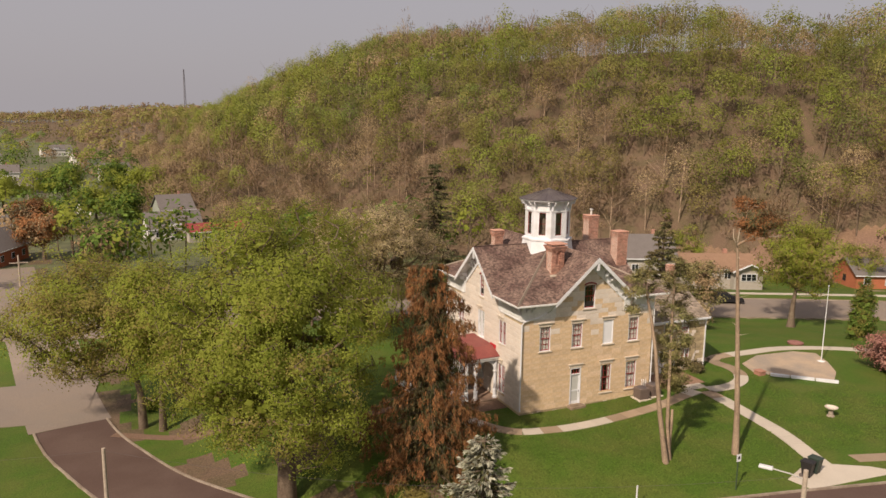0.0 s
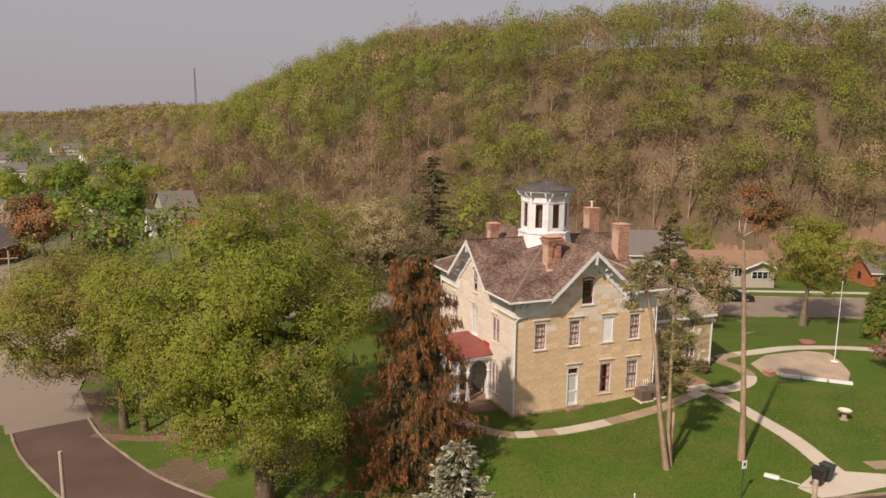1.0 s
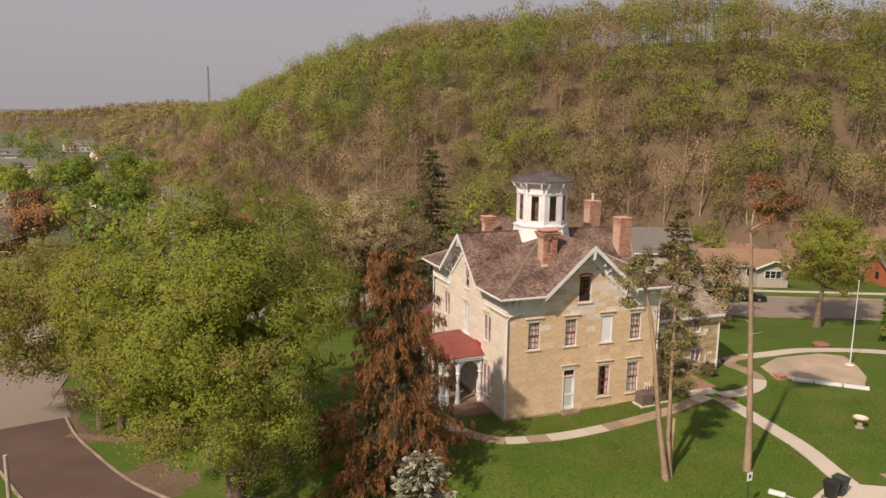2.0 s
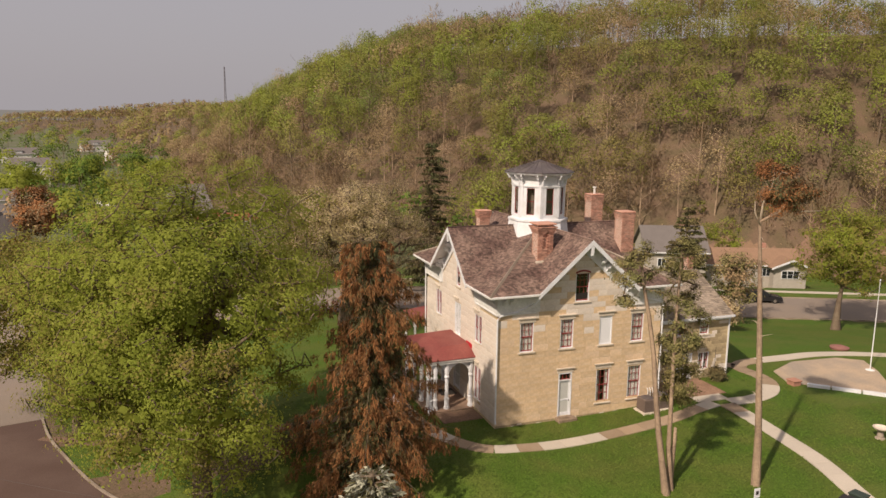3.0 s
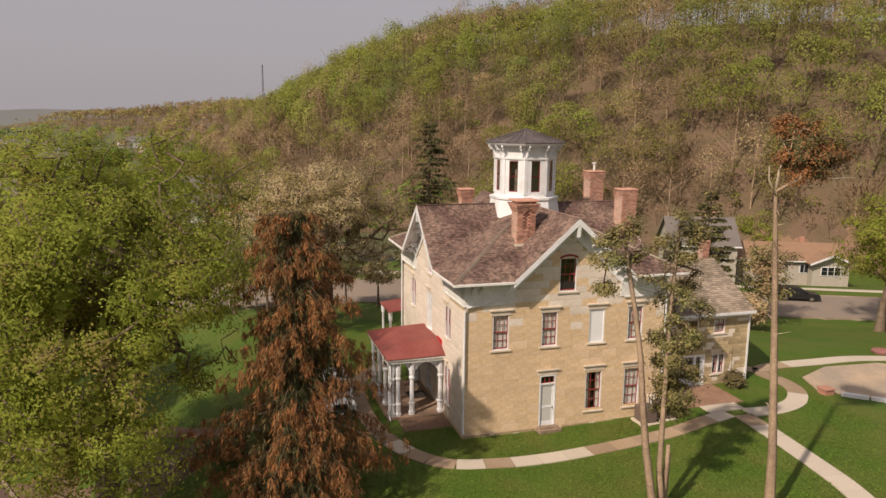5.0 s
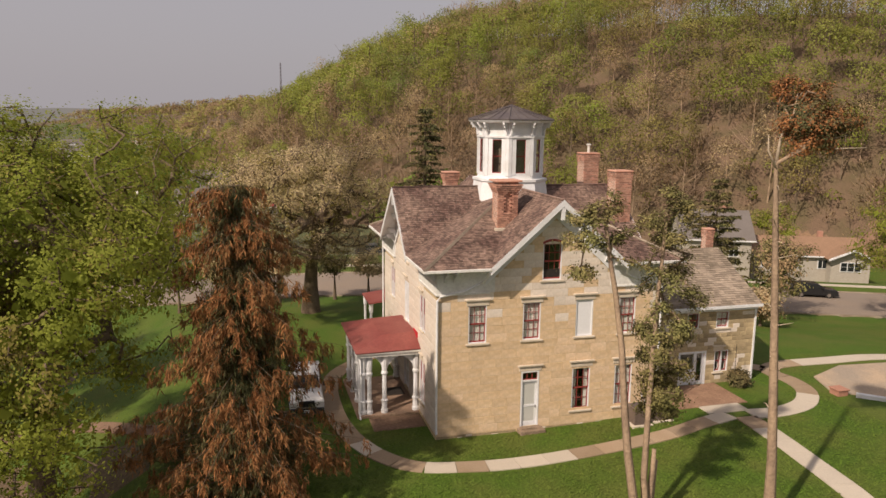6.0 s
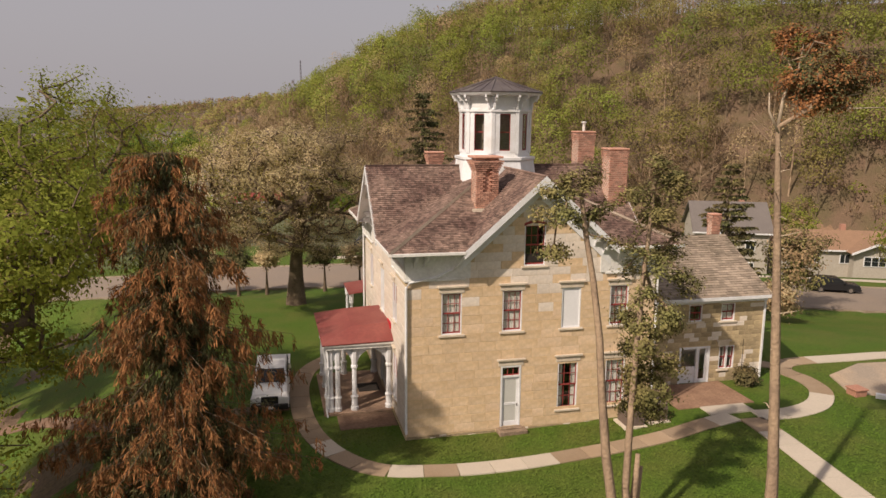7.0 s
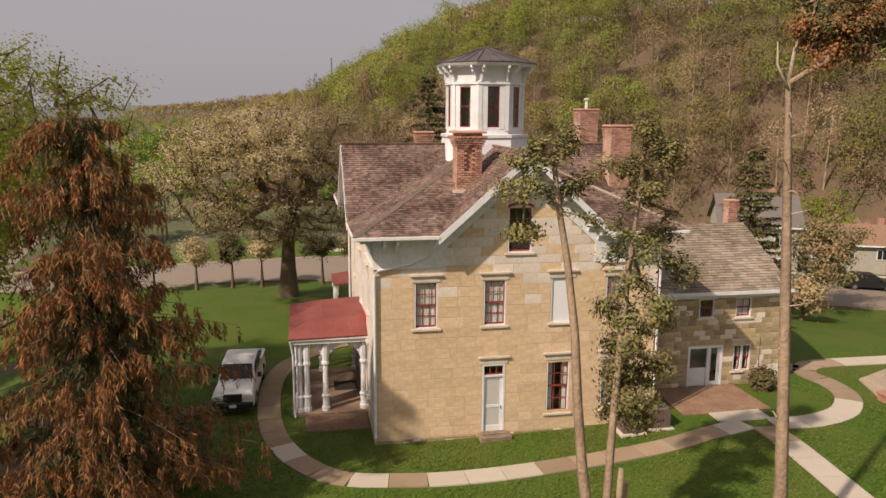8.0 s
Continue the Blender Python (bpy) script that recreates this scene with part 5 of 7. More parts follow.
# two cedars with bare leaning stems
lob = [(x + 0.2, y, z - 0.55, r, r, k) for x, y, z, r, k in ((4.0, -8.8, 13.2, 0.8, 0.5), (3.0, -9.0, 12.2, 0.7, 0.4), (5.1, -8.7, 12.2, 0.7, 0.4), (4.6, -8.3, 13.6, 0.5, 0.35), (3.3, -8.9, 11.0, 0.7, 0.3), (5.5, -9.0, 12.9, 0.6, 0.35), (5.6, -9.2, 11.2, 0.5, 0.3), (4.3, -8.7, 12.1, 0.6, 0.5), (3.2, -8.8, 13.0, 0.5, 0.3))]
tree("cedar_tree", (5.55, -10.6), [(5.25, -10.45, 1.5), (4.98, -10.25, 3.5), (4.85, -10.0, 5.5), (4.8, -9.7, 7.5), (4.65, -9.3, 9.5), (4.45, -9.0, 11.0), (4.3, -8.8, 12.4)], lob, 95, 70, 0.12, 0.17, LEAF_JUNIPER, PALEBARK, "tall leaning cedar with a bare stem and tufted crown", 29, trunk_r=0.17, group="cedars on the lawn", tip_r=0.01, bare=0.12)
crnd = random.Random(12)
lob = []
for k in range(26):
    z = 4.6 + 8.6 * k / 25
    a = k * 2.4
    r = (0.55 + 0.75 * math.sin(math.pi * min(1.0, (z - 3.6) / 10.5)) ** 0.8) * crnd.uniform(0.6, 1.15)
    lob.append((6.3 + 0.15 * (z - 4.6) + 0.35 + r * 0.75 * math.cos(a), -9.4 + 0.16 * (z - 4.6) + r * 0.75 * math.sin(a), z, 0.55 * crnd.uniform(0.7, 1.2), 0.55 * crnd.uniform(0.7, 1.2), 0.42))
tree("cedar_tree", (6.0, -10.35), [(5.85, -10.1, 2.2), (6.05, -9.8, 4.5), (6.4, -9.3, 7.0), (6.85, -8.7, 9.4), (7.3, -8.2, 11.6), (7.5, -8.0, 12.8)], lob, 260, 90, 0.12, 0.19, LEAF_JUNIPER, PALEBARK, "tall cedar with dense dark tufts along a thin stem", 30, trunk_r=0.13, bare=0.08, group="cedars on the lawn", tip_r=0.012)
stub = bmesh.new()
tube(stub, [(6.15, -10.05, -0.2), (6.2, -10.0, 1.2), (6.3, -9.95, 2.3), (6.36, -9.9, 3.3)], [0.17, 0.13, 0.12, 0.08], 8)
tube(stub, [(6.5, -9.7, -0.2), (6.6, -9.6, 1.5), (6.75, -9.5, 2.6)], [0.1, 0.09, 0.06], 8)
alone("tree_stub", stub, PALEBARK, "broken bare cedar stem beside the living ones", "tree", smooth=True)
# tall bare trunk with rusty top
lob = [(11.5, -10.9, 16.7, 1.2, 1.2, 1.0), (10.9, -10.6, 17.3, 0.9, 0.9, 0.6), (12.3, -11.2, 16.0, 0.9, 0.9, 0.6), (12.7, -11.5, 16.5, 0.7, 0.7, 0.5), (10.7, -10.7, 15.9, 0.6, 0.6, 0.5), (11.6, -10.9, 15.4, 0.9, 0.9, 0.4)]
tree("dead_topped_pine", (10.55, -11.7), [(10.6, -11.5, 3.0), (10.56, -11.2, 6.5), (10.5, -10.9, 10.0), (10.42, -10.7, 12.6), (10.35, -10.55, 14.6)], lob, 150, 110, 0.1, 0.2, LEAF_RUST, PALEBARK, "very tall bare trunk with a rusty thinning top", 31, trunk_r=0.19, bare=0.1, tip_r=0.012, second=LEAF_NEEDLE, share=0.4)
pine = bpy.data.objects["dead_topped_pine"]
trnd = random.Random(4)
dead = []
for z in (5.2, 7.2, 8.4, 9.1, 10.2, 11.0, 11.6, 12.4, 13.1, 13.7):
    a = trnd.uniform(0, 6.28)
    ln = trnd.uniform(0.3, 0.9)
    x, y = 10.4, -11.7 + 0.08 * z
    dead.append([(x, y, z), (x + ln * 0.5 * math.cos(a), y + ln * 0.5 * math.sin(a), z + 0.1), (x + ln * math.cos(a), y + ln * math.sin(a), z + trnd.uniform(-0.1, 0.3))])
dead += [[(10.35, -10.55, 14.6), (10.9, -10.8, 15.0), (11.8, -11.2, 15.5), (12.6, -11.5, 15.7)], [(11.4, -11.0, 15.3), (12.2, -11.5, 15.2), (13.2, -11.8, 15.25)],
         [(10.35, -10.55, 14.6), (10.5, -10.5, 15.6), (10.9, -10.6, 16.5), (10.9, -10.7, 17.2)], [(10.35, -10.6, 14.4), (10.0, -10.5, 15.1), (9.95, -10.5, 15.7)]]
for pts in dead:
    bm = bmesh.new()
    thick = 1.0 if pts[0][2] > 14 else 0.45
    tube(bm, pts, [r * thick for r in ([0.075, 0.05, 0.032, 0.012] if len(pts) == 4 else [0.05, 0.035, 0.014])], 6)
    part("dead_limb", bm, DEADWOOD, pine, "bleached dead limb", smooth=True)

# trees across the lawn and the street
lob = lobed(rng, (48.6, 17.4, 6.4), (6.2, 6.0, 6.2), 20, 0.38)
tree("street_tree", (47, 16.4), [(47.1, 16.5, -0.6), (47.4, 16.7, 1.0), (48, 17, 2.6)], lob, 420, 56, 0.2, 0.42, LEAF_GREEN, BARK, "rounded spring-green tree on the far lawn", 32, trunk_r=0.42, second=LEAF_OLIVE, share=0.3, core=1)
lob = [(45, 5.5, 0.4, 1.4, 1.4, 2.2), (45, 5.5, 2.6, 1.35, 1.35, 2.2), (45.1, 5.5, 4.8, 1.05, 1.05, 1.8), (45.1, 5.5, 6.4, 0.55, 0.55, 1.1)]
tree("arborvitae", (45, 5.5), [(45, 5.5, 0), (45, 5.5, 2.5)], lob, 260, 70, 0.15, 0.24, LEAF_DEEP, BARK, "dense dark green clipped evergreen", 33, trunk_r=0.2, second=LEAF_OLIVE, share=0.4, core=2)
lob = lobed(rng, (37, -4.2, 2.2), (3.6, 3.2, 2.0), 10, 0.45)
tree("plum_tree", (37, -4.2), [(37, -4.2, 0.7), (37.1, -4.2, 1.3)], lob, 240, 70, 0.2, 0.3, LEAF_RED, BARK, "low spreading reddish ornamental plum", 34, trunk_r=0.16)
for i, (x, y, h, r, m, lab) in enumerate(((38.0, 22.8, 9.0, 3.9, LEAF_JUNIPER, "small olive-brown tree beside the street"), (33.5, 18.0, 3.6, 1.5, LEAF_TAN, "small pale flowering tree near the kerb"), (54, 40.5, 5.0, 2.2, LEAF_TAN, "pale budding tree in the front garden"), (90, 40, 9.0, 4.0, LEAF_GREEN, "green garden tree behind the houses"), (69, 60, 11, 4, LEAF_GREEN, "bright green tree at the foot of the hill"))):
    gz = float(ground_z(x, y))
    lob = lobed(rng, (x, y, gz + h * 0.6), (r, r, h * 0.38), 8, 0.45)
    tree("garden_tree", (x, y), [(x, y, gz + h * 0.15), (x, y, gz + h * 0.3)], lob, 130, 46, 0.24, 0.4, m, BARK, lab, 40 + i, trunk_r=0.13, second=LEAF_BROWN, share=0.3)
for i, x in enumerate((-15, -11.6, -8.6, -6.2, -1.2, 1.8)):
    y = 33.2 + 0.3 * math.sin(i * 2.1) - 0.12 * (x + 6)
    gz = float(ground_z(x, y))
    lob = lobed(rng, (x, y, gz + 3.4), (1.6, 1.6, 1.3), 6, 0.5)
    tree("row_tree", (x, y), [(x, y, gz + 1.0), (x, y, gz + 2.1)], lob, 70, 50, 0.2, 0.3, LEAF_TAN if i % 2 else LEAF_NEEDLE, BARK, "small dark-stemmed tree in a row along the street", 50 + i, trunk_r=0.16, group="row of street trees")
# low shrubs under the conifer and by the wing
for i, (x, y, r, h, m, lab) in enumerate(((-11.5, -7.4, 1.5, 2.4, LEAF_OLIVE, "olive shrub under the conifer"), (-26.3, 24.2, 0.7, 1.1, LEAF_DEEP, "small green shrub at the kerb"), (-12.5, 1.5, 1.6, 2.0, LEAF_NEEDLE, "dark shrub in the shade of the tree"), (19.7, 2.4, 0.5, 1.0, LEAF_NEEDLE, "small dark shrub at the corner of the wing"), (-7.5, -1.0, 1.7, 3.6, LEAF_NEEDLE, "dark evergreen shrub in the shade of the conifer"))):
    if m:
        gz = float(ground_z(x, y))
        lob = lobed(rng, (x, y, gz + h * 0.5), (r, r, h * 0.5), 6, 0.5)
        tree("shrub", (x, y), [(x, y, gz + 0.2), (x, y, gz + 0.4)], lob, 70, 50, 0.16, 0.2, m, BARK, lab, 60 + i, trunk_r=0.05, category="shrub")


# ---- woods on the hill ----
def woods(name, places, heights, widths, leaf_mat, label, seed, leaves, size, twiggy=0.0, bark=BARK, limbs_n=7):
    """Many far trees as one mesh of stems and one of crowns."""
    rng = np.random.default_rng(seed)
    n = len(places)
    if not n:
        return
    gz = ground_z(places[:, 0], places[:, 1])
    base = np.column_stack([places, gz])
    root = thing(name, tuple(base[0]), label, "woodland", kind="stuff")
    P, Q, RP, RQ = [base - [0, 0, 0.5]], [base + np.column_stack([rng.normal(size=(n, 2)) * 0.4, heights * 0.75])], [heights * 0.011], [heights * 0.005]
    for k in range(limbs_n):
        t = rng.uniform(0.25, 0.75, n)
        p = P[0] + (Q[0] - P[0]) * t[:, None]
        a = rng.uniform(0, 2 * math.pi, n)
        ln = widths * rng.uniform(0.6, 1.0, n)
        P.append(p), Q.append(p + np.column_stack([np.cos(a) * ln, np.sin(a) * ln, ln * rng.uniform(0.6, 1.4, n)])), RP.append(heights * 0.004), RQ.append(heights * 0.0015)
    v, f = limbs(np.concatenate(P), np.concatenate(Q), np.concatenate(RP), np.concatenate(RQ), 4)
    tagged(under(mesh_np("stems", v, f, bark), root), kind="stuff")
    if not leaves:
        return
    # each crown is an uneven dome: bosses swell from it, leaf sprays stand in its outer layer; bare crowns are twigs alone
    rad = np.stack([widths, widths, heights * 0.42], 1)
    centre = base + np.column_stack([np.zeros((n, 2)), heights * 0.55])
    boss = unit(rng, n * 9).reshape(n, 9, 3)
    swell = rng.uniform(0.16, 0.42, (n, 1, 9))
    own_tint = rng.random(n)

    def reach(way):
        """How far the crown reaches along each way, as a share of its radii."""
        near = np.clip(np.einsum("nlk,nbk->nlb", way, boss), 0, 1) ** 9
        return 0.66 + (near * swell).max(2, keepdims=True)

    way = unit(rng, n * leaves).reshape(n, leaves, 3)
    way[..., 2] = np.where(way[..., 2] < -0.55, -way[..., 2], way[..., 2])
    depth = rng.uniform(0.42, 1.12, (n, leaves, 1)) ** 0.5 if not twiggy else rng.uniform(0.25, 1.15, (n, leaves, 1))
    c = (centre[:, None] + way * rad[:, None] * reach(way) * depth).reshape(-1, 3)
    out = way.reshape(-1, 3) + np.array([0, 0, 0.3])
    if twiggy:
        v, f = leaf_faces(c, size, rng, twiggy, out + np.array([0, 0, 0.5]) + rng.normal(size=c.shape) * 0.5)
    else:
        v, f = leaf_faces(c, size, rng, 0.6, facing=out, loose=0.8)
    nrm = np.repeat(out + unit(rng, len(out)) * 0.22, 4, 0)
    tint = np.repeat(own_tint, leaves * 4)
    tagged(under(mesh_np("crowns", v, f, leaf_mat, True, nrm, tint), root), kind="stuff")


rng = np.random.default_rng(5)
gx, gy = np.meshgrid(np.arange(-60, 300, 6.0), np.arange(10, 440, 6.0))
pl = np.column_stack([gx.ravel(), gy.ravel()]) + rng.uniform(-3, 3, (gx.size, 2))
u = pl[:, 0] - foot(pl[:, 1])
sight = (pl[:, 0] + 27) / (pl[:, 1] + 48)
pl = pl[(u > -1) & (u < 112 + 14 * (pl[:, 1] < 200)) & (sight < 1.75) & ~((pl[:, 1] < 70) & (u < 7))]
u = pl[:, 0] - foot(pl[:, 1])
patch = np.array([noise.noise((x * 0.03, y * 0.03, 3.0)) for x, y in pl]) + rng.normal(size=len(pl)) * 0.3 + 0.15 - 0.42 * np.exp(-(np.maximum(u - 10, 0) / 20) ** 2) + 0.2 * np.exp(-((u - 48) / 22) ** 2) - 0.18 * ease(u, 65, 95)
h = rng.uniform(11, 18, len(pl)) * np.where(u < 12, 0.8, 1) * np.where(rng.random(len(pl)) < 0.08, 1.25, 1)
w = rng.uniform(4.0, 6.6, len(pl))
dice = rng.random(len(pl))
leafy, budding = patch > 0.05, (patch > -0.12) & (patch <= 0.05)
kinds = [("bright_wood", leafy & (dice < 0.4), WOODS["bright"], "bright spring-green trees on the hillside", 1.0, 0.44, 0.0, BARK),
         ("green_wood", leafy & (dice >= 0.4) & (dice < 0.82), WOODS["green"], "spring-green deciduous trees covering the hillside", 1.0, 0.44, 0.0, BARK),
         ("deep_green_wood", leafy & (dice >= 0.82), WOODS["deep"], "darker green trees scattered on the hillside", 1.0, 0.44, 0.0, BARK),
         ("olive_wood", budding, WOODS["olive"], "yellow-olive budding trees on the hillside", 1.0, 0.42, 0.0, BARK),
         ("tan_wood", (patch <= -0.12) & (dice < 0.5), WOODS["tan"], "tan trees in bud on the hillside", 1.0, 0.4, 0.0, PALEBARK),
         ("brown_wood", (patch <= -0.12) & (dice >= 0.5), WOODS["brown"], "brown still-bare trees on the hillside", 1.0, 1.0, 0.13, PALEBARK)]
close = np.hypot(pl[:, 0] + 15, pl[:, 1] + 38) < 205
for i, (name, sel, m, lab, share, size, tw, bark) in enumerate(kinds):
    for k, pick in enumerate((close, ~close)):
        woods(name, pl[sel & pick], h[sel & pick], w[sel & pick], m, lab, 70 + i + 10 * k, (940, 380)[k] if tw == 0 else (600, 280)[k], size * ((0.9, 1.4)[k] if tw == 0 else (0.78, 1.25)[k]), tw, bark, limbs_n=9 if tw else 4)
# scrub along the foot of the hill
gx, gy = np.meshgrid(np.arange(-60, 230, 4.2), np.arange(20, 330, 4.2))
sc = np.column_stack([gx.ravel(), gy.ravel()]) + rng.uniform(-2, 2, (gx.size, 2))
u = sc[:, 0] - foot(sc[:, 1])
sc = sc[(u > -5) & ((u < 46) | ((u > 78) & (u < 112) & (sc[:, 1] < 210))) & ((sc[:, 0] + 27) / (sc[:, 1] + 48) < 1.75) & ~((sc[:, 1] < 68) & (sc[:, 1] > 38) & (u < 20) & (rng.random(len(sc)) < 0.6)) & (np.hypot(sc[:, 0] - 52, sc[:, 1] - 51) > 12)]
mix_ = rng.random(len(sc))
for i, (lo, hi, m, lab) in enumerate(((0, 0.3, WOODS["green"], "green undergrowth at the foot of the hill"), (0.3, 1.01, WOODS["tan"], "brown brush at the foot of the hill"))):
    sel = (mix_ >= lo) & (mix_ < hi)
    woods("undergrowth", sc[sel], rng.uniform(3, 6.5, sel.sum()), rng.uniform(1.5, 2.8, sel.sum()), m, lab, 77 + i, 60, 0.5, 0.0 if i == 0 else 0.25, limbs_n=4)

# the ridge beyond, and the trees of the plain
gx, gy = np.meshgrid(np.arange(-420, 330, 13), np.arange(440, 1400, 15))
pl = np.column_stack([gx.ravel(), gy.ravel()]) + rng.uniform(-6, 6, (gx.size, 2))
u = pl[:, 0] - foot(pl[:, 1])
pl = pl[(np.hypot(pl[:, 0] - 54, (pl[:, 1] - 812) / 2.2) > 24) & (u > -4) & (u < 300) & ((pl[:, 0] + 27) / (pl[:, 1] + 48) < 0.42)]
mix_ = rng.random(len(pl))
for i, (lo, hi, m, lab) in enumerate(((0, 0.5, WOODS["olive"], "olive trees on the far ridge"), (0.5, 1.01, WOODS["brown"], "brown trees on the far ridge"))):
    sel = (mix_ >= lo) & (mix_ < hi)
    woods("far_wood", pl[sel], rng.uniform(13, 18, sel.sum()), rng.uniform(5, 8, sel.sum()), m, lab, 80 + i, 36, 2.2, limbs_n=0)
pts = []
while len(pts) < 430:
    y = 88 + 1000 * rng.random() ** 2.0
    x = rng.uniform(-75 - 0.42 * y, foot(y) - 6)
    if near_line(np.array([x]), np.array([y]), ROAD_A)[0][0] > 9 and abs(x + 62) > 6 and not (-34 < x < -2 and 100 < y < 150):
        pts.append((x, y))
pl = np.array(pts)
mix_ = rng.random(len(pl))
for i, (lo, hi, m, lab) in enumerate(((0, 0.55, LEAF_DEEP, "deep green trees among the houses of the town"), (0.55, 0.93, LEAF_GREEN, "fresh green trees among the houses of the town"), (0.93, 1.01, LEAF_BROWN, "bare brown trees among the houses of the town"))):
    sel = (mix_ >= lo) & (mix_ < hi)
    woods("town_trees", pl[sel], rng.uniform(9, 15, sel.sum()), rng.uniform(4, 6.5, sel.sum()), m, lab, 85 + i, 130, 1.0, limbs_n=2)
gz = -6.0
lob = lobed(rng, (-43.5, 118, 1.2), (6.5, 6, 6.0), 12, 0.45)
tree("rust_tree", (-43.5, 118), [(-43.5, 118, -4), (-43.5, 118, -2)], lob, 180, 60, 0.42, 0.6, LEAF_RUST, BARK, "rust-orange rounded tree among the town houses", 90, trunk_r=0.35, second=LEAF_BROWN, share=0.35)
lob = lobed(rng, (-33, 112, -1.0), (6.5, 6, 4.5), 10, 0.45)
tree("bare_tree", (-33, 112), [(-33, 112, -4.5), (-33, 112, -3)], lob, 200, 30, 0.35, 0.6, LEAF_BROWN, BARK, "leafless grey-brown tree beside the rust tree", 91, trunk_r=0.3, tip_r=0.03)
for i, (x, y, r, h) in enumerate(((-46, 214, 11, 15), (-22, 208, 10, 15), (-30, 232, 9, 14), (-62, 205, 10, 13), (-28, 160, 6, 10), (-36, 178, 6, 11))):
    lob = lobed(rng, (x, y, -6 + h * 0.6), (r * 0.8, r * 0.8, h * 0.4), 12, 0.45)
    tree("town_tree", (x, y), [(x, y, -3), (x, y, -1)], lob, 170, 40, 0.6, 0.9, LEAF_DEEP if i % 2 == 0 else LEAF_GREEN, BARK, "broad leafy tree in the town below the hill", 92 + i, trunk_r=0.35, second=LEAF_GREEN, share=0.35)


# ---- paths ----
PATHS = []


def footpath(name, line, width, label, pale=(), step=1.45, lift=0.05, stuff=CONCRETE):
    """A concrete path of separate slabs that follow the ground."""
    line = smooth_line(np.array([(x, y, 0.0) for x, y in line]), 0.3)
    run = np.concatenate([[0], np.cumsum(np.linalg.norm(np.diff(line[:, :2], axis=0), axis=1))])
    root = tagged(new(name), label, "path", kind="structure")
    PATHS.append(line)
    n = int(run[-1] / step)
    for i in range(n):
        s = np.linspace(run[-1] * i / n + 0.012, run[-1] * (i + 1) / n - 0.012, 4)
        x, y = np.interp(s, run, line[:, 0]), np.interp(s, run, line[:, 1])
        dx, dy = np.gradient(x), np.gradient(y)
        k = np.hypot(dx, dy)
        dx, dy = dx / k, dy / k
        bm = bmesh.new()
        rings = []
        for a in range(4):
            l = (x[a] - dy[a] * width / 2, y[a] + dx[a] * width / 2)
            r = (x[a] + dy[a] * width / 2, y[a] - dx[a] * width / 2)
            zl, zr = float(ground_z(*l)) + lift, float(ground_z(*r)) + lift
            rings.append([(*l, zl - 0.14), (*l, zl), (*r, zr), (*r, zr - 0.14)])
        loft(bm, rings)
        part("slab", bm, NEWCONC if any(a <= i / n < b for a, b in pale) else stuff, root)
    return root


footpath("footpath_house", [(0.5, 14.6), (-1.6, 13.4), (-3.6, 11.2), (-4.45, 8.5), (-4.6, 5.5), (-4.45, 3.0), (-4.0, 0.8), (-3.1, -1.2), (-1.7, -2.7), (0.3, -3.25), (3.0, -3.5), (7.2, -3.25), (11.5, -2.75), (14.2, -2.0), (16.2, -1.5)], 1.05, "curved concrete path of worn and newer slabs round the house", pale=((0.40, 0.43), (0.535, 0.57), (0.6, 0.7), (0.93, 0.97)))
footpath("footpath_lawn", [(16.9, -1.9), (16.8, -4.0), (16.4, -7.5), (16.0, -10.5), (15.0, -14.2), (14.4, -17.0)], 1.25, "pale concrete path across the lawn to the street", pale=((0.1, 1.0),))
footpath("footpath_garden", [(17.4, -1.6), (19.4, -1.7), (21.5, -1.0), (23.0, 0.6), (23.4, 2.4), (23.2, 4.0), (24.6, 5.1), (28.5, 5.1), (33, 4.9), (38, 3.0), (43, -0.5), (50, -5)], 1.2, "curving concrete garden path", pale=((0.0, 0.12), (0.3, 1.0)))
footpath("footpath_wing", [(23.2, 4.6), (22.2, 6.0), (21.6, 8.2)], 1.1, "short concrete path beside the wing")
footpath("footpath_bank", [(-29.5, 19.4), (-25, 16.4), (-19.4, 12.6), (-14.5, 6.6), (-11.5, 4.6), (-7.5, 5.0), (-5.2, 5.2)], 0.9, "reddish trodden dirt path up the bank", stuff=SOIL)
# far pavement and driveways
footpath("pavement_far", [(0, 49), (22, 44.5), (45, 38.5), (68, 28.5), (92, 16.5)], 1.4, "pale pavement across the street", pale=((0, 1.0),), step=3.0)
landing = boxes((15.2, -1.1, 0.05, 17.7, -0.1, 0.36), bevel=0.01)
alone("landing_slab", landing, NEWCONC, "pale new concrete slab before the wing door", "slab", kind="structure")
alone("patio", boxes((14.0, -0.09, 0.0, 18.4, 3.1, 0.345), bevel=0.01), mat("brown_pavers", (0.23, 0.135, 0.09), var=0.25, scale=1.5, fine=9, tint=(0.32, 0.2, 0.13), amount=0.7), "brown brick-paved apron at the wing door", "patio", kind="structure")


def sheet(name, pts, lift, material, label, category, drop=0.3):
    """A paved patch on the ground."""
    bm = bmesh.new()
    hi = [(x, y, float(ground_z(x, y)) + lift) for x, y in pts]
    loft(bm, [[(x, y, z - drop) for x, y, z in hi], hi])
    return alone(name, bm, material, label, category, kind="structure")


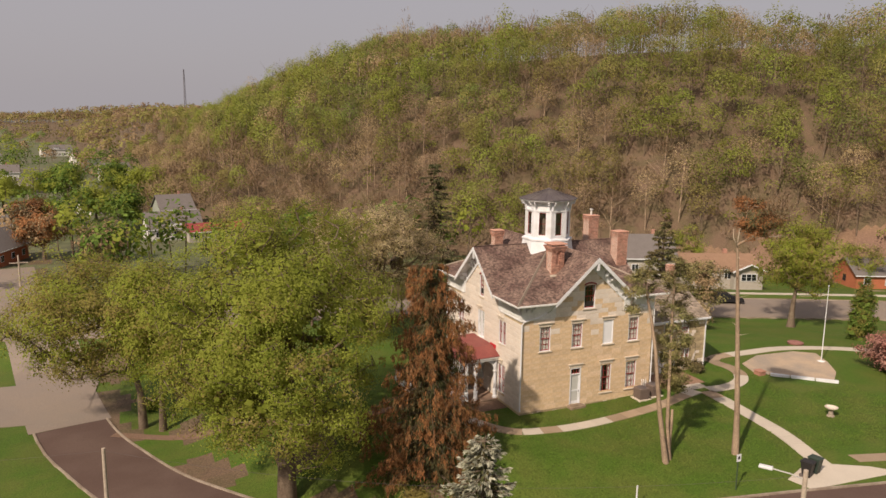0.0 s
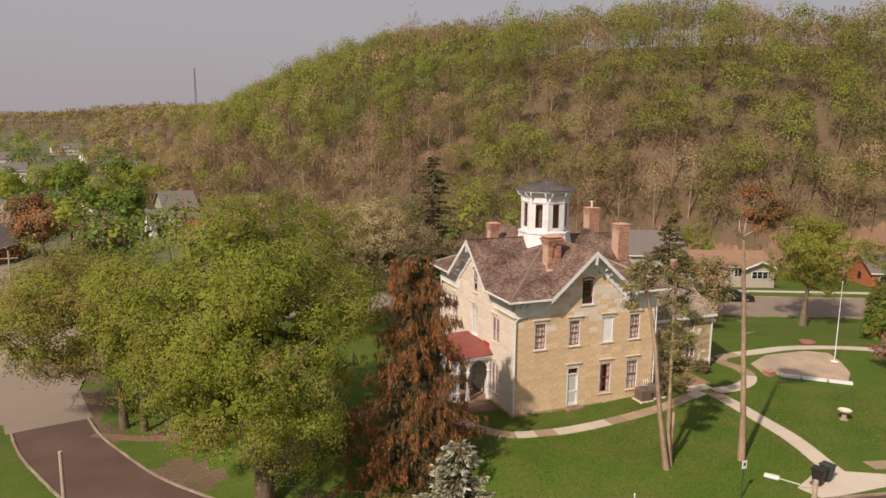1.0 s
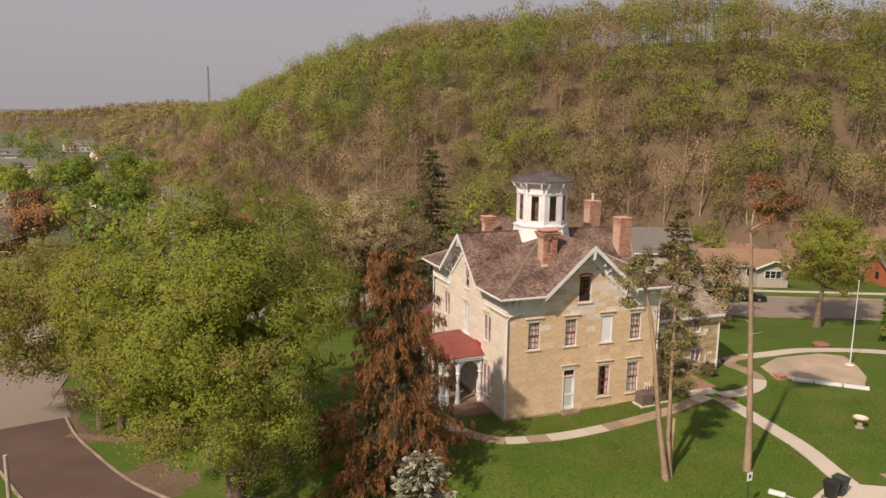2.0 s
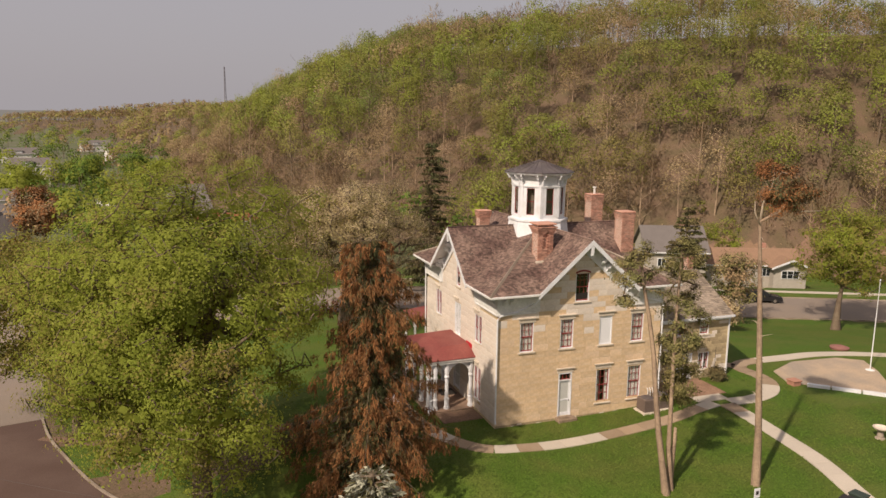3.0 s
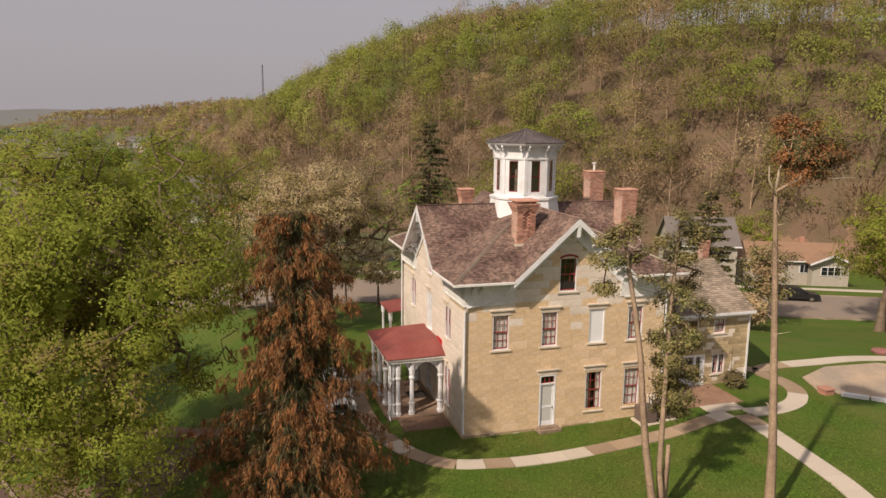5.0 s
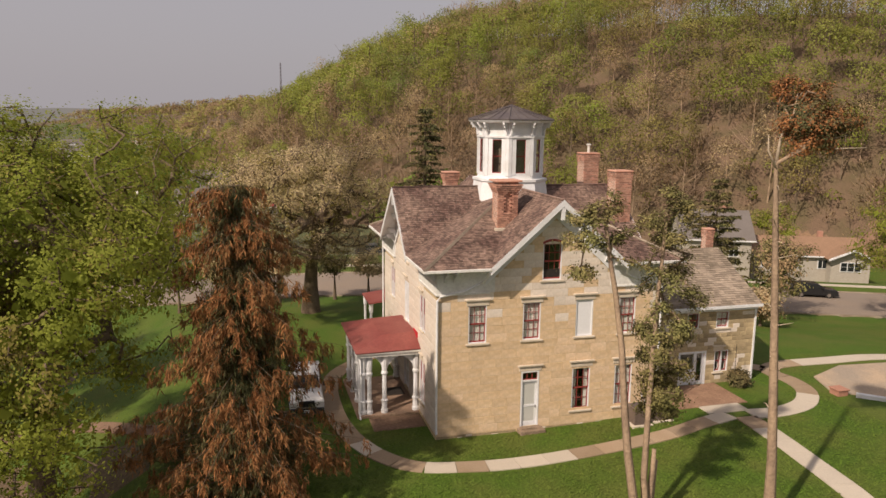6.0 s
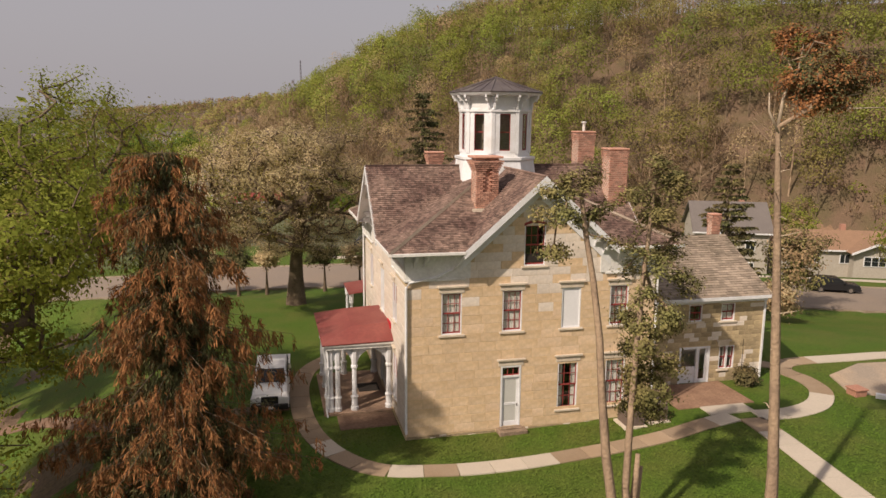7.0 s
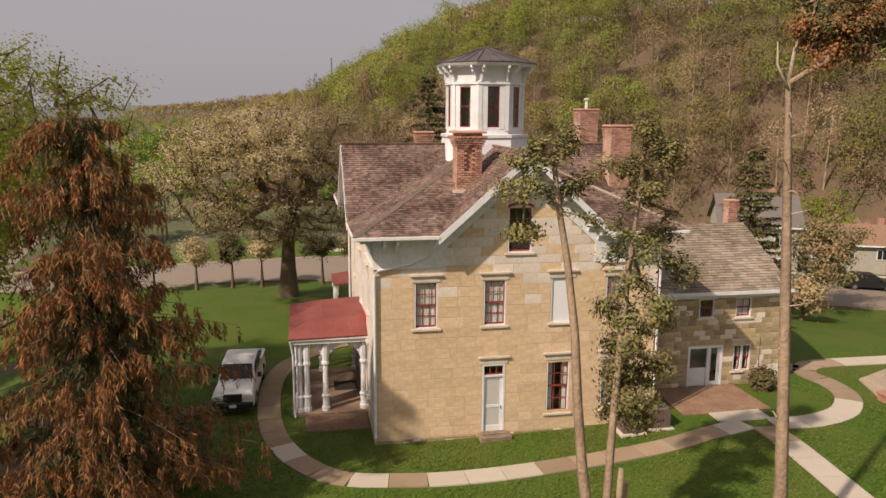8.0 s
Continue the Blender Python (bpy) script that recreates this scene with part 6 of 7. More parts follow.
sheet("driveway", [(11.2, -15.6), (14.0, -14.6), (17.4, -16.6), (18.6, -17.9), (11.6, -17.2)], 0.06, NEWCONC, "pale concrete driveway apron at the street", "driveway")
sheet("gravel_pad", [(24.4, 0.2), (25.3, 2.6), (28.5, 4.0), (33.0, 3.7), (34.6, 2.4), (33.4, 0.0), (31.6, -2.4), (29.4, -4.0)], 0.05, mat("tan_gravel", (0.44, 0.33, 0.23), var=0.2, scale=0.45, fine=12, bump=0.5, tint=(0.3, 0.25, 0.2), amount=0.9), "tan gravel pad with damp patches", "gravel")
sheet("verge_strip", [(17.5, -14.9), (40, -21.5), (40.1, -22.3), (17.4, -15.9)], 0.05, CONCRETE, "narrow concrete pavement beside the street", "pavement")
for i, (x, y, w, d) in enumerate(((66, 36, 3.2, 14), (84, 29, 4, 12))):
    sheet("driveway", [(x - w, y - d / 2), (x, y - d / 2 - 1), (x + 3, y + d / 2), (x - w + 2, y + d / 2)], 0.06, CONCRETE, "pale driveway of the house across the street", "driveway")
bm = bmesh.new()
p0, p1 = Vector((24.9, -0.5, 0.2)), Vector((29.3, -4.5, 0.2))
d = (p1 - p0).normalized()
nn = Vector((-d.y, d.x, 0)) * 0.16
for a, b in ((0.08, 0.34), (0.36, 0.68), (0.7, 1.0)):
    q = [p0.lerp(p1, a) - nn, p0.lerp(p1, b) - nn, p0.lerp(p1, b) + nn, p0.lerp(p1, a) + nn]
    loft(bm, [[p + Vector((0, 0, -0.2)) for p in q], [p + Vector((0, 0, 0.32)) for p in q]])
alone("low_wall", bm, WHITE, "low white painted wall edging the gravel pad", "wall", kind="structure")
alone("brick_pier", boxes((24.2, -0.6, 0, 24.9, 0.1, 0.62), (24.14, -0.66, 0.62, 24.96, 0.16, 0.7), bevel=0.015), mat("pier_brick", (0.4, 0.2, 0.14), var=0.2, scale=3, fine=14), "short brick pier at the end of the wall", "pier")


# ---- things on the lawn ----
def air_unit(x, y, label):
    z = float(ground_z(x, y))
    root = thing("air_conditioner", (x, y, z), label, "air conditioner", "cooling units by the wall")
    m = mat("grey_metal_case", (0.16, 0.12, 0.1), rough=0.5, var=0.12, scale=2, fine=12)
    part("pad", boxes((x - 0.6, y - 0.6, z - 0.1, x + 0.6, y + 0.6, z + 0.08)), LINTEL, root)
    part("case", boxes((x - 0.46, y - 0.46, z + 0.08, x + 0.46, y + 0.46, z + 0.98), bevel=0.03), m, root)
    for i in range(9):
        zz = z + 0.16 + i * 0.085
        part("louvre", boxes((x - 0.475, y - 0.475, zz, x + 0.475, y + 0.475, zz + 0.03)), m, root)
    part("fan_grille", lathe(x, y, [(z + 0.98, 0.4), (z + 1.02, 0.4), (z + 1.05, 0.2), (z + 1.05, 0.05)], 16), CAPROOF, root)


air_unit(10.9, -0.95, "dark grey cooling unit on a pad beside the wall")
air_unit(12.25, -0.75, "second cooling unit at the house corner")
pipes = bmesh.new()
for x, y in ((11.55, -0.14), (11.75, -0.14), (11.95, -0.14)):
    tube(pipes, [(x, y, 0.3), (x, y, 1.3), (x, y + 0.12, 1.45)], 0.035, 6)
alone("wall_pipes", pipes, TRIM, "white service pipes on the wall by the cooling units", "pipes")


def bin_cart(x, y, turn, colour, label):
    z = float(ground_z(x, y)) + 0.06
    root = thing("wheeled_bin", (x, y, z), label, "bin", "bins at the driveway")
    m = pose(x, y, z, 0, 0, turn)
    sq = lambda w, d, h, s=0.0: [m @ Vector(p) for p in ((-w, -d + s, h), (w, -d + s, h), (w, d + s, h), (-w, d + s, h))]
    bm = bmesh.new()
    loft(bm, [sq(0.22, 0.24, 0.06), sq(0.24, 0.27, 0.3), sq(0.3, 0.36, 0.98), sq(0.32, 0.38, 1.0), sq(0.32, 0.38, 1.05)])
    part("body", bm, colour, root)
    bm = bmesh.new()
    loft(bm, [sq(0.33, 0.4, 1.05), sq(0.33, 0.4, 1.08), sq(0.25, 0.3, 1.13)])
    part("lid", bm, colour, root)
    for s in (-1, 1):
        bm = bmesh.new()
        tube(bm, [m @ Vector((s * 0.24, 0.27, 0.12)), m @ Vector((s * 0.3, 0.27, 0.12))], 0.12, 12)
        part("wheel", bm, CAPROOF, root)
    bm = bmesh.new()
    tube(bm, [m @ Vector((-0.28, 0.42, 1.02)), m @ Vector((0.28, 0.42, 1.02))], 0.02, 6)
    part("handle", bm, colour, root)


bin_cart(12.5, -15.9, 20, mat("black_plastic", (0.025, 0.022, 0.022), rough=0.5, var=0.1), "black plastic wheeled bin on the driveway")
bin_cart(13.35, -15.75, 14, mat("dark_green_plastic", (0.035, 0.05, 0.04), rough=0.5, var=0.1), "dark green plastic wheeled bin on the driveway")
bath = thing("bird_bath", (22.2, -9.6, 0.3), "grey concrete bird bath on a pedestal", "bird bath")
part("pedestal", lathe(22.2, -9.6, [(0.2, 0.3), (0.36, 0.3), (0.4, 0.2), (0.75, 0.17), (0.85, 0.22)], 14), KERB, bath, smooth=False)
part("bowl", lathe(22.2, -9.6, [(0.82, 0.16), (0.88, 0.3), (1.0, 0.47), (1.06, 0.49), (1.06, 0.43), (0.97, 0.32), (0.93, 0.1)], 18), LINTEL, bath)
flag = thing("flagpole", (33, 0.4, 0.2), "thin pale grey flagpole in a small round bed", "flagpole")
part("pole", lathe(33, 0.4, [(0.0, 0.05), (4.0, 0.04), (7.6, 0.022)], 8), WHITE, flag)
part("base", lathe(33, 0.4, [(0.0, 0.4), (0.35, 0.36), (0.4, 0.1)], 12), TRIM, flag)
part("finial", lathe(33, 0.4, [(7.6, 0.022), (7.66, 0.05), (7.74, 0.05), (7.8, 0.02)], 8), WHITE, flag)
alone("flower_planter", lathe(35.8, 5.9, [(0.0, 0.7), (0.3, 0.8), (0.36, 0.8), (0.38, 0.66), (0.5, 0.3)], 14), mat("brick_planter", (0.26, 0.12, 0.1), var=0.25, scale=3), "low round brick planter beside the path", "planter")
sign = thing("sign_post", (7.4, -15.0, 0), "small white sign on a thin green post", "sign")
part("post", boxes((7.37, -15.03, -0.4, 7.43, -14.97, 2.0)), mat("green_steel", (0.06, 0.09, 0.05), rough=0.5), sign)
part("plate", boxes((7.22, -15.06, 1.62, 7.58, -15.035, 2.12), bevel=0.008), WHITE, sign)
part("mark", boxes((7.32, -15.066, 1.78, 7.48, -15.062, 1.98)), DARK, sign)
marker = alone("marker_post", lathe(0.8, -13.6, [(-0.5, 0.05), (0.55, 0.05), (0.6, 0.02)], 8), WHITE, "short white marker post in the grass", "post")
trellis = thing("iron_trellis", (19.6, 2.3, 0.2), "thin dark iron trellis by the wing corner", "trellis")
for i in range(5):
    part("bar", boxes((19.2 + i * 0.22, 2.28, 0.0, 19.22 + i * 0.22, 2.3, 1.1 if i else 3.0)), DARK, trellis)
part("rail", boxes((19.2, 2.285, 0.6, 20.1, 2.295, 0.63), (19.2, 2.285, 1.05, 20.1, 2.295, 1.08)), DARK, trellis)

# street lamp and poles by the near street
STEEL = mat("galvanised_steel", (0.5, 0.48, 0.45), rough=0.45, var=0.12, scale=2, fine=10, metal=0.3)
POLEWOOD = mat("weathered_pole_wood", (0.42, 0.34, 0.27), var=0.2, scale=2, fine=9, bump=0.5)
lx, ly = 1.9, -24.4
lamp = thing("street_lamp", (lx, ly, float(ground_z(lx, ly))), "wooden pole street lamp with a pale arm head", "street lamp")
part("pole", lathe(lx, ly, [(-2.0, 0.16), (6.4, 0.11)], 10), POLEWOOD, lamp)
bm = bmesh.new()
tube(bm, [(lx, ly, 5.9), (1.5, -23.9, 6.05), (1.0, -23.2, 6.1)], 0.035, 6)
part("arm", bm, STEEL, lamp)
part("lamp_head", boxes((-0.32, -0.14, -0.06, 0.32, 0.14, 0.08), m=Matrix.Translation((0.85, -23.0, 6.1)) @ Matrix.Rotation(2.2, 4, "Z"), bevel=0.03), WHITE, lamp, "pale lamp head")
ux, uy = -29.1, -5.5
util = thing("utility_pole", (ux, uy, float(ground_z(ux, uy))), "grey wooden service pole by the road", "utility pole")
part("pole", lathe(ux, uy, [(-5.5, 0.14), (4.6, 0.1)], 10), POLEWOOD, util)
bm = bmesh.new()
a, b = Vector((ux, uy, 4.45)), Vector((lx, ly, 6.1))
tube(bm, [a.lerp(b, t) - Vector((0, 0, 5.2 * t * (1 - t))) for t in np.linspace(0, 1, 14)], 0.006, 4)
a, b = Vector((ux, uy, 4.45)), Vector((-60, 6, 3.2))
tube(bm, [a.lerp(b, t) - Vector((0, 0, 2.2 * t * (1 - t))) for t in np.linspace(0, 1, 10)], 0.006, 4)
part("wire", bm, CAPROOF, util, "dark service wires")
for x, y in ((-41, 62), (-58, 230)):
    z = float(ground_z(x, y))
    p = thing("utility_pole", (x, y, z), "tall pale pole with a cross arm beside the street", "utility pole")
    part("pole", lathe(x, y, [(z - 0.5, 0.15), (z + 9.5, 0.1)], 8), POLEWOOD, p)
    part("cross_arm", boxes((x - 1.1, y - 0.06, z + 8.4, x + 1.1, y + 0.06, z + 8.52)), POLEWOOD, p)


# ---- vehicles ----
BLACKTRIM = mat("black_trim", (0.02, 0.02, 0.02), rough=0.45, var=0.1)
TYRE = mat("tyre_rubber", (0.022, 0.021, 0.02), rough=0.85)
DARKGLASS = mat("tinted_glass", (0.02, 0.023, 0.025), rough=0.08, var=0.05, bump=0)
CHROME = mat("bright_metal", (0.6, 0.6, 0.6), rough=0.25, metal=1.0, var=0.05, bump=0)
LENS = mat("lamp_lens", (0.7, 0.7, 0.68), rough=0.2, var=0.05, bump=0)


def body_shell(m, profile, half, inset=0.06):
    """A vehicle body: a side outline given as (y, z), rounded in towards the roof."""
    bm = bmesh.new()
    top = max(z for _, z in profile)
    rings = []
    for s, k in ((-1, 1), (-0.9, 0), (0.9, 0), (1, 1)):
        rings.append([m @ Vector((s * half * (1 - 0.13 * max(0, (z - 1.0) / max(top - 1.0, 0.1))), y + (0.02 if k else 0), z - (inset * 0.5 if k and z > 0.6 else 0))) for y, z in profile])
    loft(bm, rings)
    return bm


def vehicle(name, x, y, turn, paint, label, truck=False):
    z = float(ground_z(x, y)) + 0.02
    m = pose(x, y, z, 0, 0, turn)
    root = thing(name, (x, y, z), label, "car" if not truck else "pickup truck")
    if truck:
        low = [(-2.9, 0.42), (-2.92, 0.95), (-2.75, 1.12), (-1.55, 1.22), (2.85, 1.2), (2.9, 0.5)]
        cab = [(-1.6, 1.18), (-0.75, 1.86), (1.05, 1.9), (1.2, 1.18)]
        half, wheels = 0.93, (-1.85, 1.9)
    else:
        low = [(-2.3, 0.3), (-2.35, 0.7), (-2.2, 0.85), (-1.1, 0.98), (2.0, 1.0), (2.3, 0.85), (2.32, 0.35)]
        cab = [(-1.1, 0.96), (-0.3, 1.5), (1.4, 1.55), (2.1, 0.98)]
        half, wheels = 0.92, (-1.4, 1.4)
    body = part("body", body_shell(m, low, half), paint, root)
    part("cab", body_shell(m, cab, half * 0.93), paint, root)
    f, b = cab[0], cab[1]
    wz = [m @ Vector(p) for p in ((-half * 0.82, f[0] + 0.09, f[1] + 0.1), (half * 0.82, f[0] + 0.09, f[1] + 0.1), (half * 0.72, b[0] - 0.08, b[1] - 0.1), (-half * 0.72, b[0] - 0.08, b[1] - 0.1))]
    up = (m.to_3x3() @ Vector((0, -0.6, 0.75))).normalized() * 0.03
    bm = bmesh.new()
    loft(bm, [[p - up for p in wz], [p + up for p in wz]])
    part("windscreen", bm, DARKGLASS, root)
    for s in (-1, 1):
        part("side_window", boxes((s * half * 0.9 - 0.02, cab[1][0] - 0.25, f[1] + 0.12, s * half * 0.9 + 0.02, cab[2][0] - 0.1, cab[1][1] - 0.12), m=m), DARKGLASS, root)
        part("mirror", boxes((s * (half + 0.02), f[0] + 0.35, f[1] + 0.05, s * (half + 0.2), f[0] + 0.47, f[1] + 0.28), m=m, bevel=0.02), BLACKTRIM, root)
        part("headlight", boxes((s * half * 0.62 - 0.17, low[1][0] - 0.03, 0.78 if truck else 0.6, s * half * 0.62 + 0.17 * (1.0), low[1][0] + 0.12, 1.0 if truck else 0.74), m=m, bevel=0.02), LENS, root)
        for wy in wheels:
            bm = bmesh.new()
            r = 0.4 if truck else 0.33
            tube(bm, [m @ Vector((s * (half - 0.22), wy, r)), m @ Vector((s * (half + 0.01), wy, r))], r, 18)
            w = part("wheel", bm, TYRE, root)
            bm = bmesh.new()
            tube(bm, [m @ Vector((s * (half - 0.02), wy, r)), m @ Vector((s * (half + 0.03), wy, r))], r * 0.58, 14)
            part("rim", bm, CHROME, w)
    part("grille", boxes((-half * 0.45, low[1][0] - 0.04, 0.66 if truck else 0.5, half * 0.45, low[1][0] + 0.1, 1.02 if truck else 0.72), m=m, bevel=0.02), BLACKTRIM, root)
    part("bumper", boxes((-half * 0.98, low[0][0] - 0.12, 0.36 if truck else 0.28, half * 0.98, low[0][0] + 0.15, 0.64 if truck else 0.48), m=m, bevel=0.04), BLACKTRIM, root)
    part("plate", boxes((-0.16, low[0][0] - 0.14, 0.42, 0.16, low[0][0] - 0.12, 0.56), m=m), LENS, root)
    if truck:
        part("bed_floor", boxes((-half * 0.86, 1.3, 1.21, half * 0.86, 2.75, 1.23), m=m), BLACKTRIM, root)
        part("bed_rail", boxes((-half * 0.98, 1.22, 1.2, -half * 0.86, 2.85, 1.34), (half * 0.86, 1.22, 1.2, half * 0.98, 2.85, 1.34), (-half * 0.86, 2.75, 1.2, half * 0.86, 2.85, 1.34), m=m), paint, root)
    return root


vehicle("pickup_truck", -6.0, 7.0, -3, mat("white_car_paint", (0.72, 0.71, 0.7), rough=0.3, var=0.04, scale=1, fine=5, bump=0), "white pickup truck with black grille parked by the path", truck=True)
vehicle("black_car", 49.5, 30.0, 66, mat("black_car_paint", (0.02, 0.02, 0.022), rough=0.25, var=0.05, bump=0), "black car parked on the street behind the house")
vehicle("dark_car", 6.5, 56.5, 80, mat("dark_grey_car_paint", (0.05, 0.05, 0.055), rough=0.3, var=0.05, bump=0), "dark grey car parked beyond the rear street")


# ---- houses round about ----
def cottage(name, x, y, turn, w, d, h, rise, wall, roof_m, label, z=None, dormer=False, wing=None):
    """A gabled house: walls, roof, windows and door; the ridge runs along its width."""
    z = float(ground_z(x, y)) if z is None else z
    m = pose(x, y, z, 0, 0, turn)
    root = thing(name, (x, y, z), label, "house")
    bm = bmesh.new()
    prof = [(-d / 2, -1.0), (d / 2, -1.0), (d / 2, h), (0, h + rise), (-d / 2, h)]
    loft(bm, [[m @ Vector((s * w / 2, a, b)) for a, b in prof] for s in (-1, 1)])
    part("wall", bm, wall, root)
    for s in (-1, 1):
        o = 0.45
        dz = rise / (d / 2)
        c = [(-w / 2 - o, s * (d / 2 + o), h - o * dz), (w / 2 + o, s * (d / 2 + o), h - o * dz), (w / 2 + o, 0, h + rise), (-w / 2 - o, 0, h + rise)]
        if s > 0:
            c = [c[1], c[0], c[3], c[2]]
        c = [m @ (Vector(p) + Vector((0, 0, 0.12))) for p in c]
        part("roof", slab(c, 0.14), roof_m, root)
    bm = boxes((-w / 2 - 0.45, -d / 2 - 0.5, h - 0.45 * rise / (d / 2) - 0.06, w / 2 + 0.45, -d / 2 - 0.4, h - 0.45 * rise / (d / 2) + 0.12), m=m)
    part("fascia", bm, WHITE, root)
    storeys = max(1, int(h / 2.6))
    for st in range(storeys):
        n = max(2, int(w / 3.2))
        for i in range(n):
            u = -w / 2 + w * (i + 0.5) / n
            v = 0.9 + st * 2.7
            part("window", boxes((u - 0.6, -d / 2 - 0.06, v, u + 0.6, -d / 2 + 0.02, v + 1.25), m=m), WHITE, root)
            part("pane", boxes((u - 0.5, -d / 2 - 0.09, v + 0.1, u - 0.04, -d / 2 - 0.05, v + 1.15), (u + 0.04, -d / 2 - 0.09, v + 0.1, u + 0.5, -d / 2 - 0.05, v + 1.15), m=m), DARKGLASS, root)
        for s in (-1, 1):
            part("window", boxes((s * w / 2 - 0.05, -0.5, 0.9 + st * 2.7, s * w / 2 + 0.05, 0.5, 2.1 + st * 2.7), m=m), DARKGLASS, root)
    if wing:
        # a gable that faces the street, with a wide triple window
        wu, ww, wd = wing
        bm = bmesh.new()
        pr = [(wu - ww / 2, -1.0), (wu + ww / 2, -1.0), (wu + ww / 2, h), (wu, h + ww * 0.22), (wu - ww / 2, h)]
        loft(bm, [[m @ Vector((a, yy, b)) for a, b in pr] for yy in (-d / 2 - wd, 0)])
        part("wing_wall", bm, wall, root)
        for s in (-1, 1):
            c = [(wu + s * (ww / 2 + 0.6), -d / 2 - wd - 0.7, h - 0.26 + 0.1), (wu + s * (ww / 2 + 0.6), 0, h - 0.26 + 0.1), (wu, 0, h + ww * 0.22 + 0.1), (wu, -d / 2 - wd - 0.7, h + ww * 0.22 + 0.1)]
            if s < 0:
                c = [c[1], c[0], c[3], c[2]]
            part("wing_roof", slab([m @ Vector(p) for p in c], 0.14), roof_m, root)
            c = [(wu + s * (ww / 2 + 0.6), h - 0.36), (wu + s * (ww / 2 + 0.6), h - 0.1), (wu, h + ww * 0.22 + 0.13), (wu, h + ww * 0.22 - 0.13)]
            bm = bmesh.new()
            loft(bm, [[m @ Vector((a, yy, b)) for a, b in c] for yy in (-d / 2 - wd - 0.78, -d / 2 - wd - 0.7)])
            part("bargeboard", bm, WHITE, root)
        yy = -d / 2 - wd
        part("window", boxes((wu - 1.3, yy - 0.07, 0.9, wu + 1.3, yy + 0.02, 2.15), m=m), WHITE, root)
        for i in range(3):
            a = wu - 1.2 + i * 0.83
            part("pane", boxes((a, yy - 0.1, 1.0, a + 0.72, yy - 0.06, 1.53), (a, yy - 0.1, 1.57, a + 0.72, yy - 0.06, 2.05), m=m), DARKGLASS, root)
    if dormer:
        part("dormer", boxes((-1.6, -d / 2 + 0.3, h + 0.2, 1.6, -d / 2 + 2.4, h + 1.5), m=m), WHITE, root)
        part("dormer_roof", boxes((-1.9, -d / 2 + 0.0, h + 1.5, 1.9, -d / 2 + 2.8, h + 1.62), m=m), roof_m, root)
    part("chimney", boxes((w * 0.18, 0.3, h + rise * 0.5, w * 0.18 + 0.6, 0.9, h + rise + 0.8), m=m), BRICK, root)
    return root


SIDING = mat("grey_siding", (0.4, 0.36, 0.31), var=0.1, scale=1, fine=5, bump=0.2)
SIDING_W = mat("white_siding", (0.66, 0.64, 0.6), var=0.08, scale=1, fine=5, bump=0.2)
SIDING_G = mat("green_grey_siding", (0.3, 0.32, 0.27), var=0.1, scale=1, fine=5, bump=0.2)
REDBRICK = mat("orange_brick_wall", (0.42, 0.14, 0.07), var=0.15, scale=1, fine=12, bump=0.3)
ASPH_BROWN = mat("brown_roofing", (0.27, 0.165, 0.105), var=0.15, scale=1, fine=8, bump=0.4)
ASPH_GREY = mat("grey_roofing", (0.16, 0.14, 0.13), var=0.15, scale=1, fine=8, bump=0.4)
ASPH_RED = mat("red_roofing", (0.25, 0.05, 0.045), var=0.12, scale=1, fine=8, bump=0.3)
cottage("ranch_house", 62.8, 47.9, -22, 14, 8, 2.7, 1.7, SIDING, ASPH_BROWN, "low grey ranch house with a brown roof", z=-3.5, wing=(4.6, 4.7, 1.6))
cottage("grey_house", 50.5, 50.1, -22, 8.6, 8, 6.0, 3.0, SIDING, ASPH_GREY, "two-storey grey-brown house with a grey roof below the hill")
cottage("brick_house", 99, 38, -24, 22, 8, 2.8, 2.2, REDBRICK, ASPH_GREY, "orange brick bungalow with a grey roof")
cottage("gabled_house", -17, 152, 12, 8, 9, 6.0, 3.2, SIDING_G, ASPH_GREY, "green-grey gabled town house", dormer=False)
cottage("gabled_house", -18, 140, 8, 12, 9, 3.0, 3.4, SIDING_W, ASPH_GREY, "white house with a grey dormered roof", dormer=True)
cottage("red_roofed_house", -9, 135, 8, 13, 8, 2.5, 1.4, SIDING, ASPH_RED, "low house with a dark red roof")
for i, (x, y, t, w, d, h, r, wm, rm) in enumerate(((-60, 150, 20, 12, 8, 3, 2.4, SIDING_W, ASPH_GREY), (-53, 118, 70, 12, 9, 3.2, 3, REDBRICK, ASPH_GREY), (-68, 190, 15, 13, 9, 3, 2.5, SIDING_W, ASPH_GREY), (-35, 196, 30, 11, 8, 3, 2.6, SIDING_W, ASPH_GREY), (-84, 240, 10, 14, 9, 4, 2.5, SIDING, ASPH_BROWN), (-33, 320, 15, 12, 9, 5, 3, SIDING_W, ASPH_GREY), (-80, 330, 5, 16, 10, 4, 3, SIDING_W, ASPH_GREY), (-110, 300, 12, 15, 10, 4, 3, SIDING_W, ASPH_RED), (-60, 270, 30, 12, 9, 3, 2.6, SIDING, ASPH_GREY), (-100, 420, 10, 18, 10, 5, 3, SIDING_W, ASPH_GREY), (-50, 430, 30, 14, 9, 5, 3, SIDING_W, ASPH_BROWN), (-140, 480, 0, 30, 14, 6, 2, SIDING, ASPH_GREY), (-75, 560, 12, 20, 12, 5, 3, SIDING_W, ASPH_GREY))):
    cottage("town_house", x, y, t, w, d, h, r, wm, rm, "small gabled house in the town below the hill", dormer=i % 3 == 0)
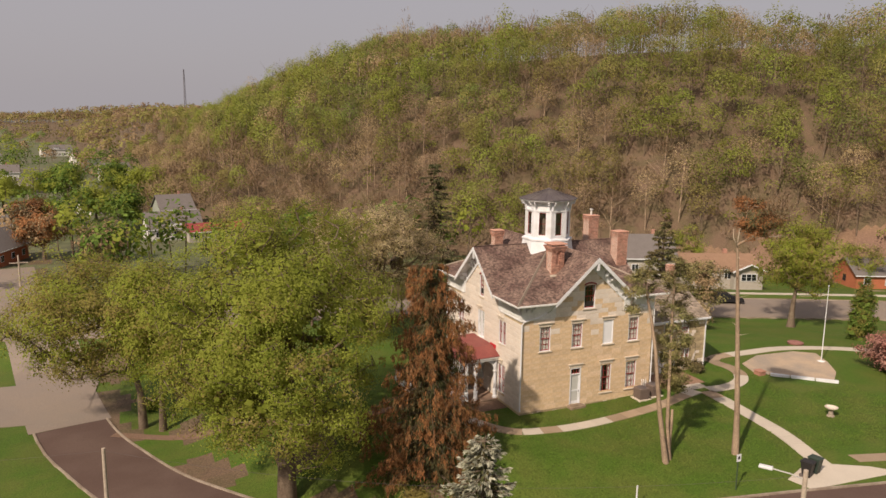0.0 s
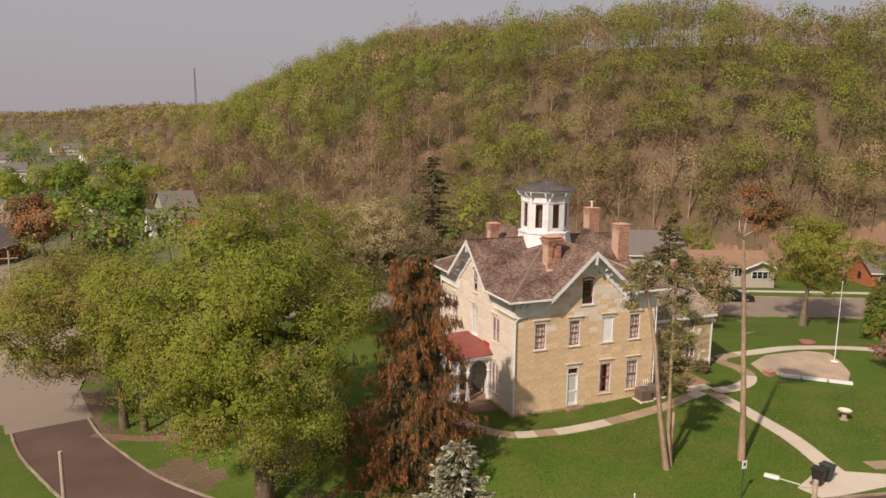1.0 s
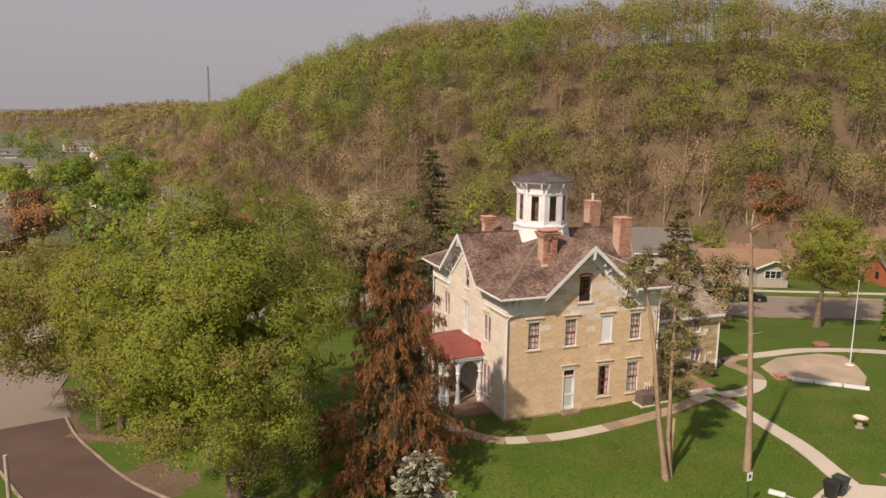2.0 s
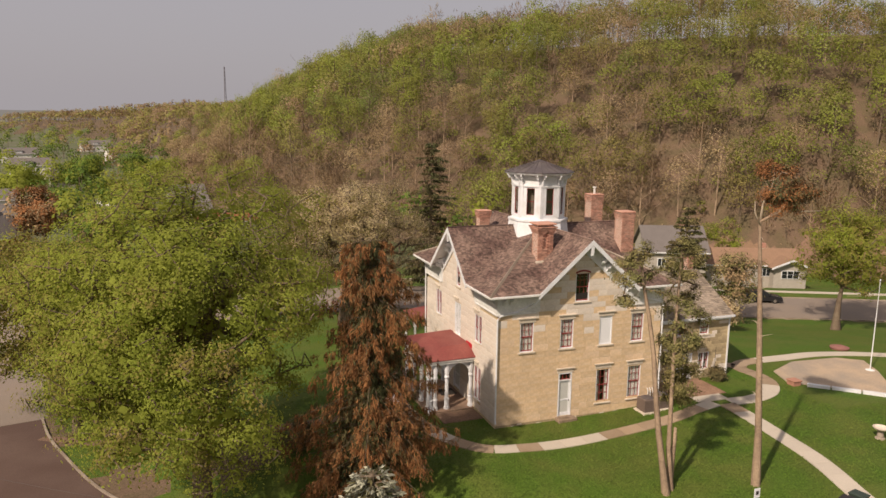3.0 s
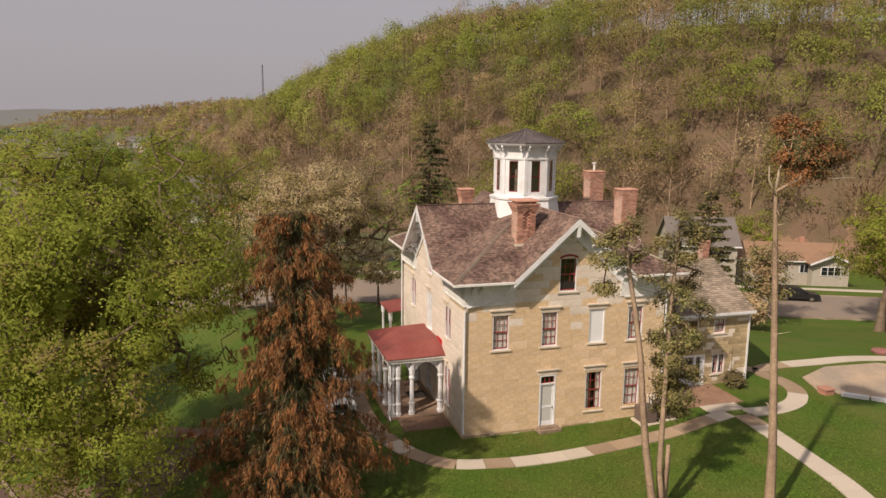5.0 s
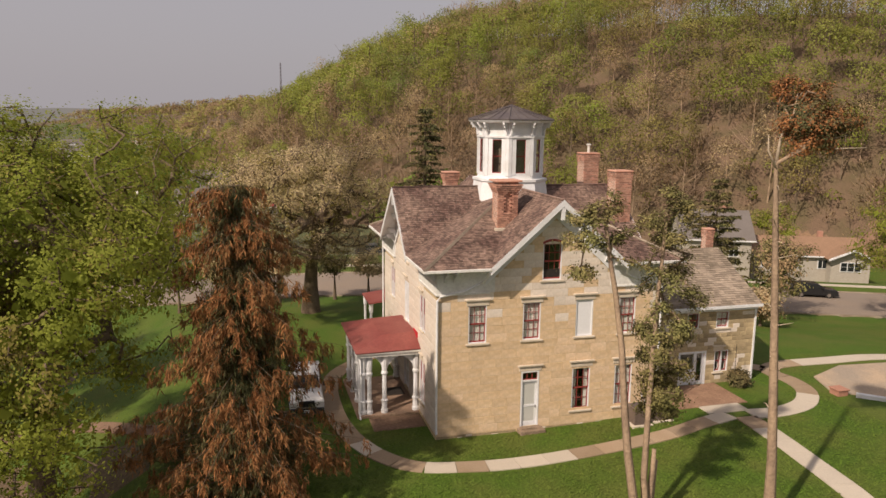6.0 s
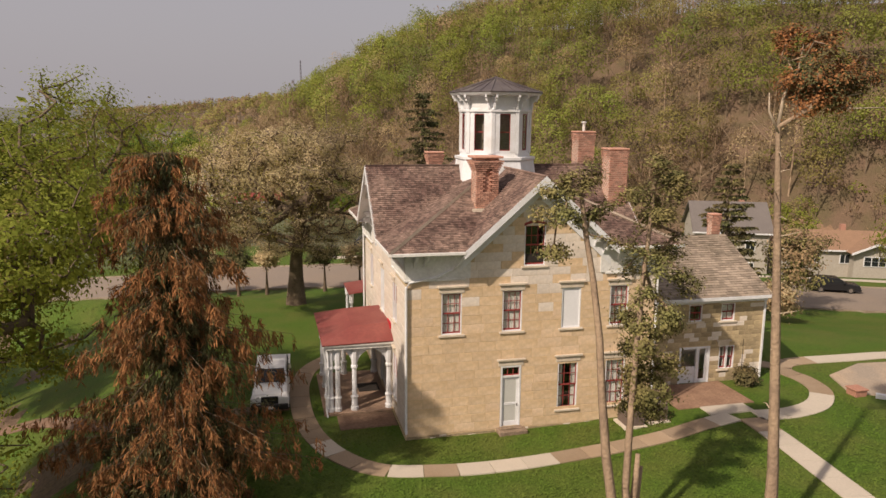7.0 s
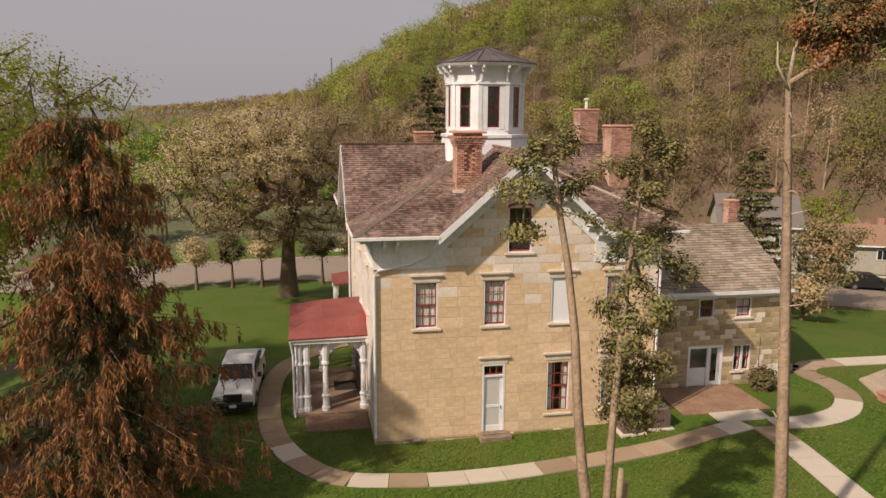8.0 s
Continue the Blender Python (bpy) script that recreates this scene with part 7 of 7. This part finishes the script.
for x, y in ((48, 842), (68, 836)):
    cottage("hilltop_house", x, y, 10, 11, 9, 6, 3.5, SIDING_W, ASPH_GREY, "white house on the far hilltop")
# radio mast on the far hill
tx, ty = 36, 849
tz = float(ground_z(tx, ty))
mast = thing("radio_mast", (tx, ty, tz), "thin steel lattice mast on the far hill", "mast")
for i in range(3):
    a = i * 2.094
    bm = bmesh.new()
    tube(bm, [(tx + 1.6 * math.cos(a), ty + 1.6 * math.sin(a), tz), (tx + 0.5 * math.cos(a), ty + 0.5 * math.sin(a), tz + 52)], 0.22, 5)
    part("leg", bm, CAPROOF, mast)
for i in range(13):
    z0 = tz + i * 4
    r0, r1 = 1.6 - 1.1 * i / 13, 1.6 - 1.1 * (i + 1) / 13
    bm = bmesh.new()
    for k in range(3):
        a, b = k * 2.094, (k + 1) * 2.094
        tube(bm, [(tx + r0 * math.cos(a), ty + r0 * math.sin(a), z0), (tx + r1 * math.cos(b), ty + r1 * math.sin(b), z0 + 4)], 0.12, 4)
    part("brace", bm, CAPROOF, mast)

# far hills; their haze is a painted colour that glows by itself
HAZE_GLOW = bpy.data.materials.new("glowing_haze")
HAZE_GLOW.use_nodes = True
hn, hl = HAZE_GLOW.node_tree.nodes, HAZE_GLOW.node_tree.links
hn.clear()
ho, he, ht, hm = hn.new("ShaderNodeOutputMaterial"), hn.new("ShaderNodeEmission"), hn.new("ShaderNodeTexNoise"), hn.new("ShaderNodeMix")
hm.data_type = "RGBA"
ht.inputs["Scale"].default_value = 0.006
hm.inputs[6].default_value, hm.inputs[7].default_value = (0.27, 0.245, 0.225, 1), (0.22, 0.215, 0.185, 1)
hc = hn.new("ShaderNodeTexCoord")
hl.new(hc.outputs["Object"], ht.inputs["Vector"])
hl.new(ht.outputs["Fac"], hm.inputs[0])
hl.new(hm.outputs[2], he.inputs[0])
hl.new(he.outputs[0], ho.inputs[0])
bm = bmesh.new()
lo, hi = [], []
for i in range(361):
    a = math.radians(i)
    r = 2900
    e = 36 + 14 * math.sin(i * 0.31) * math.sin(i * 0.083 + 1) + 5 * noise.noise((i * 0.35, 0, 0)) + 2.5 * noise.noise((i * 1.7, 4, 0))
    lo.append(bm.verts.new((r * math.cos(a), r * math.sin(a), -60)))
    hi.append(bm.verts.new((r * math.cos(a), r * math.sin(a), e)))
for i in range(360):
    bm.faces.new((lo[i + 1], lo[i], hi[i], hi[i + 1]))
alone("backdrop", bm, HAZE_GLOW, "far hills on the horizon with haze painted as a flat glow", "backdrop", kind="structure")

# grass tufts on the near lawn
rng = np.random.default_rng(8)
g = np.column_stack([rng.uniform(-13, 30, 60000), rng.uniform(-16, 9, 60000)])
keep = ~((g[:, 0] > -0.3) & (g[:, 0] < W + 0.3) & (g[:, 1] > -0.2)) & ~((g[:, 0] > 12) & (g[:, 0] < 21.3) & (g[:, 1] > -1.2)) & ~((g[:, 0] > -3.7) & (g[:, 0] < 0) & (g[:, 1] > 1.6))
keep &= ~((g[:, 0] > 23.8) & (g[:, 1] > -5)) & ~((g[:, 1] < -14) & (g[:, 0] > 11))
for line in PATHS:
    keep &= near_line(g[:, 0], g[:, 1], line)[0] > 0.66
keep &= near_line(g[:, 0], g[:, 1], ROAD_A)[0] > 4.3
g = g[keep]
c = np.column_stack([g, ground_z(g[:, 0], g[:, 1]) + 0.03])
v, f = leaf_faces(c, 0.16, rng, 0.4, facing=np.tile([-0.25, -0.2, 1.0], (len(c), 1)), loose=0.45)
tagged(mesh_np("grass", v, f, GRASS), "short uneven tufts of mown grass", "grass", kind="stuff")


# ---- wall stones, last ----
def under_gable(length, mid):
    """The run of a course: the whole wall up to the eave, then what lies under the rake."""
    def run(v):
        if v <= EAVE + 0.05:
            return 0.0, length
        k = max(0.0, GH + 1.05 - (v - EAVE) / RISE)
        return mid - k, mid + k
    return run


pad = lambda holes: [(a - 0.01, b + 0.01, c - 0.01, d + 0.01) for a, b, c, d in holes]
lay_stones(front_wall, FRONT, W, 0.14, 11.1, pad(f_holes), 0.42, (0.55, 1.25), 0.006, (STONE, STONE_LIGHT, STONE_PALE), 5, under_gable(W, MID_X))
lay_stones(front_wall, FRONT @ Matrix.Translation((0, 0, 0.055)), W, -0.22, 0.13, [(4.3, 5.8, -1, 1)], 0.12, (0.16, 0.4), 0.014, (RUBBLE, STONE_PALE), 9, cap=0)
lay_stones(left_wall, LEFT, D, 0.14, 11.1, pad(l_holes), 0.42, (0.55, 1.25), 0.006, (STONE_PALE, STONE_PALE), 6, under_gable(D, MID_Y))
lay_stones(a_wall, ANNEX, AL, -0.2, AE - 0.26, pad(a_holes), 0.24, (0.28, 0.7), 0.012, (RUBBLE, STONE_PALE), 7)
